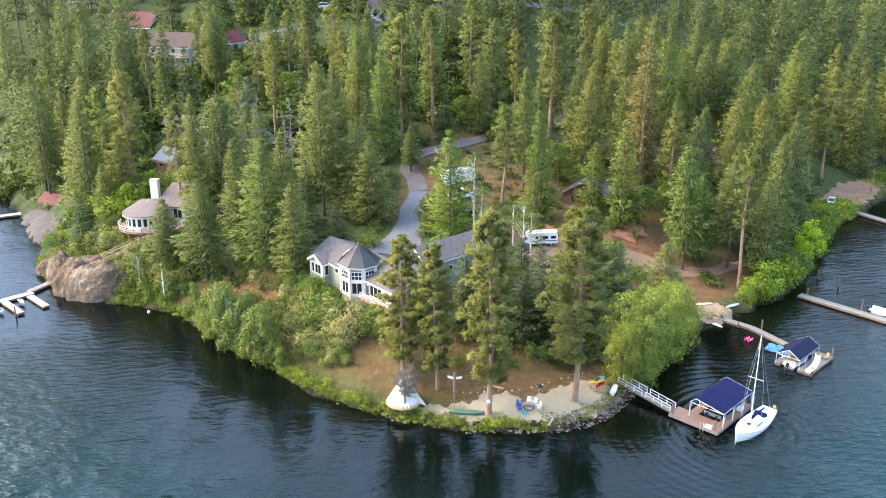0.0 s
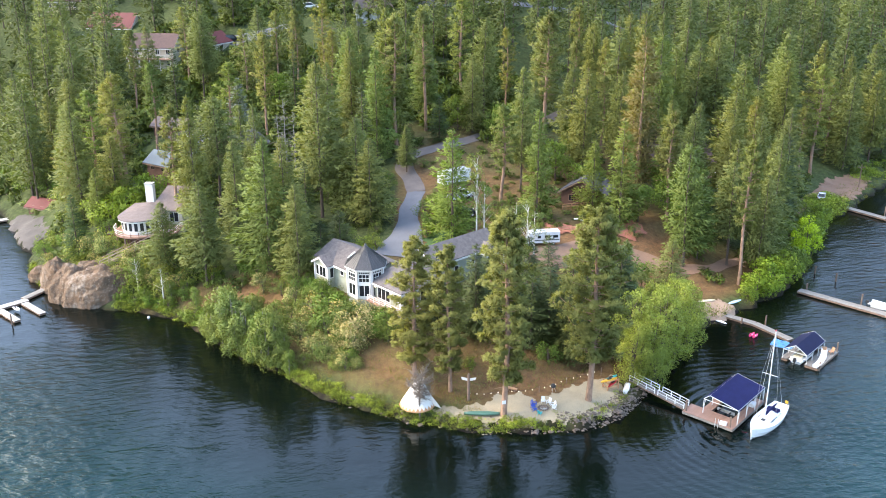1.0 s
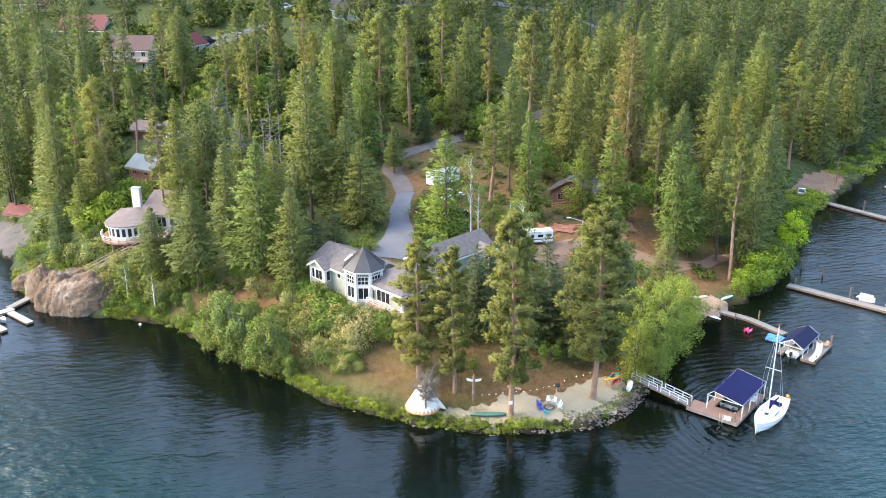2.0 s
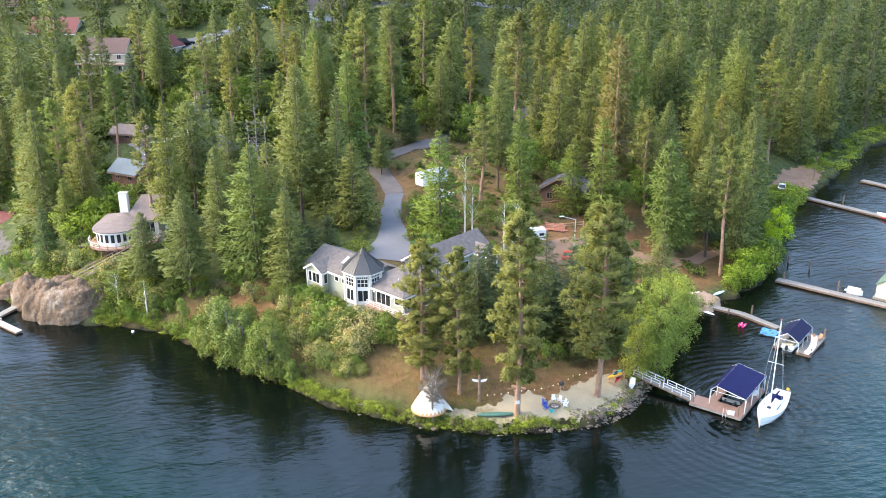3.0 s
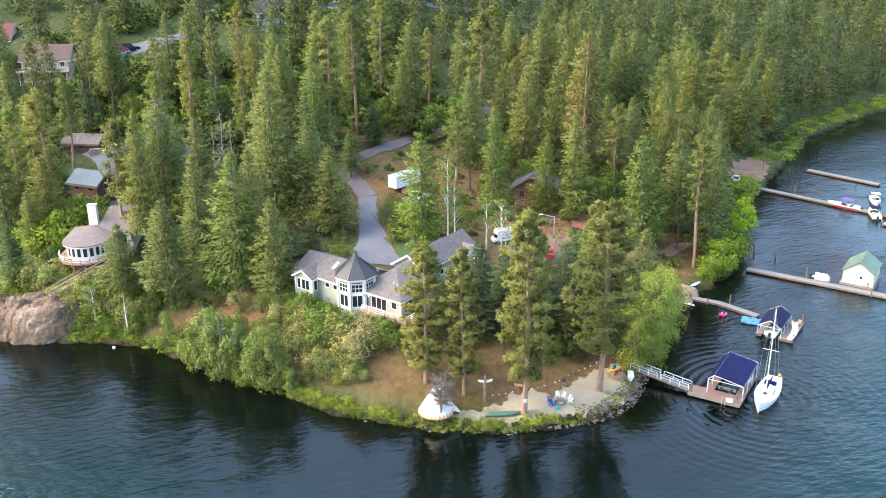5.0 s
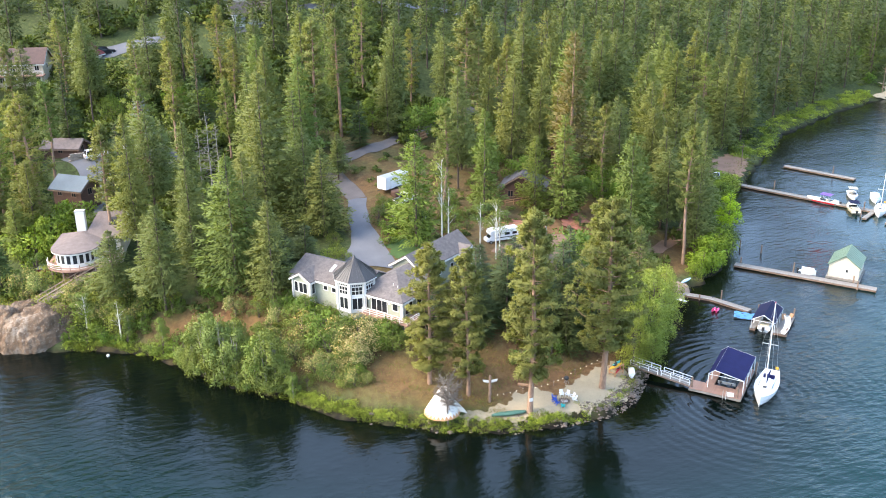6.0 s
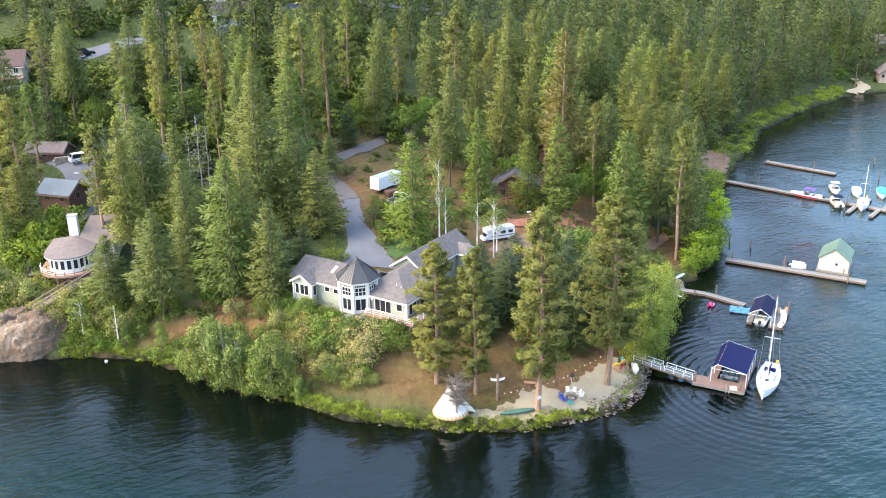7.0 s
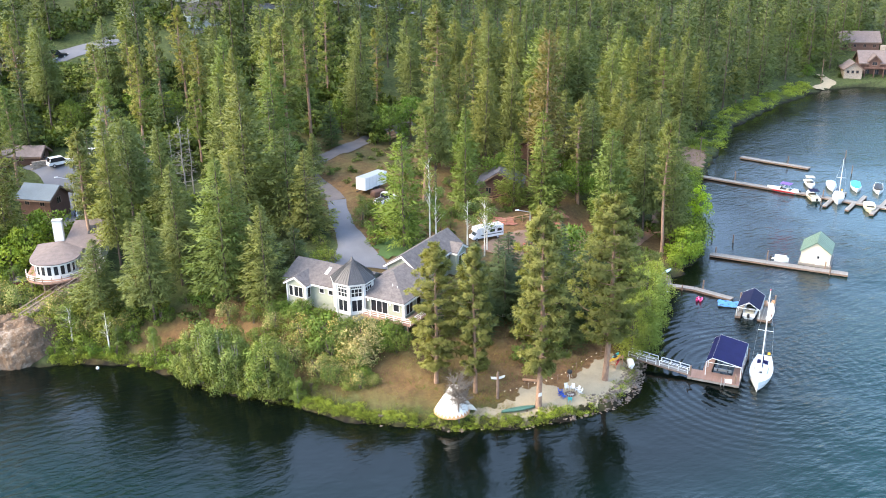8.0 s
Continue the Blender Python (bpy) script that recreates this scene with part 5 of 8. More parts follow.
    if _rnd.random() < 0.17:
        bush(_rnd.choice((BUSH, BUSH, BUSH_BRIGHT)), "bush", x, y, _rnd.uniform(1.4, 3.0), 3.4, "leafy green bush in the wooded garden", group="garden bushes")
        STANDING.append((x, y, 1.0))
for x, y, h, s in ((-63.5, 150.6, 2.8, 0), (-66, 153.6, 3.0, 0), (-58, 148.8, 2.8, 1), (-55.4, 147.4, 3.2, 0), (-52.6, 146.0, 3.4, 1), (-49.6, 147.8, 3.8, 0), (-46.6, 145.2, 3.2, 1), (-45.4, 148.4, 3.6, 0), (-42.6, 144.6, 3.0, 1), (-60.6, 155.2, 2.6, 1), (-64.6, 158.4, 3.0, 1), (-71, 158.5, 2.6, 0), (-73, 162, 2.8, 2), (-72, 166, 3.0, 1), (-75.5, 168, 2.4, 2), (-69, 156, 2.4, 1), (-50.5, 149.2, 5.0, 0), (-47.8, 148.8, 5.2, 1), (-52.5, 148.2, 4.4, 0), (-55.5, 148.8, 3.8, 1), (-58.5, 152.8, 4.6, 0), (-61.5, 154.5, 4.4, 0), (-56.3, 153.8, 3.4, 1), (-45.6, 146.6, 4.6, 0), (-64.0, 156.2, 4.2, 1), (-80, 190, 3.6, 2), (-84, 194.5, 4.4, 2), (-77.5, 186, 3.6, 0), (-88.5, 197.5, 4.6, 2), (-75.5, 181.5, 3.4, 1), (-92, 203, 4.6, 2), (-96, 209, 4.6, 2), (-51.4, 141.9, 1.8, 2), (-48.8, 141.2, 2.0, 2), (-45.4, 139.8, 2.0, 2), (-54, 142.9, 1.6, 2),
                   (198, 281, 4.5, 2), (203, 287, 5, 2), (194, 276, 4, 2), (208, 294, 5, 2), (212, 289, 4.5, 2), (201, 294, 5, 2), (217, 304, 5, 2), (223, 308, 6, 2), (229, 306, 5, 0), (226, 314, 6, 2), (235, 310, 6, 2), (219, 312, 5, 2), (232, 318, 6, 2), (240, 315, 6, 2), (212, 300, 4, 2), (238, 304, 5, 2), (222, 318, 6, 2), (246, 310, 6, 2)):
    bush((BUSH_FLOWER[:1], BUSH_GOLD, BUSH_BRIGHT)[s], ("flowering_bush", "bush", "bush")[s], x, y, h, (3.6, 2.4, 2.4)[s], ("bush with pale blossom on the slope", "yellow-green bush on the slope", "fresh green bush on the slope")[s], group="bushes of the slope")
plant("dead_tree", BARE_BUSH, -4.9, 104.4, 1.3, 1.75, "small leafless grey tree with dense twigs before the tepee", "dead tree", ("trunk",))

# ---- undergrowth and waterside plants
_low = []
SCRUB = [broadleaf(s, 1.5, 1.5, BARK_FIR, LEAF_BRIGHT, 7, 21, 0.44, 0.05, 1, 0.4, 0, 0.05, 0) for s in (301, 302, 303)]
WEED = [broadleaf(s, 1.5, 1.6, BARK_FIR, LEAF_BRIGHT, 8, 22, 0.27, 0.05, 1, 0.4, 0, 0.05, 0) for s in (311, 312, 313)]
for _ in range(1600):
    x, y = _rnd.uniform(-125, 205), _rnd.uniform(138, 300)
    d = inland(x, y)[0]
    if d < 2 or any((x - a) ** 2 + (y - b) ** 2 < (r * 0.8) ** 2 for a, b, r in CLEAR) or (x < 15 and y < 168 and x > -20):
        continue
    if _rnd.random() < (0.7 if d < 9 else 0.42 if y > 180 else 0.3):
        _low.append((_rnd.choice(SCRUB), x, y, _rnd.uniform(0.7, 1.7), _rnd.uniform(0.6, 1.6), _rnd.uniform(0, 6.28)))
for _ in range(1000):
    x, y = _rnd.uniform(-115, 20), _rnd.uniform(200, 275)
    if free(x, y, 1.5) and _rnd.random() < 0.6:
        k = _rnd.uniform(1.5, 2.8)
        _low.append((_rnd.choice(SCRUB), x, y, k, k * _rnd.uniform(0.7, 1.2), _rnd.uniform(0, 6.28)))
for _ in range(420):
    x, y = _rnd.uniform(-22, 30), _rnd.uniform(148, 196)
    if _rnd.random() < 0.7 and not any((x - a) ** 2 + (y - b) ** 2 < r * r for a, b, r in ((-7, 148, 5), (-6.3, 155, 3.2), (-5.8, 162, 3), (-5.2, 165.5, 3.6), (-4.6, 169, 3.6), (-5, 172.5, 3.6), (-5.4, 176, 3.6), (-6.6, 179, 3.6), (-7, 182, 3.8), (-7, 185, 3.6), (-3, 188, 4.2), (5, 193, 4), (9, 197, 3.6), (-6.4, 151.5, 4), (-6, 158.6, 3.4), (-4.6, 188, 3.6), (1, 191, 3.6), (2.7, 170.6, 3.4), (17, 147, 6))):
        k = _rnd.uniform(0.3, 0.8)
        _low.append((_rnd.choice(SCRUB), x, y, k, k * 0.8, _rnd.uniform(0, 6.28)))
for _ in range(130):
    x, y = _rnd.uniform(-66, -40), _rnd.uniform(212, 250)
    if math.hypot(x + 52, y - 254) > 7:
        k = _rnd.uniform(0.8, 2.0)
        _low.append((_rnd.choice(SCRUB), x, y, k, k * _rnd.uniform(0.6, 1.0), _rnd.uniform(0, 6.28)))
for _ in range(420):
    x, y = _rnd.uniform(-74, -14), _rnd.uniform(168, 228)
    if all((x - a) ** 2 + (y - b) ** 2 > (0.75 * r) ** 2 for a, b, r in CLEAR) and not (-63 < x < -47 and 176 < y < 211):
        k = _rnd.uniform(1.0, 2.2)
        _low.append((_rnd.choice(SCRUB), x, y, k, k * _rnd.uniform(0.6, 1.1), _rnd.uniform(0, 6.28)))
joined("undergrowth", _low, (BARK_FIR, LEAF), "fresh green undergrowth below the trees", "undergrowth")
_low = []
for _ in range(5200):
    k = _rnd.randrange(10, 43)
    u = _rnd.random()
    x, y = SHORE[k][0] * (1 - u) + SHORE[k + 1][0] * u, SHORE[k][1] * (1 - u) + SHORE[k + 1][1] * u
    a = math.atan2(SHORE[k + 1][1] - SHORE[k][1], SHORE[k + 1][0] - SHORE[k][0]) + math.pi / 2
    o = abs(_rnd.gauss(0, 0.9)) + 0.1 + (1.5 if k >= 39 else 0) * _rnd.random() * 3
    if 31 <= k <= 34 and _rnd.random() < 0.7 or 11 <= k <= 12 and o < 3 or 26 <= k <= 29 and (o < 0.9 or _rnd.random() < 0.72) or 20 <= k <= 25 and (_rnd.random() < 0.35 or o > 1.6):
        continue
    _low.append((x + math.cos(a) * o, y + math.sin(a) * o))


def tufts(name, places, material, label, high=0.55, blades=9, wide=0.07, spread_r=0.35):
    vs, fs = [], []
    for x, y in places:
        g = ground(x, y)
        k = _rnd.uniform(0.6, 1.5)
        for _ in range(blades):
            a = _rnd.uniform(0, math.tau)
            r = spread_r * k * math.sqrt(_rnd.random())
            kite(vs, fs, Vector((x + math.cos(a) * r, y + math.sin(a) * r, g - 0.03)), Vector((math.cos(a) * 0.6, math.sin(a) * 0.6, _rnd.uniform(0.5, 1.2))), high * k * _rnd.uniform(0.6, 1.2), wide * k, _rnd.uniform(0, 3))
    return tagged(new(name, mesh_of(name, vs, fs, material)), label, "grass", kind="stuff")


tufts("shore_grass", _low[::2], GRASS, "bright green grass along the waterline", 0.42, 16, 0.03, 0.5)
_weeds = []
for x, y in [p for p in _low[1::2] if p[0] < 36][:620]:
    _weeds.append((_rnd.choice(WEED), x, y, _rnd.uniform(0.22, 0.6), _rnd.uniform(0.2, 0.55), _rnd.uniform(0, 6.28)))
for _ in range(330):
    k = _rnd.randrange(38, 44)
    u, o = _rnd.random(), _rnd.uniform(0.8, 7.5)
    x, y = SHORE[k][0] * (1 - u) + SHORE[k + 1][0] * u, SHORE[k][1] * (1 - u) + SHORE[k + 1][1] * u
    a = math.atan2(SHORE[k + 1][1] - SHORE[k][1], SHORE[k + 1][0] - SHORE[k][0]) + math.pi / 2
    x, y = x + math.cos(a) * o, y + math.sin(a) * o
    if (x - 93) ** 2 + (y - 199) ** 2 > 80 and (x - 197) ** 2 + (y - 267) ** 2 > 90:
        _weeds.append((_rnd.choice(WEED), x, y, _rnd.uniform(0.9, 1.6), _rnd.uniform(0.5, 1.0), _rnd.uniform(0, 6.28)))
joined("waterside_plants", _weeds, (BARK_FIR, LEAF_LUSH), "fresh green low plants along the waterline", "plants")
_low = []
for _ in range(5000):
    x, y = _rnd.uniform(-24, 24), _rnd.uniform(102, 130)
    d = inland(x, y)[0]
    if d > 0.6 and not (3 < x < 22 and d < 8):
        _low.append((x, y))
tufts("dry_grass", _low[::4], DRYGRASS, "sparse dry grass on the slope of the point", 0.34, 9, 0.022, 0.5)
tufts("slope_grass", _low[1::2][:1700], GRASS, "green grass tufts on the slope of the point", 0.34, 10, 0.024, 0.5)


# ---------------------------------------------------------------- roads, yards, beaches
strip("drive", [(-8.6, 140.5, 5.6), (-7.4, 144.5, 4.0), (-6.3, 150, 2.5), (-6.3, 156.5, 1.8), (-5.8, 162.5, 1.8), (-4.6, 169, 1.7)], ASPHALT, "grey asphalt drive that widens before the house", 0.12, across=10)
strip("road", [(-4.6, 169, 1.7), (-5.4, 176, 1.8), (-7.4, 181.5, 1.8), (-6.0, 186.8, 1.7), (3.5, 192, 1.6), (9, 198, 1.6), (19, 207, 1.6), (27, 215, 1.6), (34, 222, 1.6)], ASPHALT_OLD, "narrow asphalt road climbing into the wood", 0.15)
strip("road", [(-49.5, 178, 2.6), (-50, 186, 2.8), (-51.5, 194, 3.2), (-53, 201, 3.4), (-58, 207, 2.6)], ASPHALT, "asphalt yard between the houses", 0.12)
strip("road", [(-38, 258, 2.4), (-52, 254, 3.2), (-62, 256, 2.8), (-78, 262, 2.4)], ASPHALT, "asphalt forecourt on the hill", 0.12)
strip("road", [(-20, 262, 1.8), (0, 270, 1.8), (30, 279, 1.8), (60, 288, 1.8)], ASPHALT, "asphalt road along the hill", 0.14)
strip("track", [(14.5, 140.5, 2.6), (20, 144, 3.8), (27, 146.5, 4.2), (34, 148, 2.6), (40, 147, 1.2), (47, 149, 1.0), (56, 156, 1.0), (66, 170, 1.0), (78, 187, 1.5), (90, 197, 3.0), (98, 203, 2.2)], DIRT, "reddish dirt track along the shore", 0.11)
patch("gravel_beach", [(-3.4, 104.3), (2, 102.5), (8.4, 102.1), (14, 102.2), (18.8, 103.4), (21.8, 106.4), (22.6, 110.0), (22.0, 113.2), (19.6, 112.0), (16.6, 110.6), (13.4, 108.4), (10.6, 106.6), (8.6, 108.4), (4.8, 107.9), (3.6, 106.4), (0.5, 105.6), (-2.6, 105.9)], GRAVEL, "pale gravel beach on the point", 0.06, cell=0.16)
patch("small_beach", [(40.5, 133), (43, 131.6), (47.5, 134.6), (47, 137.5), (43.5, 139), (40.6, 137)], BEACHTAN, "small gravel landing beach", 0.08)
strip("far_beach", [(187.5, 264.4, 0.8), (192, 265.6, 1.6), (196.5, 266.8, 2.2), (199.2, 269.6, 2.0), (199.8, 276.5, 1.5)], GRAVEL, "pale boat ramp on the far shore", 0.25, cat="beach")
patch("left_beach", [(-80, 170), (-86, 178), (-91, 187), (-86, 188), (-80, 181), (-76, 173)], BEACHGRIT, "grey gravel beach in the bay", 0.08)
patch("dirt_bank", [(85, 188.5), (92, 191.5), (101, 203), (103.5, 207.5), (99, 210), (90, 203.5), (83.5, 193)], DIRT, "bare reddish dirt slope beside the dock", 0.16)
patch("mulch_bed", [(30, 153), (34, 152.5), (37, 156), (35, 160), (31, 158)], MULCH, "bed of red bark mulch", 0.2)
patch("mulch_bed", [(18, 152), (25, 152), (25, 156), (18, 156)], MULCH, "bed of red bark mulch", 0.2)
patch("lawn", [(-3.4, 142.6), (2.6, 143.2), (3.4, 147.5), (0.6, 151), (-3.4, 150), (-3.9, 146)], LAWN, "small mown lawn by the drive", 0.16)


# ---------------------------------------------------------------- building helpers
def beam(bm, p, q, wide, high):
    """A square timber from p to q; high is measured down from the line."""
    p, q = Vector(p), Vector(q)
    d = (q - p).normalized()
    s = d.cross(Vector((0, 0, 1)))
    s = s.normalized() * (wide / 2) if s.length > 1e-3 else Vector((wide / 2, 0, 0))
    u = s.cross(d).normalized() * high
    if u.z < 0:
        u = -u
    hexa(bm, [p - s - u, p + s - u, q + s - u, q - s - u, p - s, p + s, q + s, q - s])
    bmesh.ops.recalc_face_normals(bm, faces=bm.faces[:])
    return bm


def beamed(p, q, wide, high):
    return beam(bmesh.new(), p, q, wide, high)


def window(parent, p, u, wide, high, nx=1, ny=1, frame_w=0.10, depth=0.10, trim=None, name="window", proud=0.06):
    """A framed window on a wall: p is the lower left corner, u the way along the wall; outward lies to the right of u."""
    p, u = Vector(p), Vector(u).normalized()
    o = u.cross(Vector((0, 0, 1))).normalized()
    trim = trim or TRIM
    bm = bmesh.new()
    f = frame_w
    cw, ch = (wide - f) / nx, (high - f) / ny
    xs, zs = [0, f], [0, f]
    for i in range(1, nx):
        xs += [i * cw + f * 0.15, i * cw + f * 0.85]
    for j in range(1, ny):
        zs += [j * ch + f * 0.15, j * ch + f * 0.85]
    xs, zs = xs + [wide - f, wide], zs + [high - f, high]
    bars = {(i, j) for i in range(len(xs) - 1) for j in range(len(zs) - 1) if i % 2 == 0 or j % 2 == 0}
    vert = {}

    def corner(i, j, k):
        if (i, j, k) not in vert:
            vert[i, j, k] = bm.verts.new(p + u * xs[i] + Vector((0, 0, zs[j])) + o * (proud if k else -depth * 0.3))
        return vert[i, j, k]

    for i, j in bars:
        for k in (0, 1):
            bm.faces.new([corner(i + a, j + b, k) for a, b in ((0, 0), (1, 0), (1, 1), (0, 1))])
        for di, dj, c in ((-1, 0, ((0, 0), (0, 1))), (1, 0, ((1, 0), (1, 1))), (0, -1, ((0, 0), (1, 0))), (0, 1, ((0, 1), (1, 1)))):
            if (i + di, j + dj) not in bars:
                (a, b), (d, e) = c
                bm.faces.new([corner(i + a, j + b, 0), corner(i + d, j + e, 0), corner(i + d, j + e, 1), corner(i + a, j + b, 1)])
    bmesh.ops.recalc_face_normals(bm, faces=bm.faces[:])
    w = part(name, bm, trim, parent)
    for i in range(nx):
        for j in range(ny):
            a0, a1, z0, z1 = i * cw + f * 0.85, (i + 1) * cw + f * 0.15, j * ch + f * 0.85, (j + 1) * ch + f * 0.15
            c = [p + u * a + Vector((0, 0, z)) + o * 0.022 for a, z in ((a0, z0), (a1, z0), (a1, z1), (a0, z1))]
            part("pane", slabbed(c, 0.012, o), GLASS, w, "dark reflecting glass")
    return w


def gable(parent, x0, x1, y0, y1, low, eave, top, along="x", wall=None, roof=None, over=0.45, trim=None, at=None, faces=(True, True), fascia=True):
    """Four walls with two gables and a two-sided roof. at: where the ridge runs, if not in the middle."""
    wall, roof, trim = wall or SIDING, roof or SHINGLE, trim or TRIM
    if along == "x":
        a0, a1, b0, b1 = x0, x1, y0, y1
        P = lambda a, b, z: Vector((a, b, z))
    else:
        a0, a1, b0, b1 = y0, y1, x0, x1
        P = lambda a, b, z: Vector((b, a, z))
    r = (b0 + b1) / 2 if at is None else at
    bm = bmesh.new()
    ends = []
    for a in (a0, a1):
        ends.append([bm.verts.new(P(a, b, z)) for b, z in ((b0, low), (b1, low), (b1, eave), (r, top), (b0, eave))])
    for e in ends:
        bm.faces.new(e)
    for i in range(5):
        j = (i + 1) % 5
        bm.faces.new((ends[0][i], ends[0][j], ends[1][j], ends[1][i]))
    bmesh.ops.recalc_face_normals(bm, faces=bm.faces[:])
    part("wall", bm, wall, parent)
    for b in (b0, b1):
        n = (top - eave) / abs(r - b)
        sgn = 1 if b > r else -1
        e = P(a0 - over, b + sgn * over, eave - over * n), P(a1 + over, b + sgn * over, eave - over * n)
        k = P(a0 - over, r, top), P(a1 + over, r, top)
        lift = Vector((0, 0, 0.20))
        q = [e[0] + lift, e[1] + lift, k[1] + lift, k[0] + lift]
        nrm = (q[1] - q[0]).cross(q[3] - q[0])
        if nrm.z < 0:
            q.reverse()
            nrm = -nrm
        part("roof", slabbed(q, 0.16, nrm), roof, parent)
        if fascia:
            part("fascia", beamed(e[0] + Vector((0, 0, 0.06)), e[1] + Vector((0, 0, 0.06)), 0.10, 0.24), trim, parent)
            for s in (0, 1):
                if faces[s]:
                    part("bargeboard", beamed(e[s] + Vector((0, 0, 0.05)), k[s] + Vector((0, 0, 0.05)), 0.10, 0.26), trim, parent)


def railing(parent, pts, high=0.95, post_m=None, rail_m=None, every=1.4, name="railing", rails=3):
    """Posts and rails along a line: each run is a part that holds its posts and rails."""
    for p, q in zip(pts, pts[1:]):
        p, q = Vector(p), Vector(q)
        n = max(1, round((q - p).length / every))
        run = part(name, beamed(p + Vector((0, 0, high)), q + Vector((0, 0, high)), 0.09, 0.06), rail_m or TRIM, parent)
        for k in range(n + 1):
            c = p.lerp(q, k / n)
            part("post", boxed(c.x, c.y, c.z, 0.09, 0.09, high - 0.06), post_m or TRIM, run)
        for k in range(1, rails):
            z = Vector((0, 0, high * k / rails))
            part("rail", beamed(p + z, q + z, 0.05, 0.05), rail_m or TRIM, run)


# ---------------------------------------------------------------- the house on the point
def main_house():
    h = thing("house", "sage green house with white trim, grey shingle roof and turret", "house", -12.4, 127.0, 8.9, -49.5)
    # long body, garage wing and the bay to the far end
    gable(h, -11.6, 1.5, -0.55, 6.6, -2.5, 2.45, 4.15, "x", at=3.0, faces=(True, False))
    gable(h, -10.6, -7.2, -1.75, 3.0, -2.5, 2.35, 3.35, "y", wall=SIDING, over=0.4, faces=(True, False))
    gable(h, 0.5, 5.7, 8.2, 21.2, -1.0, 3.6, 5.40, "y", at=3.3)
    gable(h, 5.0, 7.0, 17.8, 20.9, -1.0, 3.3, 4.2, "x", over=0.3, faces=(False, True))
    # front block with a hipped roof
    part("wall", boxed(4.8, 3.6, -2.5, 7.6, 8.3, 4.9), SIDING, h)
    e = [Vector(p) for p in ((0.2, -1.05, 2.3), (9.2, -1.05, 2.3), (9.2, 8.4, 2.3), (0.2, 8.4, 2.3))]
    a, b = Vector((3.8, 4.6, 4.3)), Vector((3.8, 8.3, 4.3))
    for q in ((e[0], e[1], a), (e[1], e[2], b, a), (e[3], e[0], a, b)):
        n = (q[1] - q[0]).cross(q[-1] - q[0])
        part("roof", slabbed([v + Vector((0, 0, 0.18)) for v in q], 0.16, n), SHINGLE, h)
    for p, q in ((e[0], e[1]), (e[1], e[2])):
        part("fascia", beamed(p + Vector((0, 0, 0.05)), q + Vector((0, 0, 0.05)), 0.10, 0.24), TRIM, h)
    part("gutter", rodded((0.4, -1.12, 2.22), (9.2, -1.12, 2.22), 0.07), TRIM, h)
    # deck before the front block
    part("deck", boxed(6.6, -1.15, -0.25, 8.2, 1.9, 0.2), DECKWOOD, h, "reddish timber deck")
    part("deck", boxed(9.9, 2.4, -0.25, 1.8, 5.2, 0.2), DECKWOOD, h, "reddish timber deck")
    for x in (3.4, 5.6, 7.8, 10.2):
        part("deck_post", boxed(x, -1.9, -3.0, 0.18, 0.18, 2.75), POSTWOOD, h)
    railing(h, [(2.8, -2.02, -0.05), (10.7, -2.02, -0.05), (10.7, 4.8, -0.05)], 0.9, TRIM, TRIM, 1.3)
    for x in (9.0,):
        part("porch_post", boxed(x, -0.9, -0.05, 0.34, 0.34, 2.3), TRIM, h, "white square porch post")
    window(h, (3.3, -0.56, 0.05), (1, 0, 0), 2.9, 2.05, 3, 1, name="sliding_door")
    window(h, (7.0, -0.56, 0.75), (1, 0, 0), 1.1, 1.25)
    window(h, (8.61, 0.2, 0.05), (0, 1, 0), 1.9, 2.05, 2, 1, name="sliding_door")
    window(h, (8.61, 3.0, 0.05), (0, 1, 0), 1.3, 2.05, 1, 1)
    for x, y in ((2.9, -0.66), (6.6, -0.66)):
        part("wall_lamp", revolve(bmesh.new(), [(0.05, 1.55), (0.11, 1.62), (0.11, 1.85), (0.04, 1.93)], 10, x, y), LAMPGLASS, h, "lit wall lantern")
    # bay at the far end
    window(h, (-10.3, -1.76, 0.15), (1, 0, 0), 0.8, 1.7)
    window(h, (-9.4, -1.76, 0.15), (1, 0, 0), 1.7, 1.7, 2, 1)
    window(h, (-7.19, -1.5, 0.15), (0, 1, 0), 0.8, 1.7)
    part("corner_board", boxed(-7.2, -1.78, -1.0, 0.34, 0.34, 3.3), TRIM, h, "white corner board")
    part("corner_board", boxed(-10.6, -1.78, -1.0, 0.22, 0.22, 3.3), TRIM, h, "white corner board")
    window(h, (-5.7, -0.56, 0.95), (1, 0, 0), 0.95, 0.85)
    window(h, (-4.1, -0.56, 0.95), (1, 0, 0), 0.95, 0.85)
    for x in (-11.0, -2.9):
        part("downpipe", rodded((x, -0.66, -1.5), (x, -0.66, 2.2), 0.05), TRIM, h)
    # garage wing: door with a balcony
    window(h, (7.01, 18.2, 0.3), (0, 1, 0), 2.2, 2.3, 2, 1, name="sliding_door")
    window(h, (5.71, 15.8, 1.2), (0, 1, 0), 1.0, 1.0)
    window(h, (5.71, 12.4, 1.2), (0, 1, 0), 1.0, 1.0)
    part("balcony", boxed(7.7, 19.3, 0.0, 1.4, 3.0, 0.18), TRIM, h, "white timber balcony")
    for y in (18.0, 20.7):
        part("balcony_post", boxed(8.2, y, -2.5, 0.16, 0.16, 5.4), TRIM, h)
    railing(h, [(7.1, 17.9, 0.18), (8.3, 17.9, 0.18), (8.3, 20.7, 0.18), (7.1, 20.7, 0.18)], 0.85, TRIM, TRIM, 1.2)
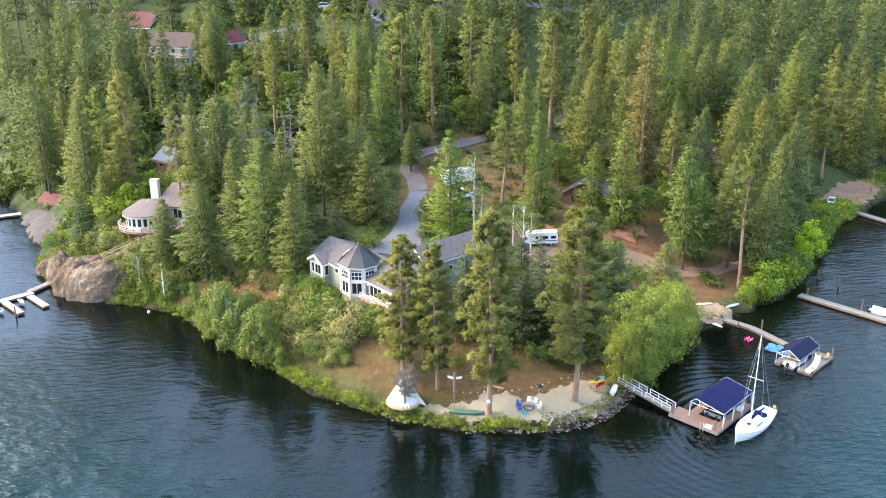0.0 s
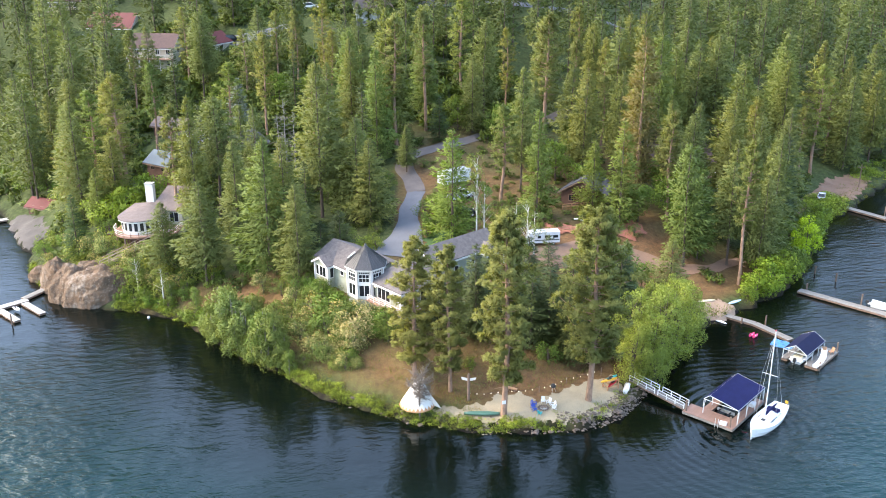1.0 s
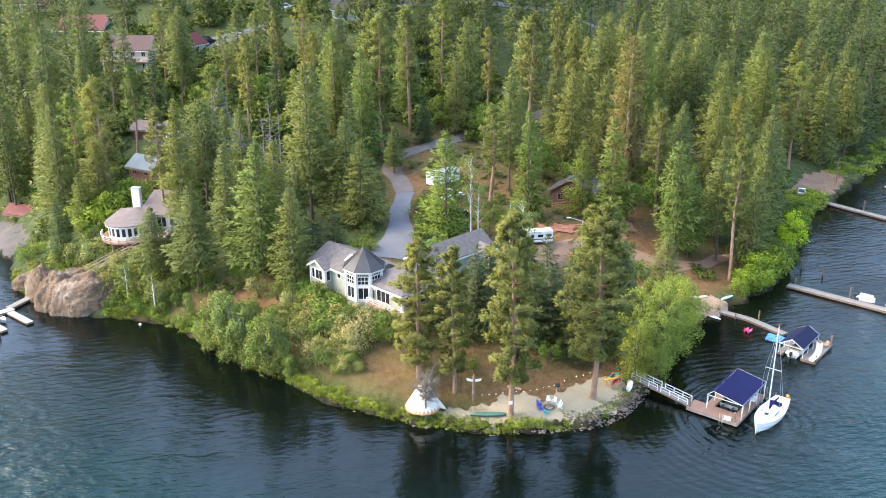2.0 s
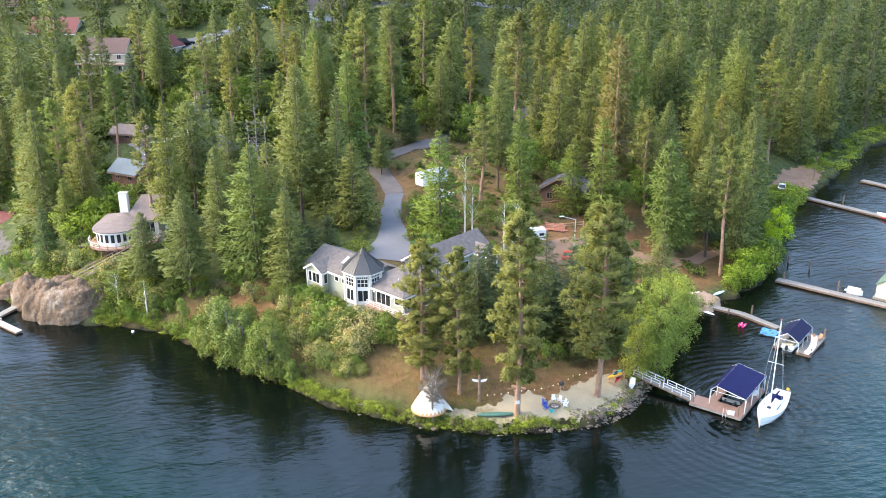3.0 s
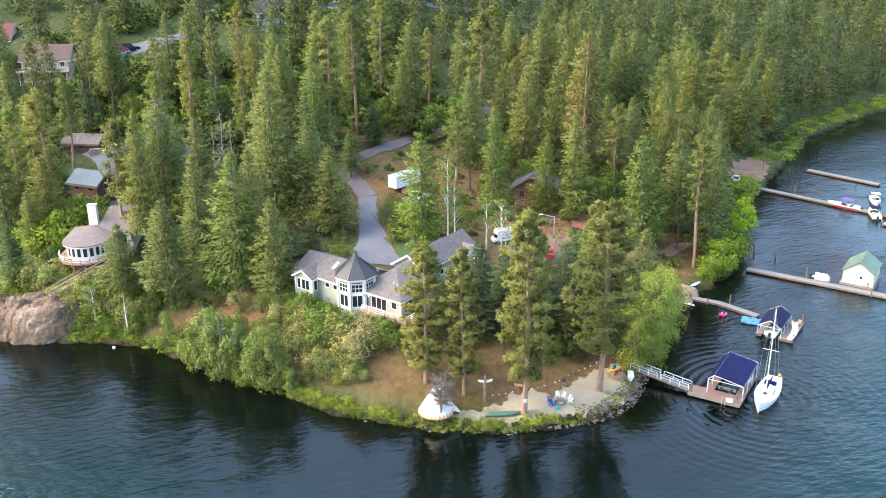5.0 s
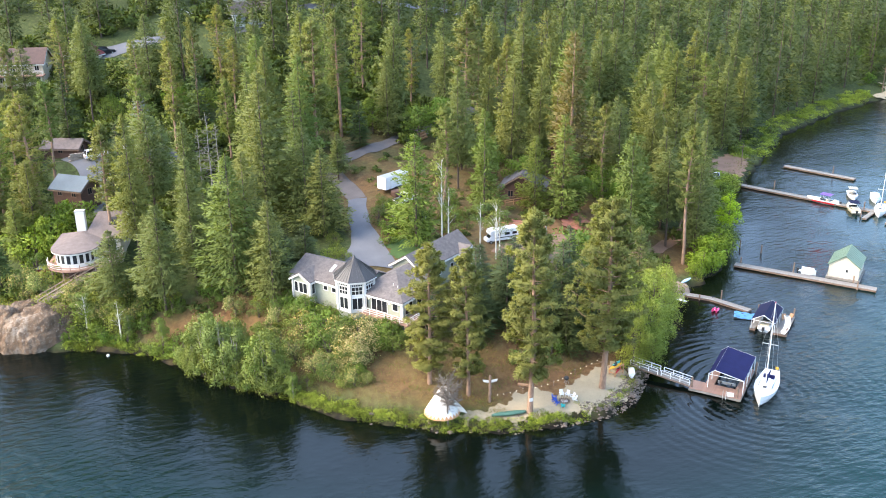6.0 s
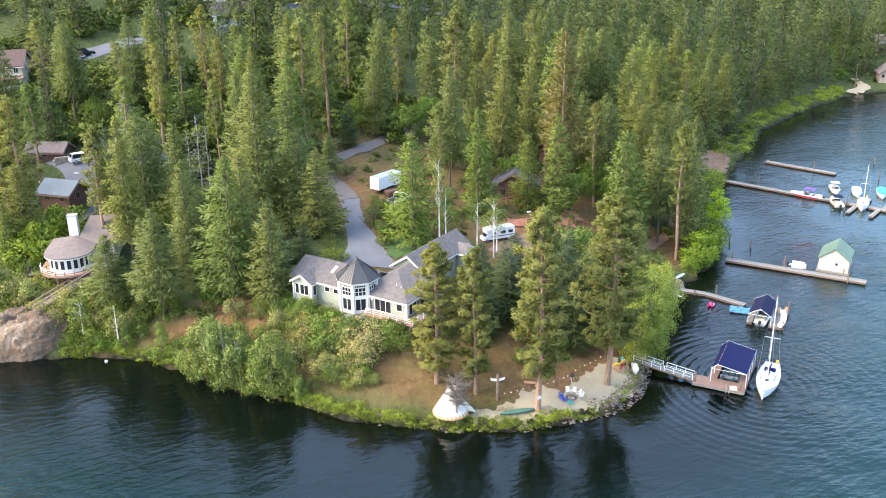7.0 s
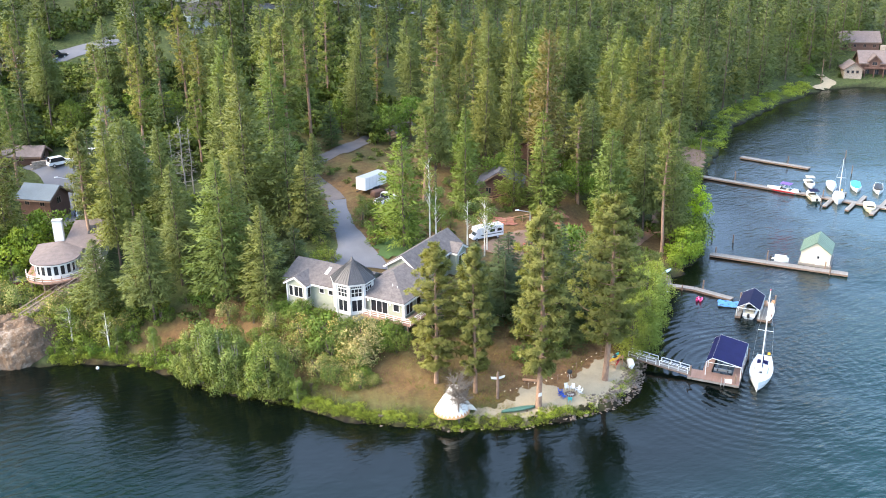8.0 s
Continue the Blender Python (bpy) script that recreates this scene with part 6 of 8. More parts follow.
    # roof fittings
    s = part("skylight", slabbed([(-5.7, 0.9, 3.42), (-5.2, 0.9, 3.42), (-5.2, 2.2, 4.04), (-5.7, 2.2, 4.04)], 0.12, (0, -0.43, 0.9)), TRIM, h, "white framed skylight")
    part("pane", slabbed([(-5.6, 1.05, 3.50), (-5.3, 1.05, 3.50), (-5.3, 2.05, 3.98), (-5.6, 2.05, 3.98)], 0.015, (0, -0.43, 0.9)), PALEBLUE, s, "milky skylight pane")
    for x, y, z in ((-2.7, 0.1, 3.1), (5.6, 1.7, 3.3), (6.5, 1.5, 3.2), (4.2, 18.0, 4.4)):
        part("vent_pipe", rodded((x, y, z), (x, y, z + 0.45), 0.06), TRIM, h)
    # the turret: eight sides, two rows of glazing, a tent roof with seams
    R = 2.75
    ring = lambda r, z: [Vector((r * math.cos(radians(22.5 + 45 * k)), r * math.sin(radians(22.5 + 45 * k)), z)) for k in range(8)]
    t = part("turret", loft(bmesh.new(), [ring(R, -3.0), ring(R, 4.35)]), SIDING, h, "eight-sided sage green turret wall")
    for z0, z1, k in ((-0.35, 0.05, 1.02), (1.95, 2.30, 1.025), (3.95, 4.35, 1.03)):
        part("band", loft(bmesh.new(), [ring(R * k, z0), ring(R * k, z1)]), TRIM, t, "white trim band round the turret")
    for k in range(8):
        c = ring(R * 1.01, 0)[k]
        part("corner_post", boxed(c.x, c.y, -0.3, 0.34, 0.34, 4.6, 22.5 + 45 * k), TRIM, t)
    for k in (4, 5, 6, 7):
        p, q = ring(R * 1.012, 0)[k], ring(R * 1.012, 0)[(k + 1) % 8]
        u = (q - p).normalized()
        l = (q - p).length
        window(h, p + u * 0.24 + Vector((0, 0, 0.05)), u, l - 0.48, 1.9, 2, 1, 0.12)
        window(h, p + u * 0.24 + Vector((0, 0, 2.3)), u, l - 0.48, 1.3, 3, 2, 0.10)
        window(h, p + u * 0.24 + Vector((0, 0, 3.56)), u, l - 0.48, 0.42, 5, 1, 0.09)
    e, apex = ring(3.25, 4.3), Vector((0, 0, 7.15))
    part("soffit", loft(bmesh.new(), [ring(3.25, 4.18), ring(3.25, 4.33)]), TRIM, t)
    for k in range(8):
        p, q = e[k] + Vector((0, 0, 0.06)), e[(k + 1) % 8] + Vector((0, 0, 0.06))
        f = part("roof", slabbed([p, q, apex], 0.08, (q - p).cross(apex - p)), ROOF_SEAM, h, "dark standing seam turret roof")
        for u in (0.0, 0.2, 0.4, 0.6, 0.8):
            part("seam", beamed(p.lerp(q, u) + Vector((0, 0, 0.07)), p.lerp(q, u).lerp(apex, 1 - abs(u - 0.5) * 0.5 if u else 0.99) + Vector((0, 0, 0.07)), 0.05, 0.07), ROOF_SEAM, f)
    part("finial", revolve(bmesh.new(), [(0.28, 7.0), (0.16, 7.25), (0.04, 7.5)], 10), ROOF_SEAM, h)


main_house()


def bow_house():
    h = thing("house", "cream house with brown roof, white chimney and rounded sun room", "house", -51.6, 156.4, 9.6, -8)
    part("wall", boxed(2.65, 6.0, -5.5, 5.3, 9.2, 8.2), SIDING_CREAM, h)
    bm = slabbed([(5.3, 1.4, 2.7), (5.3, 10.6, 2.7), (5.3, 6.2, 5.4)], 0.3, (1, 0, 0))
    part("wall", bm, SIDING_CREAM, h, "cream gable")
    c = [Vector(p) for p in ((-0.5, 0.9, 2.55), (5.75, 0.9, 2.55), (5.75, 6.2, 5.6), (1.3, 6.2, 5.6), (-0.5, 11.1, 2.55), (5.75, 11.1, 2.55))]
    for q in ((c[0], c[1], c[2], c[3]), (c[4], c[0], c[3]), (c[5], c[4], c[3], c[2])):
        part("roof", slabbed(q, 0.16, (q[1] - q[0]).cross(q[-1] - q[0])), SHINGLE_TAN, h)
    for p, q in ((c[1], c[2]), (c[2], c[5])):
        part("bargeboard", beamed(p - Vector((0, 0, 0.16)), q - Vector((0, 0, 0.16)), 0.10, 0.26), TRIM, h)

    def arc(r, z, back=True, n=11):
        line = [Vector((-0.9 + r * math.cos(radians(180 + 180 * k / (n - 1))), -2.0 + r * math.sin(radians(180 + 180 * k / (n - 1))), z)) for k in range(n)]
        return [Vector((-0.9 - r, 4.6, z))] + line + [Vector((-0.9 + r, 4.6, z))] if back else line

    part("wall", loft(bmesh.new(), [arc(3.1, -0.3), arc(3.1, 2.45)]), TRIM, h, "white rounded wall of the sun room")
    e, apex = arc(3.7, 2.4), Vector((-0.6, 2.4, 3.55))
    for p, q in zip(e, e[1:] + e[:1]):
        part("roof", slabbed([p + Vector((0, 0, 0.15)), q + Vector((0, 0, 0.15)), apex], 0.14, (0, 0, 1)), SHINGLE_TAN, h)
    part("fascia", loft(bmesh.new(), [arc(3.66, 2.2), arc(3.66, 2.45)]), TRIM, h)
    w = arc(3.12, 0, False)
    for k in range(10):
        u = w[k + 1] - w[k]
        window(h, w[k] + u.normalized() * 0.12 + Vector((0, 0, 0.5)), u, u.length - 0.20, 1.6, 1, 1, 0.09)
    window(h, (-4.01, 2.6, 0.6), (0, -1, 0), 1.6, 1.35, 2, 1)
    window(h, (2.21, -1.2, 0.4), (0, 1, 0), 1.3, 1.6, 2, 1)
    part("wall", loft(bmesh.new(), [arc(2.9, -6.0), arc(2.9, -0.3)]), SIDING_BROWN, h, "dark base wall under the sun room")
    d = arc(4.5, 0, False)
    part("deck", loft(bmesh.new(), [arc(4.5, -0.28), arc(4.5, -0.05)]), DECKWOOD, h, "rounded reddish timber deck")
    railing(h, [v + Vector((0, 0, -0.05)) for v in d], 0.95, DECKWOOD, TRIM, 1.5)
    for k in range(0, 11, 2):
        part("deck_post", boxed(-0.9 + (d[k].x + 0.9) * 0.94, -2 + (d[k].y + 2) * 0.94, -6.0, 0.2, 0.2, 5.7), POSTWOOD, h)
    # side deck with its own rail, where the stair begins
    part("deck", boxed(4.2, -1.6, -0.30, 3.2, 5.0, 0.22), DECKWOOD, h, "reddish timber side deck")
    railing(h, [(2.9, -4.05, -0.08), (5.75, -4.05, -0.08), (5.75, 0.8, -0.08)], 0.95, DECKWOOD, TRIM, 1.4)
    for x in (3.2, 5.6):
        part("deck_post", boxed(x, -3.9, -6.0, 0.2, 0.2, 5.7), POSTWOOD, h)
    c = part("chimney", boxed(-0.9, 3.4, 0.8, 1.45, 1.0, 5.9, 0, 0.03), TRIM, h, "tall white painted chimney")
    part("chimney_cap", boxed(-0.9, 3.4, 6.7, 1.6, 1.15, 0.12), CONCRETE, c)
    part("skylight", slabbed([(3.4, 3.4, 4.12), (4.5, 3.4, 4.12), (4.5, 4.9, 4.96), (3.4, 4.9, 4.96)], 0.1, (0, -0.5, 0.87)), BLACK, h, "dark skylight")
    window(h, (5.31, 4.4, 0.5), (0, 1, 0), 1.4, 1.4, 2, 1)
    window(h, (5.31, 5.5, 3.0), (0, 1, 0), 1.4, 1.2, 2, 1)
    window(h, (3.0, 1.39, 0.3), (1, 0, 0), 1.7, 1.9, 2, 1, name="sliding_door")
    # the stair from the deck to the rock
    a, b = Vector((3.7, -4.2, -0.1)), Vector((-6.0, -8.3, -4.5))
    s = Vector((-(b - a).y, (b - a).x, 0)).normalized() * 0.8
    st = part("stair", beamed(a + s, b + s, 0.12, 0.34), STAIRWOOD, h, "long pale timber stair with handrails")
    part("stringer", beamed(a - s, b - s, 0.12, 0.34), STAIRWOOD, st)
    ang = math.degrees(math.atan2((b - a).y, (b - a).x))
    for k in range(26):
        p = a.lerp(b, (k + 0.5) / 26)
        part("tread", boxed(p.x, p.y, p.z - 0.06, 0.38, 1.54, 0.06, ang), STAIRWOOD, st)
    for q in (s, -s):
        for k in range(8):
            p = a.lerp(b, k / 7) + q
            part("post", boxed(p.x, p.y, p.z - 0.2, 0.11, 0.11, 1.15), STAIRWOOD, st)
        part("handrail", beamed(a + q + Vector((0, 0, 1.0)), b + q + Vector((0, 0, 1.0)), 0.14, 0.10), STAIRWOOD, st)
        part("handrail", beamed(a + q + Vector((0, 0, 0.5)), b + q + Vector((0, 0, 0.5)), 0.08, 0.10), STAIRWOOD, st)
    part("landing", boxed(-7.0, -8.7, -4.75, 2.4, 2.2, 0.2, ang), STAIRWOOD, st)
    for f in (0.35, 0.7):
        p = a.lerp(b, f)
        part("stair_post", boxed(p.x, p.y, -8, 0.2, 0.2, 7.6 + p.z), POSTWOOD, st)


bow_house()
_f = thing("hot_tub", "dark red timber hot tub with grey cover beside the deck", "hot tub", -58.2, 157.6, ground(-58.2, 157.6) - 0.1, -8)
part("tub", boxed(0, 0, 0, 2.3, 2.3, 1.1, 0, 0.05), ROOF_RED, _f)
part("cover", boxed(0, 0, 1.11, 2.4, 2.4, 0.14, 0, 0.05), ASPHALT, _f, "grey padded cover")


def plain_house(name, label, x, y, z, rz, sx, sy, wall, roof, eave=2.8, top=5.4, along="x", deck=False, storeys=1, low=-3.0, wins=4, trim=None, chimney=False):
    trim = trim or (POSTWOOD if wall is SIDING_BROWN else TRIM)
    h = thing(name, label, "house", x, y, z, rz)
    gable(h, -sx / 2, sx / 2, -sy / 2, sy / 2, low, eave, top, along, wall, roof, 0.6, trim)
    for s in range(storeys):
        for k in range(wins):
            a = -sx / 2 + sx * (k + 0.5) / wins
            window(h, (a - 0.55, -sy / 2 - 0.01, 0.7 - s * 2.8), (1, 0, 0), 1.1, 1.3, 2, 1, trim=trim)
    window(h, (-sx / 2 - 0.01, sy * 0.15, 0.7), (0, -1, 0), 1.2, 1.3, 2, 1, trim=trim)
    window(h, (sx / 2 + 0.01, -sy * 0.15, 0.7), (0, 1, 0), 1.2, 1.3, 2, 1, trim=trim)
    if deck:
        part("deck", boxed(0, -sy / 2 - 1.3, -0.3, sx + 1.0, 2.6, 0.2), DECKWOOD, h)
        railing(h, [(-sx / 2 - 0.5, -sy / 2 - 2.55, -0.1), (sx / 2 + 0.5, -sy / 2 - 2.55, -0.1)], 0.95, TRIM, TRIM, 1.8)
        for k in range(5):
            part("deck_post", boxed(-sx / 2 + sx * k / 4, -sy / 2 - 2.4, -3.4, 0.2, 0.2, 3.1), TRIM, h)
    if chimney:
        part("chimney", boxed(sx * 0.2, 0.6, 2.0, 0.9, 0.9, top - 0.6), STONE_WALL, h)
    return h


plain_house("house", "cream house with red metal roof and white deck on the hill", -90.4, 277, 27.4, -12, 13, 8, SIDING_CREAM, ROOF_RED, 2.8, 6.2, "x", True, 2)
plain_house("house", "cream house with brown roof half hidden by trees", -71, 247, 26.0, -8, 11, 8, SIDING_CREAM, SHINGLE_BROWN, 2.6, 5.4, "x", True, 2)
plain_house("house", "cream cottage with red roof beside the forecourt", -57.5, 251.5, 26.5, -30, 6, 6, SIDING_CREAM, ROOF_RED, 2.4, 4.6, "y")
plain_house("shed", "small red-brown shed with shingle roof", -59.3, 208.5, ground(-59.3, 208.5), -20, 7.4, 4.6, SIDING_BROWN, SHINGLE_TAN, 1.9, 3.2, "x", wins=1)
plain_house("house", "grey-roofed house among the firs", -41.0, 191.5, 13.0, -30, 8, 7, SIDING_BROWN, SHINGLE_DARK, 2.7, 5.0, "y", storeys=2)
plain_house("house", "house with blue-grey roof behind the hedge", -55.4, 186.0, 11.4, -35, 6.4, 5.4, SIDING_BROWN, ROOF_BLUE, 2.2, 3.9, "x", wins=2)
plain_house("shed", "dark shed with grey shingle roof under the firs", 27.9, 167.6, ground(27.9, 167.6), -30, 8, 6.5, SIDING_BROWN, SHINGLE_DARK, 2.6, 5.2, "y", wins=2)
plain_house("house", "brown house with dark roof deep in the wood", 50, 188, ground(50, 188) + 1.0, 18, 13, 9, SIDING_BROWN, SHINGLE_BROWN, 2.9, 6.0, "x", True)
plain_house("house", "white house at the top of the hill", -19, 285, ground(-19, 285), -10, 9, 7, TRIM, SHINGLE_DARK, 2.8, 5.2, "x")
plain_house("house", "pale house between the trees on the hill", -16, 268, ground(-16, 268), 12, 10, 7, CARWHITE, SHINGLE_TAN, 2.8, 5.2, "x")
plain_house("house", "tan house above the red-roofed one", -112, 300, ground(-112, 300), 0, 11, 8, SIDING_TAN, SHINGLE_BROWN, 2.8, 5.4, "x")
plain_house("boathouse", "dark red boathouse by the bay beach", -82.6, 188.5, 2.0, -25, 5.4, 4.0, SIDING_BROWN, ROOF_RED, 1.8, 3.0, "x", wins=2)


def lodge():
    """The stone and log house on the far shore."""
    h = thing("house", "large log and stone lodge with brown roofs on the shore", "house", 228.0, 270.0, 2.8, -30)
    gable(h, -13, 8, -4.5, 4.5, -2.5, 4.2, 7.6, "x", SIDING_BROWN, SHINGLE_TAN, 0.8, POSTWOOD)
    for x in (-8.5, -1.0, 5.0):
        gable(h, x - 1.8, x + 1.8, -5.4, 0.5, 2.0, 5.0, 6.8, "y", SIDING_BROWN, SHINGLE_TAN, 0.5, POSTWOOD, faces=(True, False))
        window(h, (x - 0.9, -5.41, 3.1), (1, 0, 0), 1.8, 1.3, 2, 1, trim=POSTWOOD)
    gable(h, -19.5, -13.5, -10, -3, -2.5, 2.6, 4.8, "y", STONE_WALL, SHINGLE_TAN, 0.6, POSTWOOD)
    for x in (-18.8, -17.2, -15.6):
        window(h, (x, -10.01, 0.9), (1, 0, 0), 1.0, 1.1, trim=POSTWOOD)
    part("balcony", boxed(-2.5, -6.2, 2.2, 19, 2.4, 0.25), SIDING_BROWN, h)
    railing(h, [(-12, -7.3, 2.45), (7, -7.3, 2.45)], 0.9, SIDING_BROWN, SIDING_BROWN, 1.9)
    for k in range(7):
        part("porch_post", boxed(-12 + 19 * k / 6, -7.2, -2.5, 0.35, 0.35, 4.7), SIDING_BROWN, h)
    for k in range(6):
        window(h, (-11.5 + 3.2 * k, -4.51, -0.4), (1, 0, 0), 1.8, 2.0, 2, 1, trim=POSTWOOD)
    part("chimney", boxed(-5, 0.5, 5.5, 1.6, 1.3, 4.0), STONE_WALL, h, "stone chimney")
    part("chimney", boxed(6.5, 0.5, 5.5, 1.6, 1.3, 4.0), TRIM, h, "pale chimney")
    plain_house("house", "brown-roofed house above the lodge", 228, 290, ground(228, 290), -28, 14, 8, SIDING_BROWN, SHINGLE_TAN, 3, 6.2, "x", trim=POSTWOOD)


lodge()


# ---------------------------------------------------------------- docks
def planked(parent, x0, x1, y0, y1, z, along, material, width=0.30, thick=0.06):
    """Deck boards as parts; along is the way that the boards run."""
    if along == "x":
        n = max(1, round((y1 - y0) / width))
        me = mesh_of("plank", *box_data(x1 - x0, (y1 - y0) / n - 0.02, thick), material)
        spots = [((x0 + x1) / 2, y0 + (y1 - y0) * (k + 0.5) / n) for k in range(n)]
    else:
        n = max(1, round((x1 - x0) / width))
        me = mesh_of("plank", *box_data((x1 - x0) / n - 0.02, y1 - y0, thick), material)
        spots = [(x0 + (x1 - x0) * (k + 0.5) / n, (y0 + y1) / 2) for k in range(n)]
    for x, y in spots:
        ob = child("plank", me, parent)
        ob.location = (x, y, z - thick + random.uniform(-0.006, 0.006))


def box_data(sx, sy, sz):
    bm = boxed(0, 0, 0, sx, sy, sz)
    bm.verts.index_update()
    v, f = [tuple(p.co) for p in bm.verts], [tuple(q.index for q in g.verts) for g in bm.faces]
    bm.free()
    return v, f


def pile(parent, x, y, top, r=0.13, low=-3.0, material=None):
    bm = rodded((x, y, low), (x + 0.03, y - 0.02, top), r, r * 0.92, 10)
    return part("post", bm, material or POSTWOOD, parent)


def deck_part(parent, x0, x1, y0, y1, top, along="x", material=None, name="deck"):
    d = part(name, boxed((x0 + x1) / 2, (y0 + y1) / 2, top - 0.42, x1 - x0 - 0.06, y1 - y0 - 0.06, 0.34), POSTWOOD, parent)
    planked(d, x0, x1, y0, y1, top, along, material or DECKWOOD)
    return d


def canopy(parent, x0, x1, y0, y1, floor, eave, top, fabric, legs=4, braces=True, ridge=0.5):
    """A fabric roof on a white tube frame, its ridge along y."""
    xm = x0 + (x1 - x0) * ridge
    for a, b in (((x0, eave), (xm, top)), ((xm, top), (x1, eave))):
        q = [Vector((a[0], y0, a[1])), Vector((b[0], y0, b[1])), Vector((b[0], y1, b[1])), Vector((a[0], y1, a[1]))]
        part("canopy", slabbed([v + Vector((0, 0, 0.06)) for v in q], 0.03, (q[1] - q[0]).cross(q[3] - q[0])), fabric, parent, "navy blue fabric canopy")
    for x in (x0 + 0.01, x1 - 0.01):
        s = 1 if x > xm else -1
        part("canopy", slabbed([(x + s * 0.03, y0, eave + 0.05), (x + s * 0.03, y1, eave + 0.05), (x + s * 0.03, y1, eave - 0.22), (x + s * 0.03, y0, eave - 0.22)], 0.02, (s, 0, 0)), fabric, parent)
        part("eave_tube", rodded((x, y0, eave), (x, y1, eave), 0.05), STEEL_WHITE, parent)
        for k in range(legs):
            y = y0 + 0.1 + (y1 - y0 - 0.2) * k / (legs - 1)
            part("leg", rodded((x, y, floor), (x, y, eave), 0.05), STEEL_WHITE, parent)
            if braces:
                part("brace", rodded((x, y, floor + 0.1), (x, y + (0.5 if k < legs / 2 else -0.5), eave), 0.03, n=6), STEEL_WHITE, parent)
    for k in range(legs):
        y = y0 + (y1 - y0) * k / (legs - 1)
        for a, b in (((x0, eave), (xm, top)), ((xm, top), (x1, eave))):
            part("rafter", rodded((a[0], y, a[1] - (0.04 if 0 < k < legs - 1 else -0.03)), (b[0], y, b[1] - (0.04 if 0 < k < legs - 1 else -0.03)), 0.04, n=6), STEEL_WHITE, parent)
        if k in (0, legs - 1):
            part("tie", rodded((x0, y, eave), (x1, y, eave), 0.04, n=6), STEEL_WHITE, parent)
    part("ridge_tube", rodded((xm, y0, top), (xm, y1, top), 0.05), STEEL_WHITE, parent)


def canopy_dock():
    d = thing("boat_dock", "reddish timber boat dock with navy canopy and white frame", "dock", 29.3, 104.7, 0.0, -43.8)
    deck_part(d, 0, 6.9, 0, 2.5, 0.55, "x")
    deck_part(d, 5.75, 6.9, 2.52, 9.5, 0.55, "x")
    deck_part(d, 1.7, 2.85, 2.52, 9.3, 0.55, "x")
    part("skirt", boxed(3.45, -0.03, 0.18, 6.9, 0.06, 0.3), GREYWOOD, d, "weathered fender board")
    part("skirt", boxed(6.93, 4.75, 0.18, 0.06, 9.5, 0.3), GREYWOOD, d, "weathered fender board")
    canopy(d, 2.2, 6.9, 1.2, 9.2, 0.55, 2.65, 3.35, NAVY, ridge=0.17)
    for x, y, t in ((0.3, 0.35, 2.1), (6.4, 0.3, 2.0), (7.1, 9.3, 1.9)):
        pile(d, x, y, t)
    lift = part("boat_lift", beamed((3.1, 3.6, 0.75), (5.5, 3.6, 0.75), 0.15, 0.2), ALU, d, "aluminium boat lift")
    for y in (3.6, 7.2):
        part("bunk", beamed((3.1, y, 0.55), (5.5, y, 0.55), 0.15, 0.2), ALU, lift)
    for x in (3.6, 5.0):
        part("bunk", beamed((x, 2.8, 0.7), (x, 8.4, 0.7), 0.15, 0.15), BLACK, lift)
    part("ladder", beamed((4.6, -0.1, 1.3), (4.6, -0.12, -0.4), 0.06, 0.06), ALU, d)
    part("ladder", beamed((5.0, -0.1, 1.3), (5.0, -0.12, -0.4), 0.06, 0.06), ALU, d)
    part("dock_box", boxed(5.5, 0.3, 0.55, 0.9, 0.5, 0.4, 12, 0.04), GELCOAT, d, "white dock box")
    part("dock_box", boxed(6.3, 7.2, 0.55, 0.6, 0.9, 0.5, 0, 0.04), GELCOAT, d, "white dock box")
    g = thing("gangway", "timber gangway with white railings to the dock", "gangway", 24.3, 111.9, 0.0, -48.6)
    run = part("frame", beamed((0, 0, 1.35), (8.6, 0, 0.62), 1.15, 0.22), POSTWOOD, g)
    me = mesh_of("plank", *box_data(0.26, 1.2, 0.05), GREYWOOD)
    for k in range(30):
        ob = child("plank", me, run)
        f = (k + 0.5) / 30
        ob.location = (8.6 * f, 0, 1.36 - 0.73 * f)
    for y in (-0.57, 0.57):
        for a, b in ((0.0, 0.47), (0.53, 1.0)):
            railing(g, [(8.6 * a, y, 1.37 - 0.73 * a), (8.6 * b, y, 1.37 - 0.73 * b)], 0.85, STEEL_WHITE, STEEL_WHITE, 1.4, rails=2)


canopy_dock()


def swim_dock():
    d = thing("boat_dock", "grey timber swim dock with navy canopy over a motor boat", "dock", 48.0, 119.4, 0.0, -45)
    deck_part(d, 0, 0.9, 0, 7.2, 0.45, "x", GREYWOOD)
    deck_part(d, 3.4, 5.5, 0, 7.6, 0.45, "x", GREYWOOD)
    deck_part(d, 0.92, 3.38, 6.4, 7.5, 0.45, "x", GREYWOOD)
    canopy(d, 0.25, 3.75, -0.2, 6.3, 0.45, 1.95, 3.0, NAVY_GREY, 4, False)
    for x, y, t in ((5.3, 7.3, 1.9), (5.5, 0.3, 1.5), (-0.1, 7.0, 1.6)):
        pile(d, x, y, t)
    s = part("slide", bmesh_slide(), GELCOAT, d, "curved white water slide")
    part("slide_ladder", rodded((4.7, 4.0, 0.45), (4.7, 3.1, 2.0), 0.04), STEEL_WHITE, s)
    part("slide_ladder", rodded((5.1, 4.0, 0.45), (5.1, 3.1, 2.0), 0.04), STEEL_WHITE, s)
    for x, y, r in ((4.2, 5.2, 20), (4.9, 5.9, -30)):
        deck_chair(x, y, 0.45, r, d)


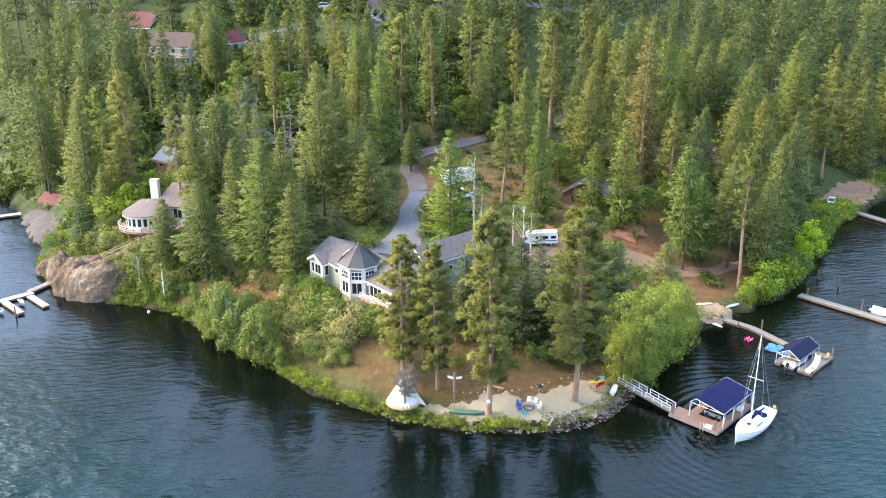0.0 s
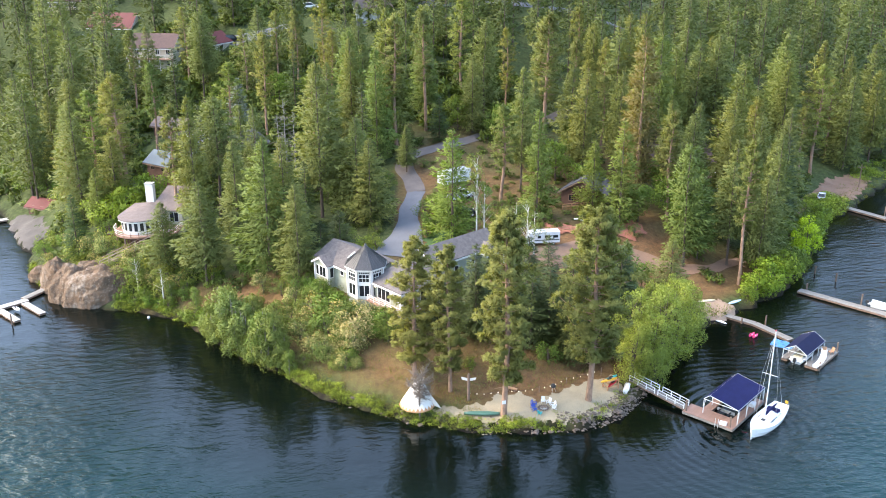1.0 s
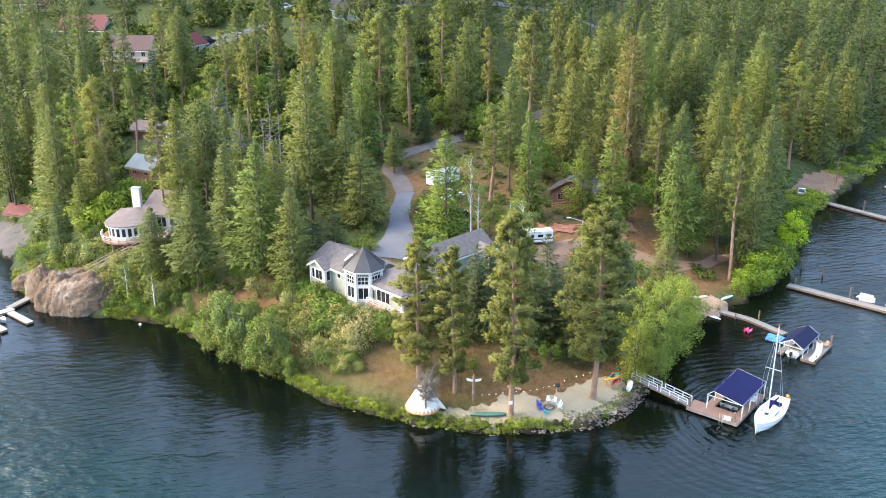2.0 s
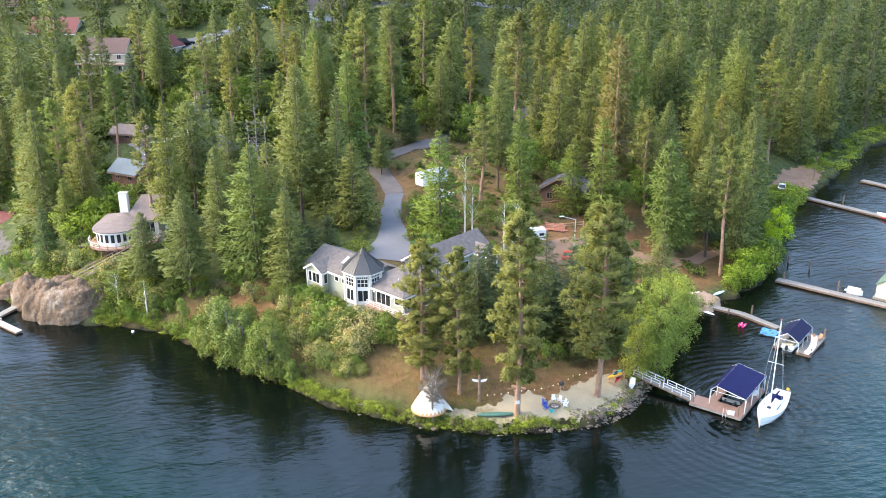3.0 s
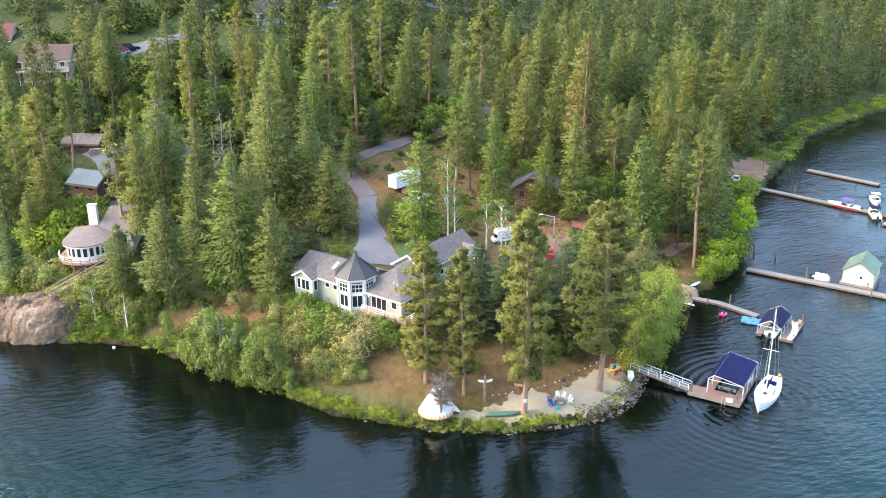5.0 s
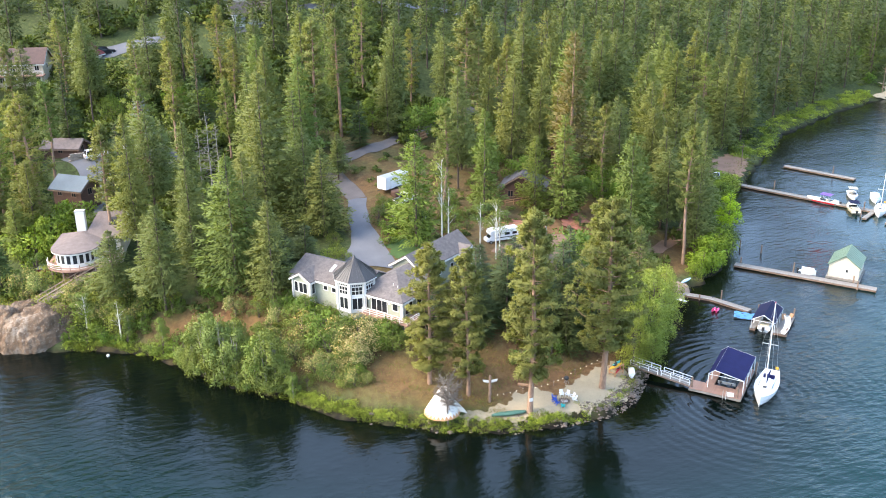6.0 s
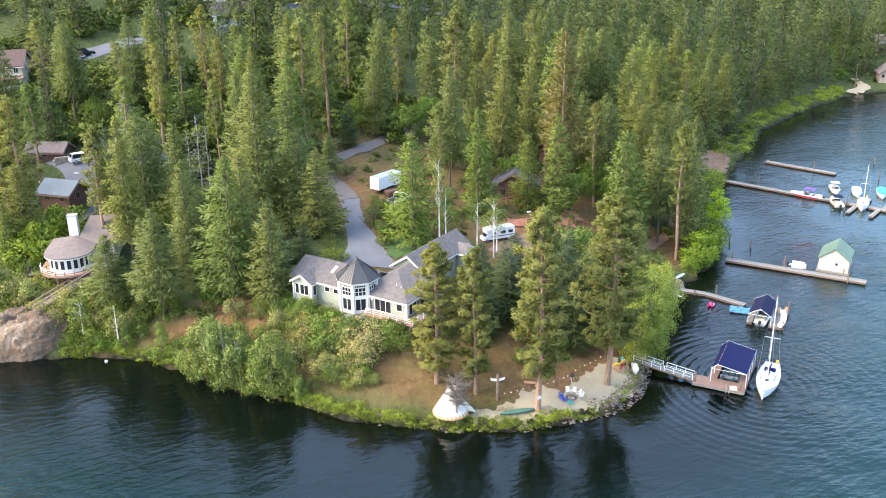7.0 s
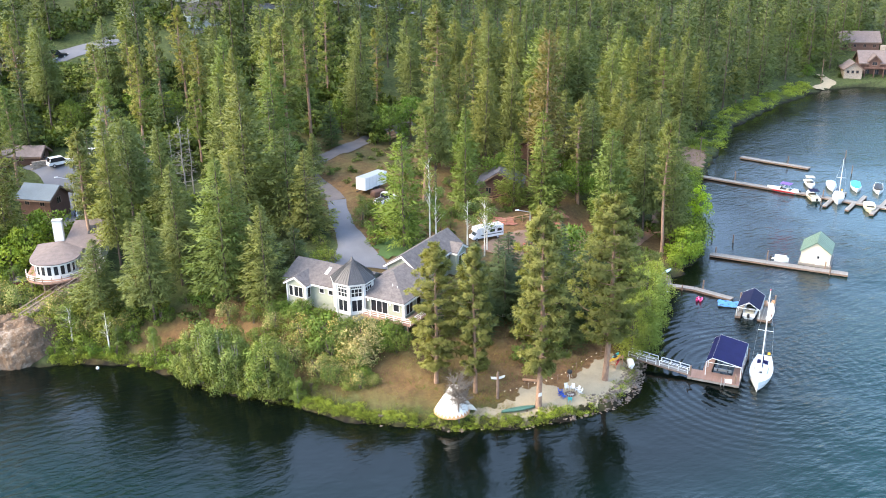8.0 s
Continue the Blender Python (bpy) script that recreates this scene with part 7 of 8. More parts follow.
def bmesh_slide():
    rings = []
    for k in range(13):
        f = k / 12
        x, y, z = 4.9 + 0.5 * math.sin(f * 2.6), 3.1 - 3.6 * f, 2.0 - 1.5 * f + 0.25 * f * f
        rings.append([Vector((x + a * 0.42, y, z + b)) for a, b in ((-1, 0.28), (-0.8, 0.28), (-0.5, 0.05), (0.5, 0.05), (0.8, 0.28), (1, 0.28), (0.6, -0.06), (-0.6, -0.06))])
    return loft(bmesh.new(), rings)


def deck_chair(x, y, z, rz, d):
    m = pose(x, y, z, 0, 0, rz)
    bm = bmesh.new()
    box(bm, 0, 0, 0.3, 0.6, 0.55, 0.06)
    slab(bm, [(-0.3, 0.25, 0.33), (0.3, 0.25, 0.33), (0.3, 0.5, 0.95), (-0.3, 0.5, 0.95)], 0.05, (0, -1, 0.3))
    for a in (-0.27, 0.27):
        for b in (-0.22, 0.25):
            box(bm, a, b, 0, 0.06, 0.06, 0.32)
    bmesh.ops.transform(bm, matrix=m, verts=bm.verts)
    part("deck_seat", bm, LOGWOOD, d, "orange-brown timber deck seat")


swim_dock()


def walkway(name, label, pts, width, top, material, piles=()):
    d = thing(name, label, "dock")
    for (x0, y0), (x1, y1) in zip(pts, pts[1:]):
        l = math.hypot(x1 - x0, y1 - y0)
        m = part("deck", boxed(0, 0, top - 0.36, l, width - 0.06, 0.3), POSTWOOD, d)
        m.matrix_basis = pose((x0 + x1) / 2, (y0 + y1) / 2, 0, 0, 0, math.degrees(math.atan2(y1 - y0, x1 - x0)))
        n = max(2, round(l / 0.5))
        me = mesh_of("plank", *box_data(l / n - 0.03, width, 0.06), material)
        for k in range(n):
            ob = child("plank", me, m)
            ob.location = (-l / 2 + l * (k + 0.5) / n, random.uniform(-0.02, 0.02), top - 0.06)
    for x, y, t in piles:
        pile(d, x, y, t)
    return d


walkway("walkway", "weathered grey floating walkway from the small beach", [(43.8, 135.4), (48.4, 131.2), (51.8, 125.2)], 1.25, 0.4, GREYWOOD, ((49.8, 130.6, 1.9), (46.5, 131.9, 1.0)))
walkway("dock", "long grey timber dock that carries the boathouse", [(60.6, 143.9), (77.2, 126.6)], 1.6, 0.5, GREYWOOD, ((68.2, 137.2, 2.4), (75.1, 130.0, 1.8), (62.0, 144.2, 1.5), (74.6, 128.2, 1.6)))
walkway("dock", "long grey timber dock with moored boats", [(88.6, 189.8), (99.6, 172.6), (114.2, 149.2)], 1.6, 0.5, GREYWOOD, ((94.6, 182.6, 2.6), (104.3, 164.2, 2.2), (101.2, 161.2, 1.5)))
walkway("dock", "detached grey timber dock section", [(109.2, 199.8), (118.0, 184.6)], 1.7, 0.5, GREYWOOD, ((115.7, 189.8, 2.4),))
for _x, _y in ((105.0, 162.2), (107.4, 158.2), (110.0, 154.0)):
    walkway("dock_finger", "short grey timber finger of the dock", [(_x, _y), (_x - 4.6, _y - 3.0)], 0.9, 0.5, GREYWOOD)
for _x, _y in ((107.0, 162.4), (109.2, 158.6), (111.6, 154.6)):
    walkway("dock_finger", "short grey timber finger of the dock", [(_x, _y), (_x + 4.6, _y + 3.0)], 0.9, 0.5, GREYWOOD)
for _x, _y, _t in ((66.9, 152.3, 1.5), (69.0, 148.4, 1.6), (125, 178, 2.0), (134, 190, 2.0)):
    _p = thing("mooring_pile", "brown timber mooring pile in the water", "pile", _x, _y, 0, group="mooring piles")
    pile(_p, 0, 0, _t)


def boathouse():
    h = thing("boathouse", "cream boathouse with green metal roof on the dock", "boathouse", 75.0, 132.6, 0.3, -46)
    gable(h, -2.5, 2.5, 0.2, 6.4, 0.0, 2.3, 4.1, "y", SIDING_CREAM, ROOF_GREEN, 0.22, fascia=False)
    part("float", boxed(0, 3.3, -0.3, 5.6, 7.0, 0.35), GREYWOOD, h)
    dr = part("door", boxed(0.5, 0.17, 0.05, 0.85, 0.06, 1.95), TRIM, h, "white door with a small window")
    part("door_pane", boxed(0.5, 0.13, 1.2, 0.4, 0.02, 0.5), GLASS, dr)
    for k in range(9):
        for sx in (-1, 1):
            y = 0.0 + 6.6 * k / 8
            part("seam", beamed((sx * 2.84, y, 2.3), (0.02 * sx, y, 4.36), 0.04, 0.05), ROOF_GREEN, h)


boathouse()
walkway("dock", "grey timber dock below the rock", [(-69.2, 150.0), (-71.2, 145.9)], 1.3, 0.5, GREYWOOD)
walkway("dock", "pale floating dock crossbar for water craft", [(-70.4, 145.6), (-78.4, 138.2)], 1.4, 0.45, CONCRETE)
for _x, _y in ((-70.4, 144.2), (-73.4, 141.5), (-76.6, 138.6)):
    walkway("dock_finger", "pale floating finger between the water scooters", [(_x, _y), (_x + 4.6, _y - 4.4)], 1.1, 0.45, CONCRETE, ((_x + 4.0, _y - 5.1, 1.9),) if _x == -73.4 else ())
walkway("dock", "pale timber dock of the bay", [(-88.4, 190.4), (-100, 184.5)], 1.6, 0.5, CONCRETE, ())
walkway("dock", "pale timber dock at the head of the bay", [(-103, 213), (-116, 208)], 1.5, 0.5, GREYWOOD, ())


# ---------------------------------------------------------------- boats
def hull_rings(long, wide, deep, sheer=0.25, n=9, bow=0.9, transom=0.8):
    """Sections from the stern (x = 0) to the bow (x = long), keel to gunwale and back."""
    rings = []
    for k in range(n + 1):
        f = k / n
        b = wide / 2 * (transom + (1 - transom) * math.sin(min(1, f / 0.45) * math.pi / 2)) * (1 - max(0, (f - 0.45) / 0.55) ** 2.2 * 0.985)
        top = deep * (0.62 + sheer * (f - 0.35) ** 2 * 2.2)
        low = -deep * 0.38 * (1 - max(0, (f - 0.6) / 0.4) ** 2 * bow)
        x = f * long
        rings.append([Vector((x, s * b * w, low + (top - low) * z)) for s, w, z in
                      ((1, 0.0, 0.0), (1, 0.72, 0.28), (1, 0.95, 0.62), (1, 1.0, 1.0), (1, 0.86, 1.0), (-1, 0.86, 1.0), (-1, 1.0, 1.0), (-1, 0.95, 0.62), (-1, 0.72, 0.28))])
    return rings


def sailboat(x, y, rz, long=9.6, wide=3.1, mast_h=13.2, navy=True, small=False, label="white sailing boat with bare mast and navy sail cover"):
    b = thing("sailboat", label, "sailboat", x, y, 0.0, rz)
    part("hull", loft(bmesh.new(), hull_rings(long, wide, 1.45, 0.5, 12, 1.0, 0.62)), GELCOAT, b, smooth=False)
    stripe = [[Vector((p.x, p.y * 1.012, p.z - 0.16)) for p in (r[3], r[2])] for r in hull_rings(long, wide, 1.45, 0.5, 12, 1.0, 0.62)]
    cab = []
    for f, w, z in ((0.30, 0.60, 0.42), (0.42, 0.62, 0.55), (0.58, 0.56, 0.50), (0.72, 0.38, 0.24), (0.76, 0.30, 0.02)):
        base = 1.45 * 0.62
        cab.append([Vector((f * long, s * wide / 2 * w * k, base + h * z)) for s, k, h in ((1, 1, -0.3), (1, 0.94, 0.7), (1, 0.7, 1), (-1, 0.7, 1), (-1, 0.94, 0.7), (-1, 1, -0.3))])
    c = part("cabin", loft(bmesh.new(), cab), GELCOAT, b, "white cabin top")
    part("hatch", boxed(long * 0.64, 0, 1.36, 0.55, 0.5, 0.06, 0, 0.02), BLACK, c)
    part("hatch", boxed(long * 0.36, 0, 1.34, 0.9, 0.7, 0.10, 0, 0.03), GELCOAT, c)
    for s in (-1, 1):
        part("cabin_window", boxed(long * 0.50, s * wide * 0.297, 1.05, 1.6, 0.03, 0.16), GLASS, c)
    part("cockpit", boxed(long * 0.15, 0, 0.78, long * 0.22, wide * 0.42, 0.16), GREYWOOD, b, "sunken cockpit with timber sole")
    for s in (-1, 1):
        part("cockpit_seat", boxed(long * 0.15, s * wide * 0.27, 0.86, long * 0.24, 0.34, 0.18, 0, 0.03), GELCOAT, b)
    part("tiller", rodded((0.2, 0, 1.05), (1.3, 0, 1.25), 0.03), POSTWOOD, b)
    mx = long * 0.60
    m = part("mast", rodded((mx, 0, 0.9), (mx, 0, mast_h), 0.085, 0.06), STEEL_WHITE, b, "tall white mast")
    part("spreader", rodded((mx, -1.0, mast_h * 0.56), (mx, 1.0, mast_h * 0.56), 0.035), STEEL_WHITE, m)
    part("masthead", boxed(mx, 0, mast_h, 0.25, 0.12, 0.12), REDPAINT, m)
    for p, q in (((mx, 0, mast_h - 0.2), (long * 0.985, 0, 1.2)), ((mx, 0, mast_h - 0.1), (0.05, 0, 0.95))):
        part("stay", rodded(p, q, 0.012, n=4), ALU, b)
    for s in (-1, 1):
        part("shroud", rodded((mx, s * 1.0, mast_h * 0.56), (mx, 0, mast_h - 0.3), 0.012, n=4), ALU, b)
        part("shroud", rodded((mx - 0.1, s * wide * 0.46, 0.95), (mx, s * 1.0, mast_h * 0.56), 0.012, n=4), ALU, b)
    part("boom", rodded((mx - 0.1, 0, 1.85), (long * 0.20, 0, 1.75), 0.06), ALU, b)
    rings = []
    for k in range(7):
        f = k / 6
        r = 0.24 * (1 - 0.45 * f) * (1 + 0.12 * math.sin(k * 2.1))
        rings.append([Vector((mx - 0.15 - f * long * 0.38, r * 0.75 * math.cos(i * math.tau / 8), 1.98 - 0.1 * f + r * math.sin(i * math.tau / 8))) for i in range(8)])
    part("sail_cover", loft(bmesh.new(), rings), NAVY if navy else BLUEPAINT, b, "navy sail cover along the boom", True)
    if not small:
        part("dodger", loft(bmesh.new(), [[Vector((long * f, s * 0.75, 1.2 + h)) for s, h in ((1, 0), (1, 0.45 * k), (-1, 0.45 * k), (-1, 0))] for f, k in ((0.27, 0.9), (0.32, 1.0), (0.37, 0.3))]), NAVY, b, "navy spray hood")
    for f in (0.02, 0.25, 0.5, 0.75, 0.93):
        for s in (-1, 1):
            hw = wide / 2 * (0.62 + 0.38 * math.sin(min(1, f / 0.45) * math.pi / 2)) * (1 - max(0, (f - 0.45) / 0.55) ** 2.2 * 0.985) * 0.93
            part("stanchion", rodded((f * long, s * hw, 0.9), (f * long, s * hw, 1.55), 0.02, n=5), ALU, b)
    part("pulpit", rodded((long * 0.93, -0.45, 1.7), (long * 0.99, 0, 1.75), 0.025, n=5), ALU, b)
    part("pulpit", rodded((long * 0.93, 0.45, 1.7), (long * 0.99, 0, 1.75), 0.025, n=5), ALU, b)
    part("horseshoe_buoy", boxed(0.1, 0.6, 1.3, 0.12, 0.4, 0.4, 0, 0.05), YELLOWPAINT, b)
    return b


_bow, _stern = Vector((36.0, 98.2)), Vector((42.6, 105.2))
sailboat(_stern.x, _stern.y, math.degrees(math.atan2(_bow.y - _stern.y, _bow.x - _stern.x)), 9.6, 3.1, 13.6)


def motorboat(x, y, rz, long, wide, hull_m, cover_m=None, label="white motor boat", tower=False, bimini=None, stripe=None, cabin=False, z=0.0, open_top=True):
    b = thing("motorboat", label, "boat", x, y, z, rz)
    part("hull", loft(bmesh.new(), hull_rings(long, wide, 1.1, 0.25, 10, 0.9, 0.86)), hull_m, b)
    if stripe:
        for s in (-1, 1):
            part("stripe", boxed(long * 0.40, s * wide * 0.497, 0.22, long * 0.72, 0.03, 0.30), stripe, b, "coloured hull stripe")
    if open_top:
        part("cockpit", boxed(long * 0.38, 0, 0.60, long * 0.55, wide * 0.66, 0.10), BLACK if cover_m is None else cover_m, b, "dark cockpit well")
        for f in (0.10, 0.30):
            part("seat", boxed(long * f, 0, 0.66, 0.6, wide * 0.6, 0.30, 0, 0.05), CREAMHULL, b)
        part("bow_seat", boxed(long * 0.72, 0, 0.62, long * 0.16, wide * 0.4, 0.2, 0, 0.05), CREAMHULL, b)
    if cover_m:
        part("boat_cover", loft(bmesh.new(), [[Vector((long * f, s * wide / 2 * w, 0.7 + h * k)) for s, k, h in ((1, 0, 0.5), (1, 0.7, 0.5), (0.2, 1.0, 0.55), (-0.2, 1, 0.55), (-1, 0.7, 0.5), (-1, 0, 0.5))]
                                              for f, w, k in ((0.02, 0.86, 1), (0.3, 0.9, 1), (0.55, 0.88, 1), (0.85, 0.4, 1))]), cover_m, b, "fitted canvas cover")
    ws = part("windscreen", slabbed([(long * 0.52, -wide * 0.36, 0.72), (long * 0.58, 0, 0.72), (long * 0.52, 0, 1.15), (long * 0.47, -wide * 0.33, 1.12)], 0.03, (1, 0, 0.4)), GLASS, b)
    part("windscreen", slabbed([(long * 0.58, 0, 0.72), (long * 0.52, wide * 0.36, 0.72), (long * 0.47, wide * 0.33, 1.12), (long * 0.52, 0, 1.15)], 0.03, (1, 0, 0.4)), GLASS, b)
    if bimini:
        t = part("bimini", slabbed([(long * 0.2, -wide * 0.42, 2.0), (long * 0.55, -wide * 0.42, 2.05), (long * 0.55, wide * 0.42, 2.05), (long * 0.2, wide * 0.42, 2.0)], 0.06), bimini, b, "canvas sun top")
        for f in (0.24, 0.5):
            for s in (-1, 1):
                part("strut", rodded((long * (f + 0.04), s * wide * 0.43, 0.7), (long * f, s * wide * 0.41, 2.0), 0.02, n=5), ALU, t)
    if tower:
        for s in (-1, 1):
            part("tower_leg", rodded((long * 0.5, s * wide * 0.45, 0.7), (long * 0.38, s * wide * 0.36, 1.9), 0.035), ALU, b)
        part("tower_bar", rodded((long * 0.38, -wide * 0.36, 1.9), (long * 0.38, wide * 0.36, 1.9), 0.035), ALU, b)
    if cabin:
        part("cabin", boxed(long * 0.55, 0, 0.62, long * 0.36, wide * 0.7, 0.75, 0, 0.08), hull_m, b)
        part("cabin_window", boxed(long * 0.733, 0, 0.95, 0.03, wide * 0.6, 0.3), GLASS, b)
    part("swim_platform", boxed(-0.15, 0, 0.42, 0.7, wide * 0.84, 0.10, 0, 0.03), GELCOAT, b)
    o = part("outboard", boxed(-0.62, 0, 0.35, 0.45, 0.4, 0.6, 0, 0.08), BLACK, b, "black outboard motor")
    part("leg", boxed(-0.62, 0, -0.6, 0.2, 0.12, 0.95), BLACK, o)
    return b


motorboat(49.7, 118.1, 45, 6.0, 2.2, GELCOAT, None, "white motor boat under the canopy", z=0.15)
motorboat(101.8, 169.6, 122, 6.8, 2.4, GELCOAT, None, "white motor boat with red stripe and purple sun top", True, PURPLE, REDPAINT)
motorboat(101.6, 163.2, 65, 6.2, 2.4, CREAMHULL, None, "white fishing boat with dark canvas top", False, NAVY_GREY)
sailboat(109.4, 165.0, -133, 7.6, 2.5, 9.8, True, True, "small white sailing boat with bare mast")
motorboat(113.6, 172.4, -125, 5.6, 2.2, GELCOAT, PALEBLUE, "white motor boat with pale blue cover")
motorboat(110.2, 176.0, -120, 5.6, 2.2, GELCOAT, None, "white pontoon boat with grey canvas top", False, CREAMHULL)
motorboat(118.6, 170.0, -128, 6.0, 2.3, GELCOAT, TEALPAINT, "white motor boat with turquoise top", False, None)
motorboat(121.6, 166.2, -130, 5.4, 2.2, GELCOAT, BLACK, "white runabout with black cover", True)
motorboat(110.6, 157.2, -130, 6.4, 2.5, CREAMHULL, None, "tan cabin boat at the dock finger", cabin=True)
motorboat(113.6, 152.6, -130, 6.0, 2.3, GELCOAT, None, "white runabout at the dock finger")
motorboat(70.2, 137.6, -46, 2.5, 1.0, GELCOAT, GELCOAT, "small covered white skiff beside the dock", open_top=False)


def jetski(x, y, rz, m, label):
    b = thing("water_scooter", label, "water scooter", x, y, 0.45, rz, scale=0.66)
    part("hull", loft(bmesh.new(), hull_rings(2.9, 1.1, 0.6, 0.4, 8, 0.8, 0.8)), m, b)
    part("seat", boxed(0.9, 0, 0.30, 1.3, 0.4, 0.38, 0, 0.08), BLACK, b)
    part("cowl", boxed(1.85, 0, 0.30, 0.7, 0.5, 0.45, 0, 0.1), m, b)
    part("handlebar", rodded((1.7, -0.35, 0.85), (1.7, 0.35, 0.85), 0.03), BLACK, b)


for _x, _y, _r in ((-71.2, 142.0, -43), (-72.0, 137.4, 137)):
    jetski(_x, _y, _r, GELCOAT, "white and red water scooter on the floating dock")


def pedalo(x, y, rz):
    b = thing("pedal_boat", "pink and white two-seat pedal boat on the water", "pedal boat", x, y, 0.0, rz, scale=0.72)
    for s in (-1, 1):
        bm = loft(bmesh.new(), [[Vector((p.x, p.y + s * 0.42, p.z + 0.12)) for p in r] for r in hull_rings(1.9, 0.62, 0.45, 0.4, 7, 0.8, 0.8)])
        part("float", bm, PINKPAINT, b)
        part("seat", boxed(0.55, s * 0.4, 0.38, 0.5, 0.45, 0.12, 0, 0.04), GELCOAT, b)
        part("seat_back", boxed(0.28, s * 0.4, 0.38, 0.1, 0.45, 0.5, 0, 0.04), PINKPAINT, b)
    part("bridge", boxed(0.8, 0, 0.25, 1.2, 0.5, 0.12), PINKPAINT, b)


pedalo(46.3, 126.8, 40)
_f = thing("swim_mat", "bright blue tarpaulin float beside the walkway", "float", 48.0, 123.8, 0.12, -34)
_vs = [(0.42 * i, 0.42 * j, 0.10 + 0.07 * math.sin(i * 1.9 + j) + 0.06 * math.cos(j * 2.3 - i * 0.7)) for j in range(7) for i in range(9)]
_fs = [(j * 9 + i, j * 9 + i + 1, (j + 1) * 9 + i + 1, (j + 1) * 9 + i) for j in range(6) for i in range(8)]
child("cover", mesh_of("cover", _vs, _fs, TARP, True), _f)
part("pontoon", boxed(1.68, 1.26, -0.2, 3.3, 2.45, 0.24, 0, 0.05), BLACK, _f)
_f = thing("mooring_buoy", "white mooring buoy near the bank", "buoy", -48.3, 138.1, 0.0, scale=0.55)
part("float", revolve(bmesh.new(), [(0.1, -0.3), (0.38, -0.12), (0.45, 0.15), (0.34, 0.45), (0.12, 0.58)], 14), GELCOAT, _f, smooth=True)
part("ring", rodded((-0.1, 0, 0.62), (0.1, 0, 0.62), 0.03), ALU, _f)


# ---------------------------------------------------------------- the point
def tepee():
    x, y = -5.2, 106.3
    t = thing("tepee", "white canvas tepee with painted ochre border and open flap", "tent", x, y, ground(x, y), 0)
    n, r0, hh = 26, 2.3, 4.0
    def ringp(f, k=1.0):
        rr = (r0 * (1 - f) + 0.16 * f) * k
        return [Vector((rr * math.cos(i * math.tau / n) * (1 + 0.02 * (i % 2)) + 0.25 * f, rr * math.sin(i * math.tau / n) * (1 + 0.02 * (i % 2)), hh * f)) for i in range(n)]
    part("cover", loft(bmesh.new(), [ringp(f) for f in (0.0, 0.08, 0.3, 0.6, 0.88)], False), CANVAS, t, "off-white canvas cover")
    bm = bmesh.new()
    a, b = ringp(0.0, 1.012), ringp(0.13, 1.014)
    low = ringp(0.03, 1.014)
    for i in range(n):
        j = (i + 1) % n
        va = [bm.verts.new(p) for p in (a[i], a[j], low[j], low[i])]
        bm.faces.new(va)
        va = [bm.verts.new(p) for p in (low[i], low[j], (b[i] + b[j]) / 2)]
        bm.faces.new(va)
    part("border", bm, OCHRE, t, "ochre saw-tooth border")
    for k in range(8):
        u = k * math.tau / 8 + 0.3
        part("pole", rodded((0.25 + 1.0 * 0.9 * math.cos(u), 0.9 * math.sin(u), hh * 0.5), (0.25 - 0.45 * math.cos(u), -0.45 * math.sin(u), hh * 1.18), 0.035, 0.025, 6), BARK_DEAD, t)
    c, s = math.cos(-0.35), math.sin(-0.35)
    part("door_flap", slabbed([(2.3 * c, 2.3 * s, 0.1), (3.2 * c, 3.2 * s - 0.3, 0.1), (2.7 * c, 2.7 * s - 0.2, 0.75), (0.55 * c, 0.55 * s, 3.1)], 0.03, (0.4, -0.8, 0.3)), CANVAS, t)
    part("smoke_flap", slabbed([(0.3, -0.45, 3.2), (0.75, -0.75, 3.3), (0.9, -0.5, 4.1), (0.3, -0.2, 3.7)], 0.03, (0.5, -0.8, 0.2)), CANVAS, t)


tepee()


def adirondack(x, y, rz, m, label):
    c = thing("garden_chair", label, "chair", x, y, ground(x, y) + 0.06, rz, "chairs round the fire pit", scale=0.70)
    part("seat", slabbed([(-0.28, -0.30, 0.40), (0.28, -0.30, 0.40), (0.26, 0.25, 0.28), (-0.26, 0.25, 0.28)], 0.05, (0, 0.2, 1)), m, c)
    part("backrest", slabbed([(-0.27, 0.22, 0.28), (0.27, 0.22, 0.28), (0.31, 0.55, 1.05), (-0.31, 0.55, 1.05)], 0.05, (0, -0.9, 0.4)), m, c)
    for s in (-1, 1):
        part("armrest", boxed(s * 0.36, -0.02, 0.56, 0.14, 0.72, 0.04), m, c)
        part("front_leg", boxed(s * 0.32, -0.28, 0, 0.06, 0.10, 0.56), m, c)
        part("rear_leg", slabbed([(s * 0.28 - 0.03, -0.2, 0.40), (s * 0.28 + 0.03, -0.2, 0.40), (s * 0.28 + 0.03, 0.62, 0.06), (s * 0.28 - 0.03, 0.62, 0.06)], 0.10, (0, 0.4, 1)), m, c)


for _k, (_a, _m, _l) in enumerate(((15, STEEL_WHITE, "white"), (50, STEEL_WHITE, "white"), (85, STEEL_WHITE, "white"), (-10, STEEL_WHITE, "white"), (170, BLUEPAINT, "royal blue"), (200, BLUEPAINT, "royal blue"), (150, BLUEPAINT, "royal blue"), (240, TEALPAINT, "turquoise"))):
    _u = radians(_a)
    adirondack(11.1 + 1.3 * math.cos(_u), 104.8 + 1.3 * math.sin(_u), _a - 90, _m, _l + " slatted garden chair by the fire pit")
_f = thing("fire_pit", "ring of stones with grey ash and sticks", "fire pit", 11.1, 104.8, ground(11.1, 104.8) + 0.05)


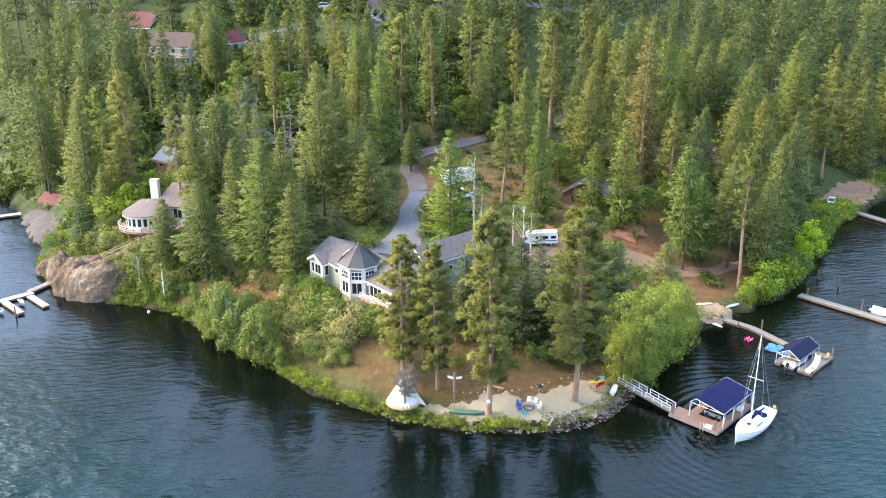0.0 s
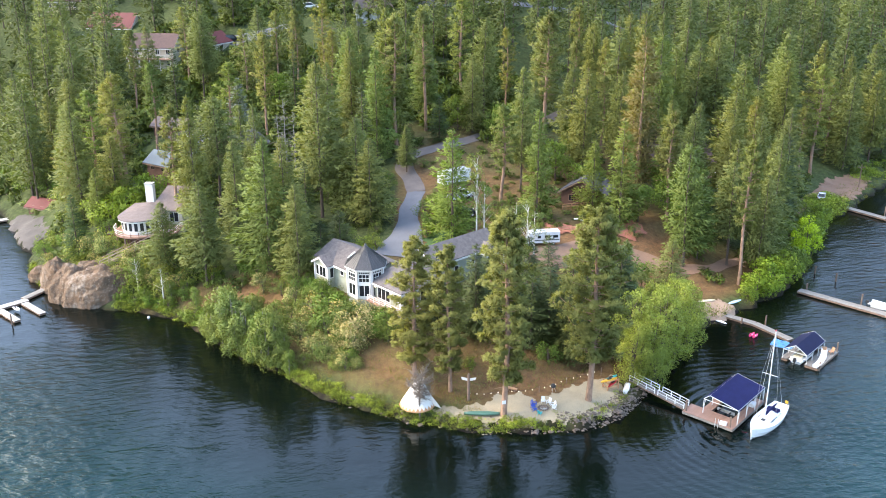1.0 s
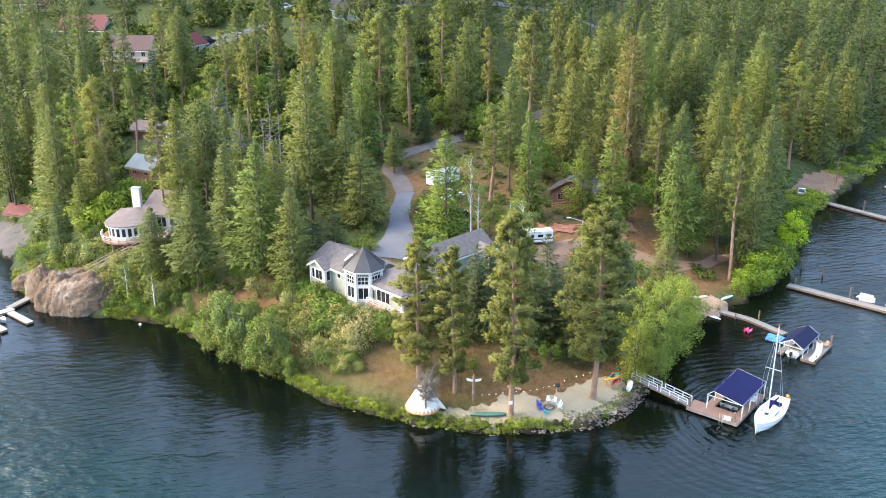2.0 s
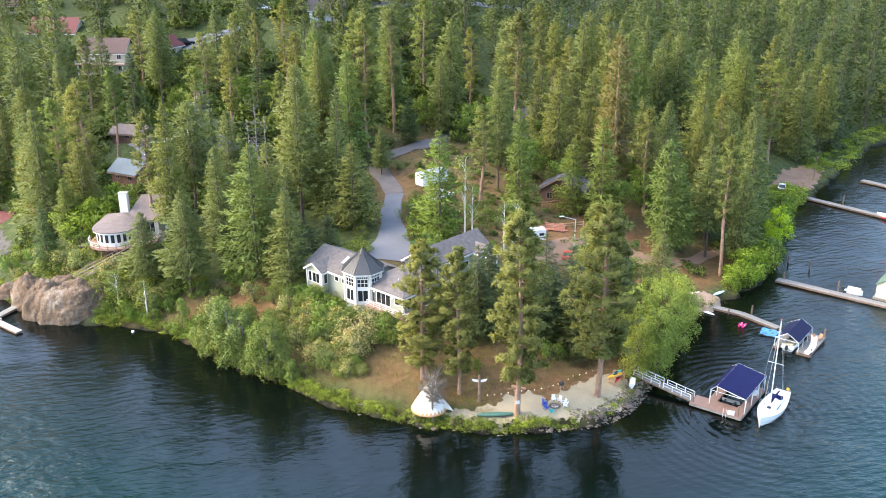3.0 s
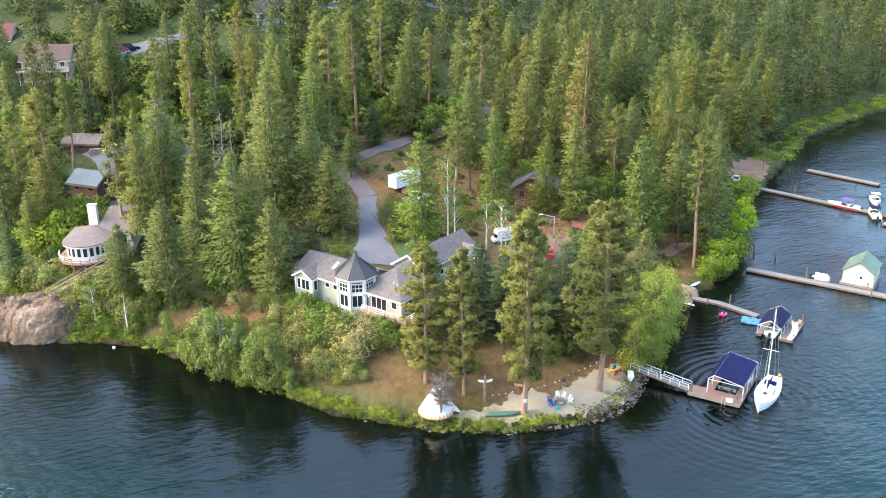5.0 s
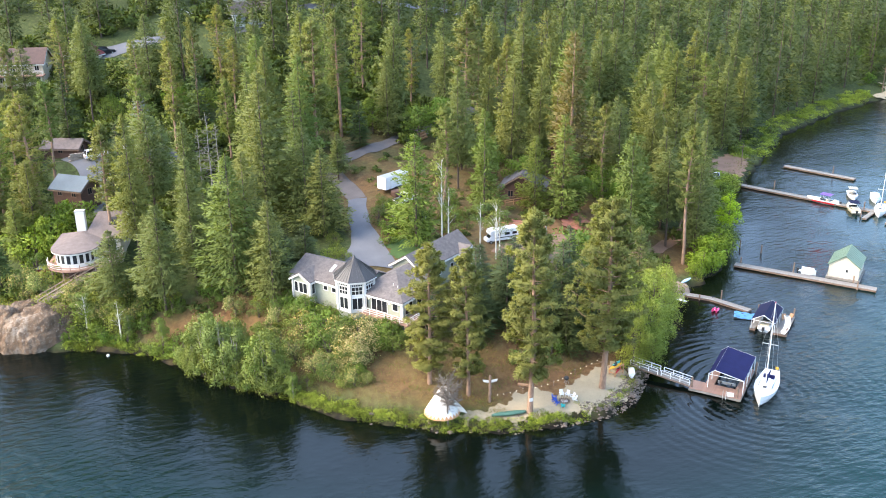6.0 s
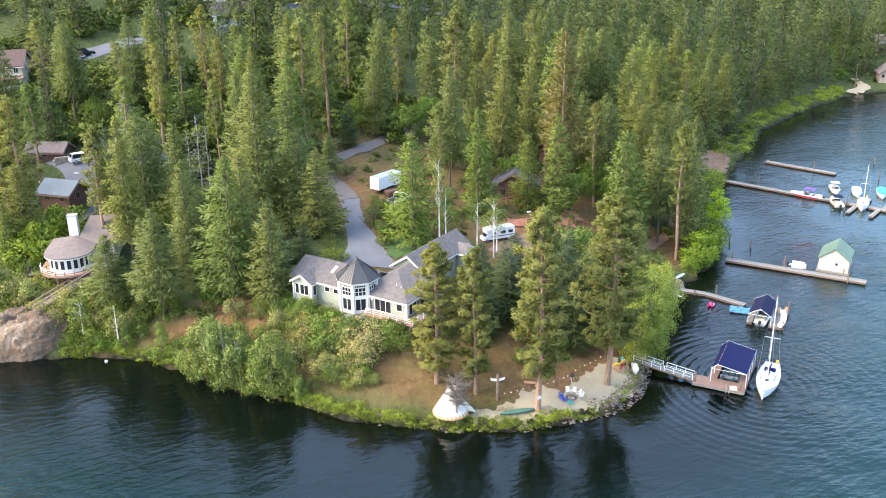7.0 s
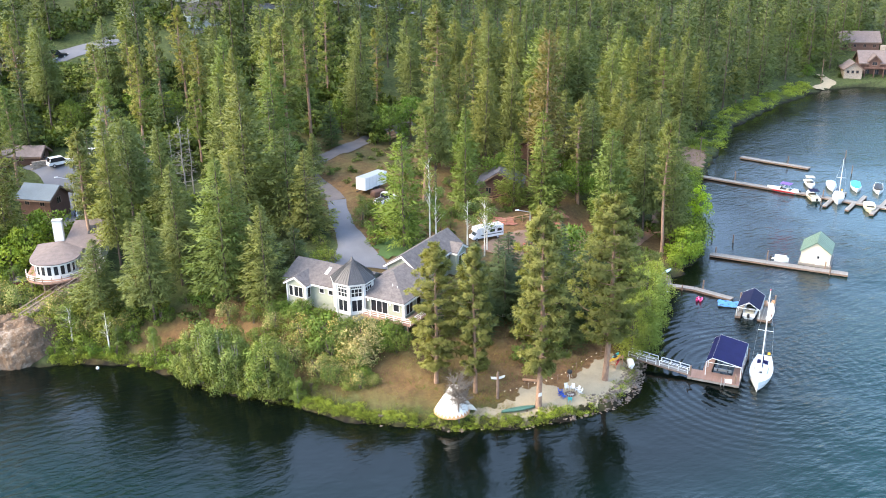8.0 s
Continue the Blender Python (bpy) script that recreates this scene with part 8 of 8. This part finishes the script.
def rock_mesh(seed, rx, ry, rz, mat, cut=0.35, sub=2, rough=0.28):
    bm = bmesh.new()
    bmesh.ops.create_icosphere(bm, subdivisions=sub, radius=1)
    o = Vector((seed * 3.7, seed * 1.3, seed * 0.7))
    for v in bm.verts:
        n = noise.fractal(v.co * 1.1 + o, 0.9, 2.0, 6) * rough + 0.30 * rough * abs(noise.noise(v.co * 3.1 + o)) + 0.10 * rough * noise.noise(v.co * 11 + o)
        n += 0.14 * rough * (0.5 - abs(noise.noise(Vector((v.co.x * 2.3, v.co.y * 2.3, v.co.z * 1.1)) + o)) * 2) if sub > 3 else 0.0
        v.co *= 1 + n
        v.co = Vector((v.co.x * rx, v.co.y * ry, max(-cut, v.co.z) * rz))
    me = bpy.data.meshes.new("rock")
    bm.to_mesh(me)
    bm.free()
    me.materials.append(mat)
    return me


STONES = [rock_mesh(s, 1, 0.8, 0.7, ROCKGREY, sub=1) for s in range(1, 6)]
for _k in range(14):
    _u = _k * math.tau / 14
    _o = child("stone", STONES[_k % 5], _f)
    _o.location, _o.scale, _o.rotation_euler = (0.62 * math.cos(_u), 0.62 * math.sin(_u), 0.08), (0.17, 0.15, 0.17), (0, 0, _u)
part("ash", revolve(bmesh.new(), [(0.55, 0.0), (0.4, 0.05), (0.1, 0.08)], 14), CONCRETE, _f)
for _k in range(5):
    part("stick", rodded((0.4 * math.cos(_k), 0.4 * math.sin(_k), 0.06), (-0.3 * math.cos(_k), -0.3 * math.sin(_k), 0.28), 0.04, 0.03, 6), POSTWOOD, _f)


def canoe(x, y, rz, long, m, label, z=0.25):
    b = thing("canoe", label, "canoe", x, y, ground(x, y) + z, rz)
    rings = []
    for k in range(13):
        f = k / 12
        w = 0.42 * math.sin(math.pi * (0.03 + 0.94 * f)) ** 0.7
        e = 0.10 * (2 * f - 1) ** 4
        rings.append([Vector(((f - 0.5) * long, w * c, 0.36 * s - e)) for c, s in ((-1, 0), (-0.9, 0.5), (-0.45, 0.92), (0, 1), (0.45, 0.92), (0.9, 0.5), (1, 0), (0.7, 0.05), (-0.7, 0.05))])
    part("hull", loft(bmesh.new(), rings), m, b, smooth=True)
    for f in (-0.25, 0.25):
        part("stand", boxed(f * long, 0, -z, 0.12, 0.9, z), POSTWOOD, b)


canoe(3.0, 103.7, -4, 4.6, GREENPAINT, "dark green canoe upside down on low stands")


def board(x, y, rz, m, label, z=0.12, tilt=0):
    b = thing("paddle_board", label, "paddle board", x, y, ground(x, y) + z, rz)
    bm = bmesh.new()
    n = 20
    rim = [(1.5 * math.cos(i * math.tau / n), 0.36 * math.sin(i * math.tau / n) * (1 - 0.15 * math.cos(i * math.tau / n))) for i in range(n)]
    loft(bm, [[Vector((p[0] * k, p[1] * k, h)) for p in rim] for k, h in ((0.9, 0.0), (1.0, 0.05), (0.92, 0.11))])
    part("deck", bm, m, b)
    part("fin", boxed(-1.2, 0, -0.1, 0.2, 0.02, 0.12), BLACK, b)


board(43.2, 132.8, -55, GELCOAT, "white paddle board at the water's edge")
board(42.6, 137.6, 10, CREAMHULL, "white and tan paddle board on the beach")
board(47.5, 138.2, 30, PALEBLUE, "pale blue kayak under the trees")


def light_string():
    s = thing("string_lights", "string of round white bulbs between posts and trunks", "string lights")
    pts = [(1.7, 107.2, 2.5), (6.4, 107.9, 2.4), (11.0, 108.4, 2.4), (15.0, 110.6, 2.5), (20.2, 113.0, 2.6)]
    me = revolve(bmesh.new(), [(0.015, -0.05), (0.045, -0.015), (0.05, 0.02), (0.02, 0.06)], 8)
    bulb = bpy.data.meshes.new("bulb")
    me.to_mesh(bulb)
    me.free()
    bulb.materials.append(LAMPGLASS)
    for p, q in zip(pts, pts[1:]):
        n = 5
        line = []
        for k in range(n + 1):
            f = k / n
            x, y = p[0] + (q[0] - p[0]) * f, p[1] + (q[1] - p[1]) * f
            z = ground(x, y) * 0 + p[2] + (q[2] - p[2]) * f - 0.5 * 4 * f * (1 - f) * 0.6
            line.append(Vector((x, y, z)))
        for a, b in zip(line, line[1:]):
            part("cable", rodded(a, b, 0.010, n=4), BLACK, s)
        for v in line[:-1]:
            o = child("bulb", bulb, s)
            o.location = v - Vector((0, 0, 0.12))
    for p in pts[1:]:
        part("post", rodded((p[0], p[1], ground(p[0], p[1]) - 0.2), (p[0], p[1], p[2] + 0.1), 0.05, n=6), POSTWOOD, s)


light_string()
_x, _y = 1.5, 107.0
_f = thing("carved_post", "carved timber post with white spread wings on top", "post", _x, _y, ground(_x, _y), -8)
part("shaft", revolve(bmesh.new(), [(0.20, -0.3), (0.18, 0.8), (0.23, 1.3), (0.17, 1.8), (0.22, 2.4), (0.17, 2.9), (0.20, 3.6), (0.10, 4.0)], 10), POSTWOOD, _f)
for _s in (-1, 1):
    part("wing", slabbed([(_s * 0.15, -0.05, 3.25), (_s * 1.0, -0.05, 3.4), (_s * 0.85, -0.05, 3.05), (_s * 0.15, -0.05, 2.9)], 0.08, (0, -1, 0)), TRIM, _f, "white painted wing")


def play_rack():
    x, y = 20.9, 109.9
    r = thing("kayak_rack", "timber rack with yellow and turquoise kayaks", "rack", x, y, ground(x, y), 28)
    for a in (-0.9, 0.9):
        for b in (-0.5, 0.5):
            part("post", boxed(a, b, 0, 0.12, 0.12, 1.5), LOGWOOD, r)
        for z in (0.5, 1.1):
            part("crossbar", boxed(a, 0, z, 0.1, 1.3, 0.1), LOGWOOD, r)
    for z in (0.45, 1.35):
        part("rail", boxed(0, -0.5, z, 1.9, 0.08, 0.1), LOGWOOD, r)
    for k, (yy, z, m, l) in enumerate(((-0.2, 1.2, YELLOWPAINT, "yellow kayak"), (0.3, 1.2, TEALPAINT, "turquoise kayak"), (0.1, 0.6, REDPAINT, "red kayak"))):
        b = thing("kayak", l + " lying on the rack", "kayak", x + 0.3 * k - 0.3, y + yy, ground(x, y) + z, 25 + 14 * k)
        rings = []
        for i in range(9):
            f = i / 8
            w = 0.32 * math.sin(math.pi * (0.04 + 0.92 * f)) ** 0.8
            rings.append([Vector(((f - 0.5) * 2.7, w * math.cos(j * math.tau / 8), 0.18 + 0.17 * math.sin(j * math.tau / 8) * (0.4 + w * 1.9))) for j in range(8)])
        part("hull", loft(bmesh.new(), rings), m, b, smooth=True)
        part("seat_well", boxed(0, 0, 0.33, 0.7, 0.35, 0.05, 0, 0.02), BLACK, b)
    d = thing("dinghy", "upturned white dinghy on its side by the bank", "dinghy", 22.5, 108.6, ground(22.5, 108.6) + 0.5, 70)
    bm = loft(bmesh.new(), hull_rings(2.6, 1.2, 0.6, 0.3, 8, 0.8, 0.8))
    bmesh.ops.rotate(bm, verts=bm.verts, cent=(0, 0, 0), matrix=Matrix.Rotation(radians(115), 3, "X"))
    part("hull", bm, GELCOAT, d)


play_rack()
_f = thing("grill", "black kettle grill at the edge of the gravel", "grill", 12.9, 108.6, ground(12.9, 108.6))
part("bowl", revolve(bmesh.new(), [(0.1, 0.6), (0.32, 0.75), (0.36, 0.95), (0.30, 1.12), (0.08, 1.22)], 14), BLACK, _f)
for _k in range(3):
    part("leg", rodded((0.4 * math.cos(_k * 2.09), 0.4 * math.sin(_k * 2.09), 0), (0.12 * math.cos(_k * 2.09), 0.12 * math.sin(_k * 2.09), 0.65), 0.02, n=5), ALU, _f)
_f = thing("bench", "low log bench at the edge of the gravel", "bench", 7.2, 109.2, ground(7.2, 109.2), -30)
part("log", rodded((-1.0, 0, 0.3), (1.0, 0, 0.3), 0.2, 0.18, 10), LOGWOOD, _f)
for _s in (-0.7, 0.7):
    part("foot", boxed(_s, 0, -0.1, 0.2, 0.4, 0.25), POSTWOOD, _f)
_f = thing("sign", "white notice board on the pine trunk", "sign", 5.75, 103.0, ground(5.9, 103.5) + 2.0, 5)
part("board", boxed(0, 0, 0, 0.5, 0.04, 0.5), TRIM, _f)
_f = thing("hammock", "white hammock between the trees", "hammock", 8.0, 120.5, ground(8, 120.5) + 0.9, -35)
part("cloth", loft(bmesh.new(), [[Vector((-1.6 + 3.2 * k / 8, 0.45 * math.sin(math.pi * k / 8) * math.cos(a), 0.55 * (k / 4 - 1) ** 2 + 0.22 * math.sin(a) * math.sin(math.pi * k / 8))) for a in (3.3, 3.9, 4.7, 5.5, 6.1, 5.5, 4.7, 3.9)] for k in range(1, 8)]), CANVAS, _f)

# ---- rocks
for _n, (_x, _y, _rx, _ry, _rz, _z, _s) in enumerate(((-58.6, 146.2, 5.6, 4.2, 5.9, 0.1, 1), (-63.4, 147.6, 3.4, 3.0, 5.6, 0.2, 2), (-66.8, 151.6, 3.6, 3.2, 5.0, 0.2, 3), (-71.8, 155.8, 2.4, 1.8, 2.2, 0.2, 4), (-60.4, 149.0, 4.6, 3.0, 4.8, 1.2, 5), (-55.5, 147.2, 2.6, 2.0, 3.4, 1.8, 6))):
    _o = tagged(new("boulder", rock_mesh(_s + 10, _rx, _ry, _rz, ROCKRUST, 0.4, 5, 0.20)), "large rust-brown lichened boulder at the waterline", "boulder", "boulders of the left bank")
    _o.location, _o.rotation_euler = (_x, _y, _z), (0, 0, (0.12, 0.5, 2.2, 3.3, 0.2, 5.5)[_n])
_rocks = []
for _k in range(620):
    _i = _rnd.randrange(20, 30)
    _u = _rnd.random()
    _x, _y = SHORE[_i][0] * (1 - _u) + SHORE[_i + 1][0] * _u, SHORE[_i][1] * (1 - _u) + SHORE[_i + 1][1] * _u
    _a = math.atan2(SHORE[_i + 1][1] - SHORE[_i][1], SHORE[_i + 1][0] - SHORE[_i][0]) + math.pi / 2
    _d = _rnd.uniform(-0.5, 1.2 if _i < 26 else 2.2)
    if _i < 25 and _rnd.random() < 0.7:
        continue
    _rocks.append((_x + math.cos(_a) * _d, _y + math.sin(_a) * _d, _rnd.uniform(0.10, 0.24) * (1.8 if _rnd.random() < 0.10 else 1.0)))
_bank = tagged(new("rock_bank"), "bank of loose grey stones at the waterline", "stones", kind="structure")
for _x, _y, _r in _rocks[:300]:
    _o = child("stone", STONES[_rnd.randrange(5)], _bank)
    _o.location, _o.scale, _o.rotation_euler = (_x, _y, max(ground(_x, _y), -0.1) + _r * 0.1), (_r * 1.2, _r * 1.2, _r), (0, 0, _rnd.uniform(0, 6.28))


_vs, _fs = [], []
for _k in range(900):
    _i = _rnd.choices((24, 25, 26, 27, 28, 29, 30), (1, 1, 3, 5, 6, 4, 2))[0]
    _u = _rnd.random()
    _x, _y = SHORE[_i][0] * (1 - _u) + SHORE[_i + 1][0] * _u, SHORE[_i][1] * (1 - _u) + SHORE[_i + 1][1] * _u
    _a = math.atan2(SHORE[_i + 1][1] - SHORE[_i][1], SHORE[_i + 1][0] - SHORE[_i][0]) + math.pi / 2
    _d = _rnd.uniform(-0.6, 1.0 if _i < 26 else 2.4)
    _x, _y, _r = _x + math.cos(_a) * _d, _y + math.sin(_a) * _d, _rnd.uniform(0.07, 0.20)
    _z, _base = max(ground(_x, _y), -0.08) + 0.05 * _r, len(_vs)
    for _v in STONES[_k % 5].vertices:
        _vs.append((_x + _v.co.x * _r * 1.25, _y + _v.co.y * _r * 1.25, _z + _v.co.z * _r))
    _fs += [tuple(_base + _j for _j in _p.vertices) for _p in STONES[_k % 5].polygons]
tagged(new("shore_pebbles", mesh_of("shore_pebbles", _vs, _fs, ROCKTAN, True)), "tan and grey loose stones along the beach", "stones", kind="stuff")


# ---------------------------------------------------------------- vehicles
def car(name, label, x, y, rz, body, long=4.8, wide=1.85, high=1.65, kind="suv"):
    c = thing(name, label, "car", x, y, ground(x, y) + 0.15, rz)
    w = wide / 2
    bm = bmesh.new()
    prof = [(-0.5, 0.32), (-0.5, 0.75), (-0.47, 0.92), (0.20, 0.95), (0.45, 0.86), (0.5, 0.62), (0.5, 0.32)]
    loft(bm, [[Vector((px * long, s * w * k, pz)) for px, pz in prof] for s, k in ((-1, 0.96), (-1, 1.0), (1, 1.0), (1, 0.96))])
    part("body", bm, body, c)
    roof = {"suv": [(-0.46, 0.93), (-0.42, high), (0.05, high), (0.20, 0.95)], "pickup": [(-0.10, 0.93), (-0.07, high), (0.10, high), (0.22, 0.95)], "sedan": [(-0.36, 0.93), (-0.22, high), (0.06, high), (0.22, 0.95)]}[kind]
    bm = loft(bmesh.new(), [[Vector((px * long, s * w * k, pz)) for (px, pz), k in zip(roof, (0.94, 0.80, 0.80, 0.94))] for s in (-1, 1)])
    cab = part("cabin", bm, GLASS, c, "dark glazed cabin")
    part("roof", slabbed([Vector((roof[1][0] * long, -w * 0.8, high + 0.03)), Vector((roof[2][0] * long, -w * 0.8, high + 0.03)), Vector((roof[2][0] * long, w * 0.8, high + 0.03)), Vector((roof[1][0] * long, w * 0.8, high + 0.03))], 0.06), body, c)
    for s in (-1, 1):
        part("pillar", beamed((roof[1][0] * long, s * w * 0.81, high), (roof[0][0] * long, s * w * 0.95, 0.95), 0.08, 0.10), body, cab)
        part("pillar", beamed((roof[2][0] * long, s * w * 0.81, high), (roof[3][0] * long, s * w * 0.95, 0.95), 0.08, 0.08), body, cab)
    if kind == "pickup":
        part("bed", boxed(-0.30 * long, 0, 0.90, 0.36 * long, wide * 0.84, 0.06), BLACK, c)
    for fx in (-0.31, 0.31):
        for s in (-1, 1):
            t = part("wheel", rodded((fx * long, s * (w - 0.2), 0.2), (fx * long, s * (w + 0.02), 0.2), 0.35, n=16), BLACK, c)
            part("rim", rodded((fx * long, s * (w - 0.0), 0.2), (fx * long, s * (w + 0.03), 0.2), 0.2, n=12), ALU, t)
    for s in (-1, 1):
        part("headlight", boxed(0.497 * long, s * w * 0.7, 0.66, 0.05, 0.4, 0.14), TRIM, c)
        part("tail_light", boxed(-0.498 * long, s * w * 0.8, 0.68, 0.05, 0.25, 0.2), REDPAINT, c)
    return c


car("pickup", "white pickup truck parked by the trailer", 3.6, 164.4, 38, CARWHITE, 5.4, 1.95, 1.75, "pickup")
car("car", "dark car parked beside the hedge", 3.6, 156.5, 20, CARBLACK, 4.6, 1.85, 1.6)
car("car", "bright red car parked on the dirt yard", 22.4, 142.9, 70, REDPAINT, 3.4, 1.6, 1.3, "sedan")
car("car", "black car on the hill forecourt", -52.7, 254.2, 15, CARBLACK, 5.0, 1.95, 1.75)
car("pickup", "white pickup truck with dark cap by the shed", -52.6, 202.6, 20, CARWHITE, 5.2, 1.95, 1.75, "suv")
car("car", "white car between the firs", -45.2, 203.5, 30, CARWHITE, 4.6, 1.85, 1.6)
car("car", "pale blue car at the yard's end", -49.5, 182.5, 100, CARBLUE, 4.6, 1.85, 1.5, "sedan")
car("car", "white car near the hilltop road", -33, 268, 10, CARWHITE, 4.6, 1.85, 1.6)
car("car", "white car near the hilltop road", -27, 269, 12, CARWHITE, 4.6, 1.85, 1.6)
car("car", "small white car on the shore track", 84.5, 191.0, 60, CARWHITE, 3.6, 1.6, 1.5, "sedan")


def motorhome(x, y, rz):
    c = thing("motorhome", "white motorhome with dark stripes beside the house", "motorhome", x, y, ground(x, y) + 0.1, rz, scale=0.78)
    b = bmesh.new()
    loft(b, [[Vector((px, s, pz)) for px, pz in ((-3.6, 0.5), (-3.6, 2.9), (2.0, 2.95), (3.1, 2.75), (3.25, 2.0), (2.3, 1.75), (2.3, 0.5))] for s in (-1.15, 1.15)])
    part("body", b, GELCOAT, c)
    part("cab", loft(bmesh.new(), [[Vector((px, s, pz)) for px, pz in ((2.2, 0.4), (2.2, 1.8), (2.9, 1.75), (3.4, 1.15), (3.9, 1.05), (3.95, 0.4))] for s in (-0.98, 0.98)]), CARWHITE, c)
    part("windscreen", slabbed([(2.95, -0.85, 1.72), (3.42, -0.85, 1.17), (3.42, 0.85, 1.17), (2.95, 0.85, 1.72)], 0.03, (0.7, 0, 0.6)), GLASS, c)
    for s in (-1, 1):
        for a, l in ((-2.6, 1.1), (-0.8, 1.2), (1.0, 0.7)):
            part("window", boxed(a, s * 1.155, 1.6, l, 0.03, 0.6), GLASS, c)
        part("stripe", boxed(-0.7, s * 1.155, 1.05, 5.6, 0.02, 0.18), BLACK, c)
        for fx in (-2.2, 3.0):
            t = part("wheel", rodded((fx, s * 0.8, 0.25), (fx, s * 1.1, 0.25), 0.38, n=16), BLACK, c)
            part("rim", rodded((fx, s * 1.09, 0.25), (fx, s * 1.12, 0.25), 0.2, n=12), ALU, t)
    for a in (-2.4, 0.2):
        part("roof_unit", boxed(a, 0, 2.92, 0.9, 0.7, 0.3, 0, 0.06), GELCOAT, c)


motorhome(16.6, 147.4, 186)


def trailer(x, y, rz):
    c = thing("cargo_trailer", "long white enclosed cargo trailer on the slope", "trailer", x, y, ground(x, y) + 0.1, rz)
    part("body", boxed(0, 0, 0.45, 6.4, 2.3, 2.3, 0, 0.06), CARWHITE, c)
    for k in range(7):
        part("seam", boxed(-3.0 + k, -1.16, 0.5, 0.05, 0.03, 2.2), ALU, c)
    part("roof", boxed(0, 0, 2.74, 6.3, 2.2, 0.06), ALU, c)
    part("fender", boxed(0, -1.2, 0.5, 1.9, 0.2, 0.1), BLACK, c)
    for s in (-1, 1):
        for fx in (-0.45, 0.45):
            t = part("wheel", rodded((fx, s * 0.95, 0.3), (fx, s * 1.2, 0.3), 0.34, n=14), BLACK, c)
    part("drawbar", beamed((-3.2, 0, 0.5), (-4.4, 0, 0.5), 0.12, 0.12), BLACK, c)


trailer(2.7, 170.6, 34)
_f = thing("trailer_tarp", "load under a red-brown tarpaulin", "tarpaulin", 3.0, 167.6, ground(3.0, 167.6), 20)
part("cover", boxed(0, 0, 0, 2.6, 1.8, 1.3, 0, 0.35), SIDING_BROWN, _f)


def logs(x, y, rz):
    c = thing("log_pile", "pile of orange cut logs beside the road", "logs", x, y, ground(x, y), rz)
    for k, (a, z) in enumerate(((-0.9, 0.3), (-0.3, 0.3), (0.3, 0.3), (0.9, 0.3), (-0.6, 0.8), (0.0, 0.8), (0.6, 0.8), (-0.3, 1.3))):
        part("log", rodded((-1.7 + 0.15 * (k % 3), a, z), (1.7 + 0.1 * (k % 2), a, z), 0.3, 0.27, 12), LOGWOOD, c)


logs(15.0, 200.2, 42)


def pole(x, y, high, label, lamp=False, m=None):
    c = thing("street_lamp" if lamp else "utility_pole", label, "pole", x, y, ground(x, y))
    p = part("shaft", rodded((0, 0, -0.4), (0, 0, high), 0.13, 0.09, 8), m or POSTWOOD, c)
    if lamp:
        part("arm", rodded((0, 0, high - 0.1), (-2.2, 0.2, high + 0.5), 0.05, n=6), ALU, c)
        part("lamp_head", boxed(-2.4, 0.2, high + 0.45, 0.7, 0.3, 0.14, 0, 0.04), STEEL_WHITE, c)
    else:
        part("crossarm", boxed(0, 0, high - 0.7, 1.8, 0.12, 0.12), m or POSTWOOD, c)


pole(-50.6, 188.0, 6.0, "grey steel street lamp at the yard", True, ALU)
pole(97.5, 201.0, 5.5, "timber pole on the shore track with a white box")
pole(193, 267.5, 9, "tall pale timber pole by the boat ramp")
pole(-25, 240, 9, "timber utility pole on the hill")
pole(24.5, 146.8, 5, "thin lamp post on the dirt yard", True, ALU)


def fence(x, y, rz, n, label):
    f = thing("fence", label, "fence", x, y, ground(x, y), rz)
    for k in range(n + 1):
        part("post", boxed(k * 1.8, 0, -0.5, 0.12, 0.12, 1.5), LOGWOOD, f)
    for z in (0.45, 0.9):
        part("rail", boxed(n * 0.9, 0, z, n * 1.8, 0.06, 0.12), LOGWOOD, f)


fence(19, 152.5, 8, 5, "weathered timber rail fence by the mulch bed")
fence(22.5, 163, 10, 4, "weathered timber rail fence before the shed")


# ---- the stone wall above the yard
_f = thing("retaining_wall", "low retaining wall of tan field stones above the yard", "wall", -58.0, 203.2, ground(-53.5, 203.8) - 0.9, 12)
for _row in range(4):
    for _k in range(13):
        part("stone", boxed(_k * 0.78 + (0.39 if _row % 2 else 0.0), _rnd.uniform(-0.05, 0.05), _row * 0.46, 0.74, 0.55, 0.44, _rnd.uniform(-4, 4), 0.06), STONE_WALL, _f)
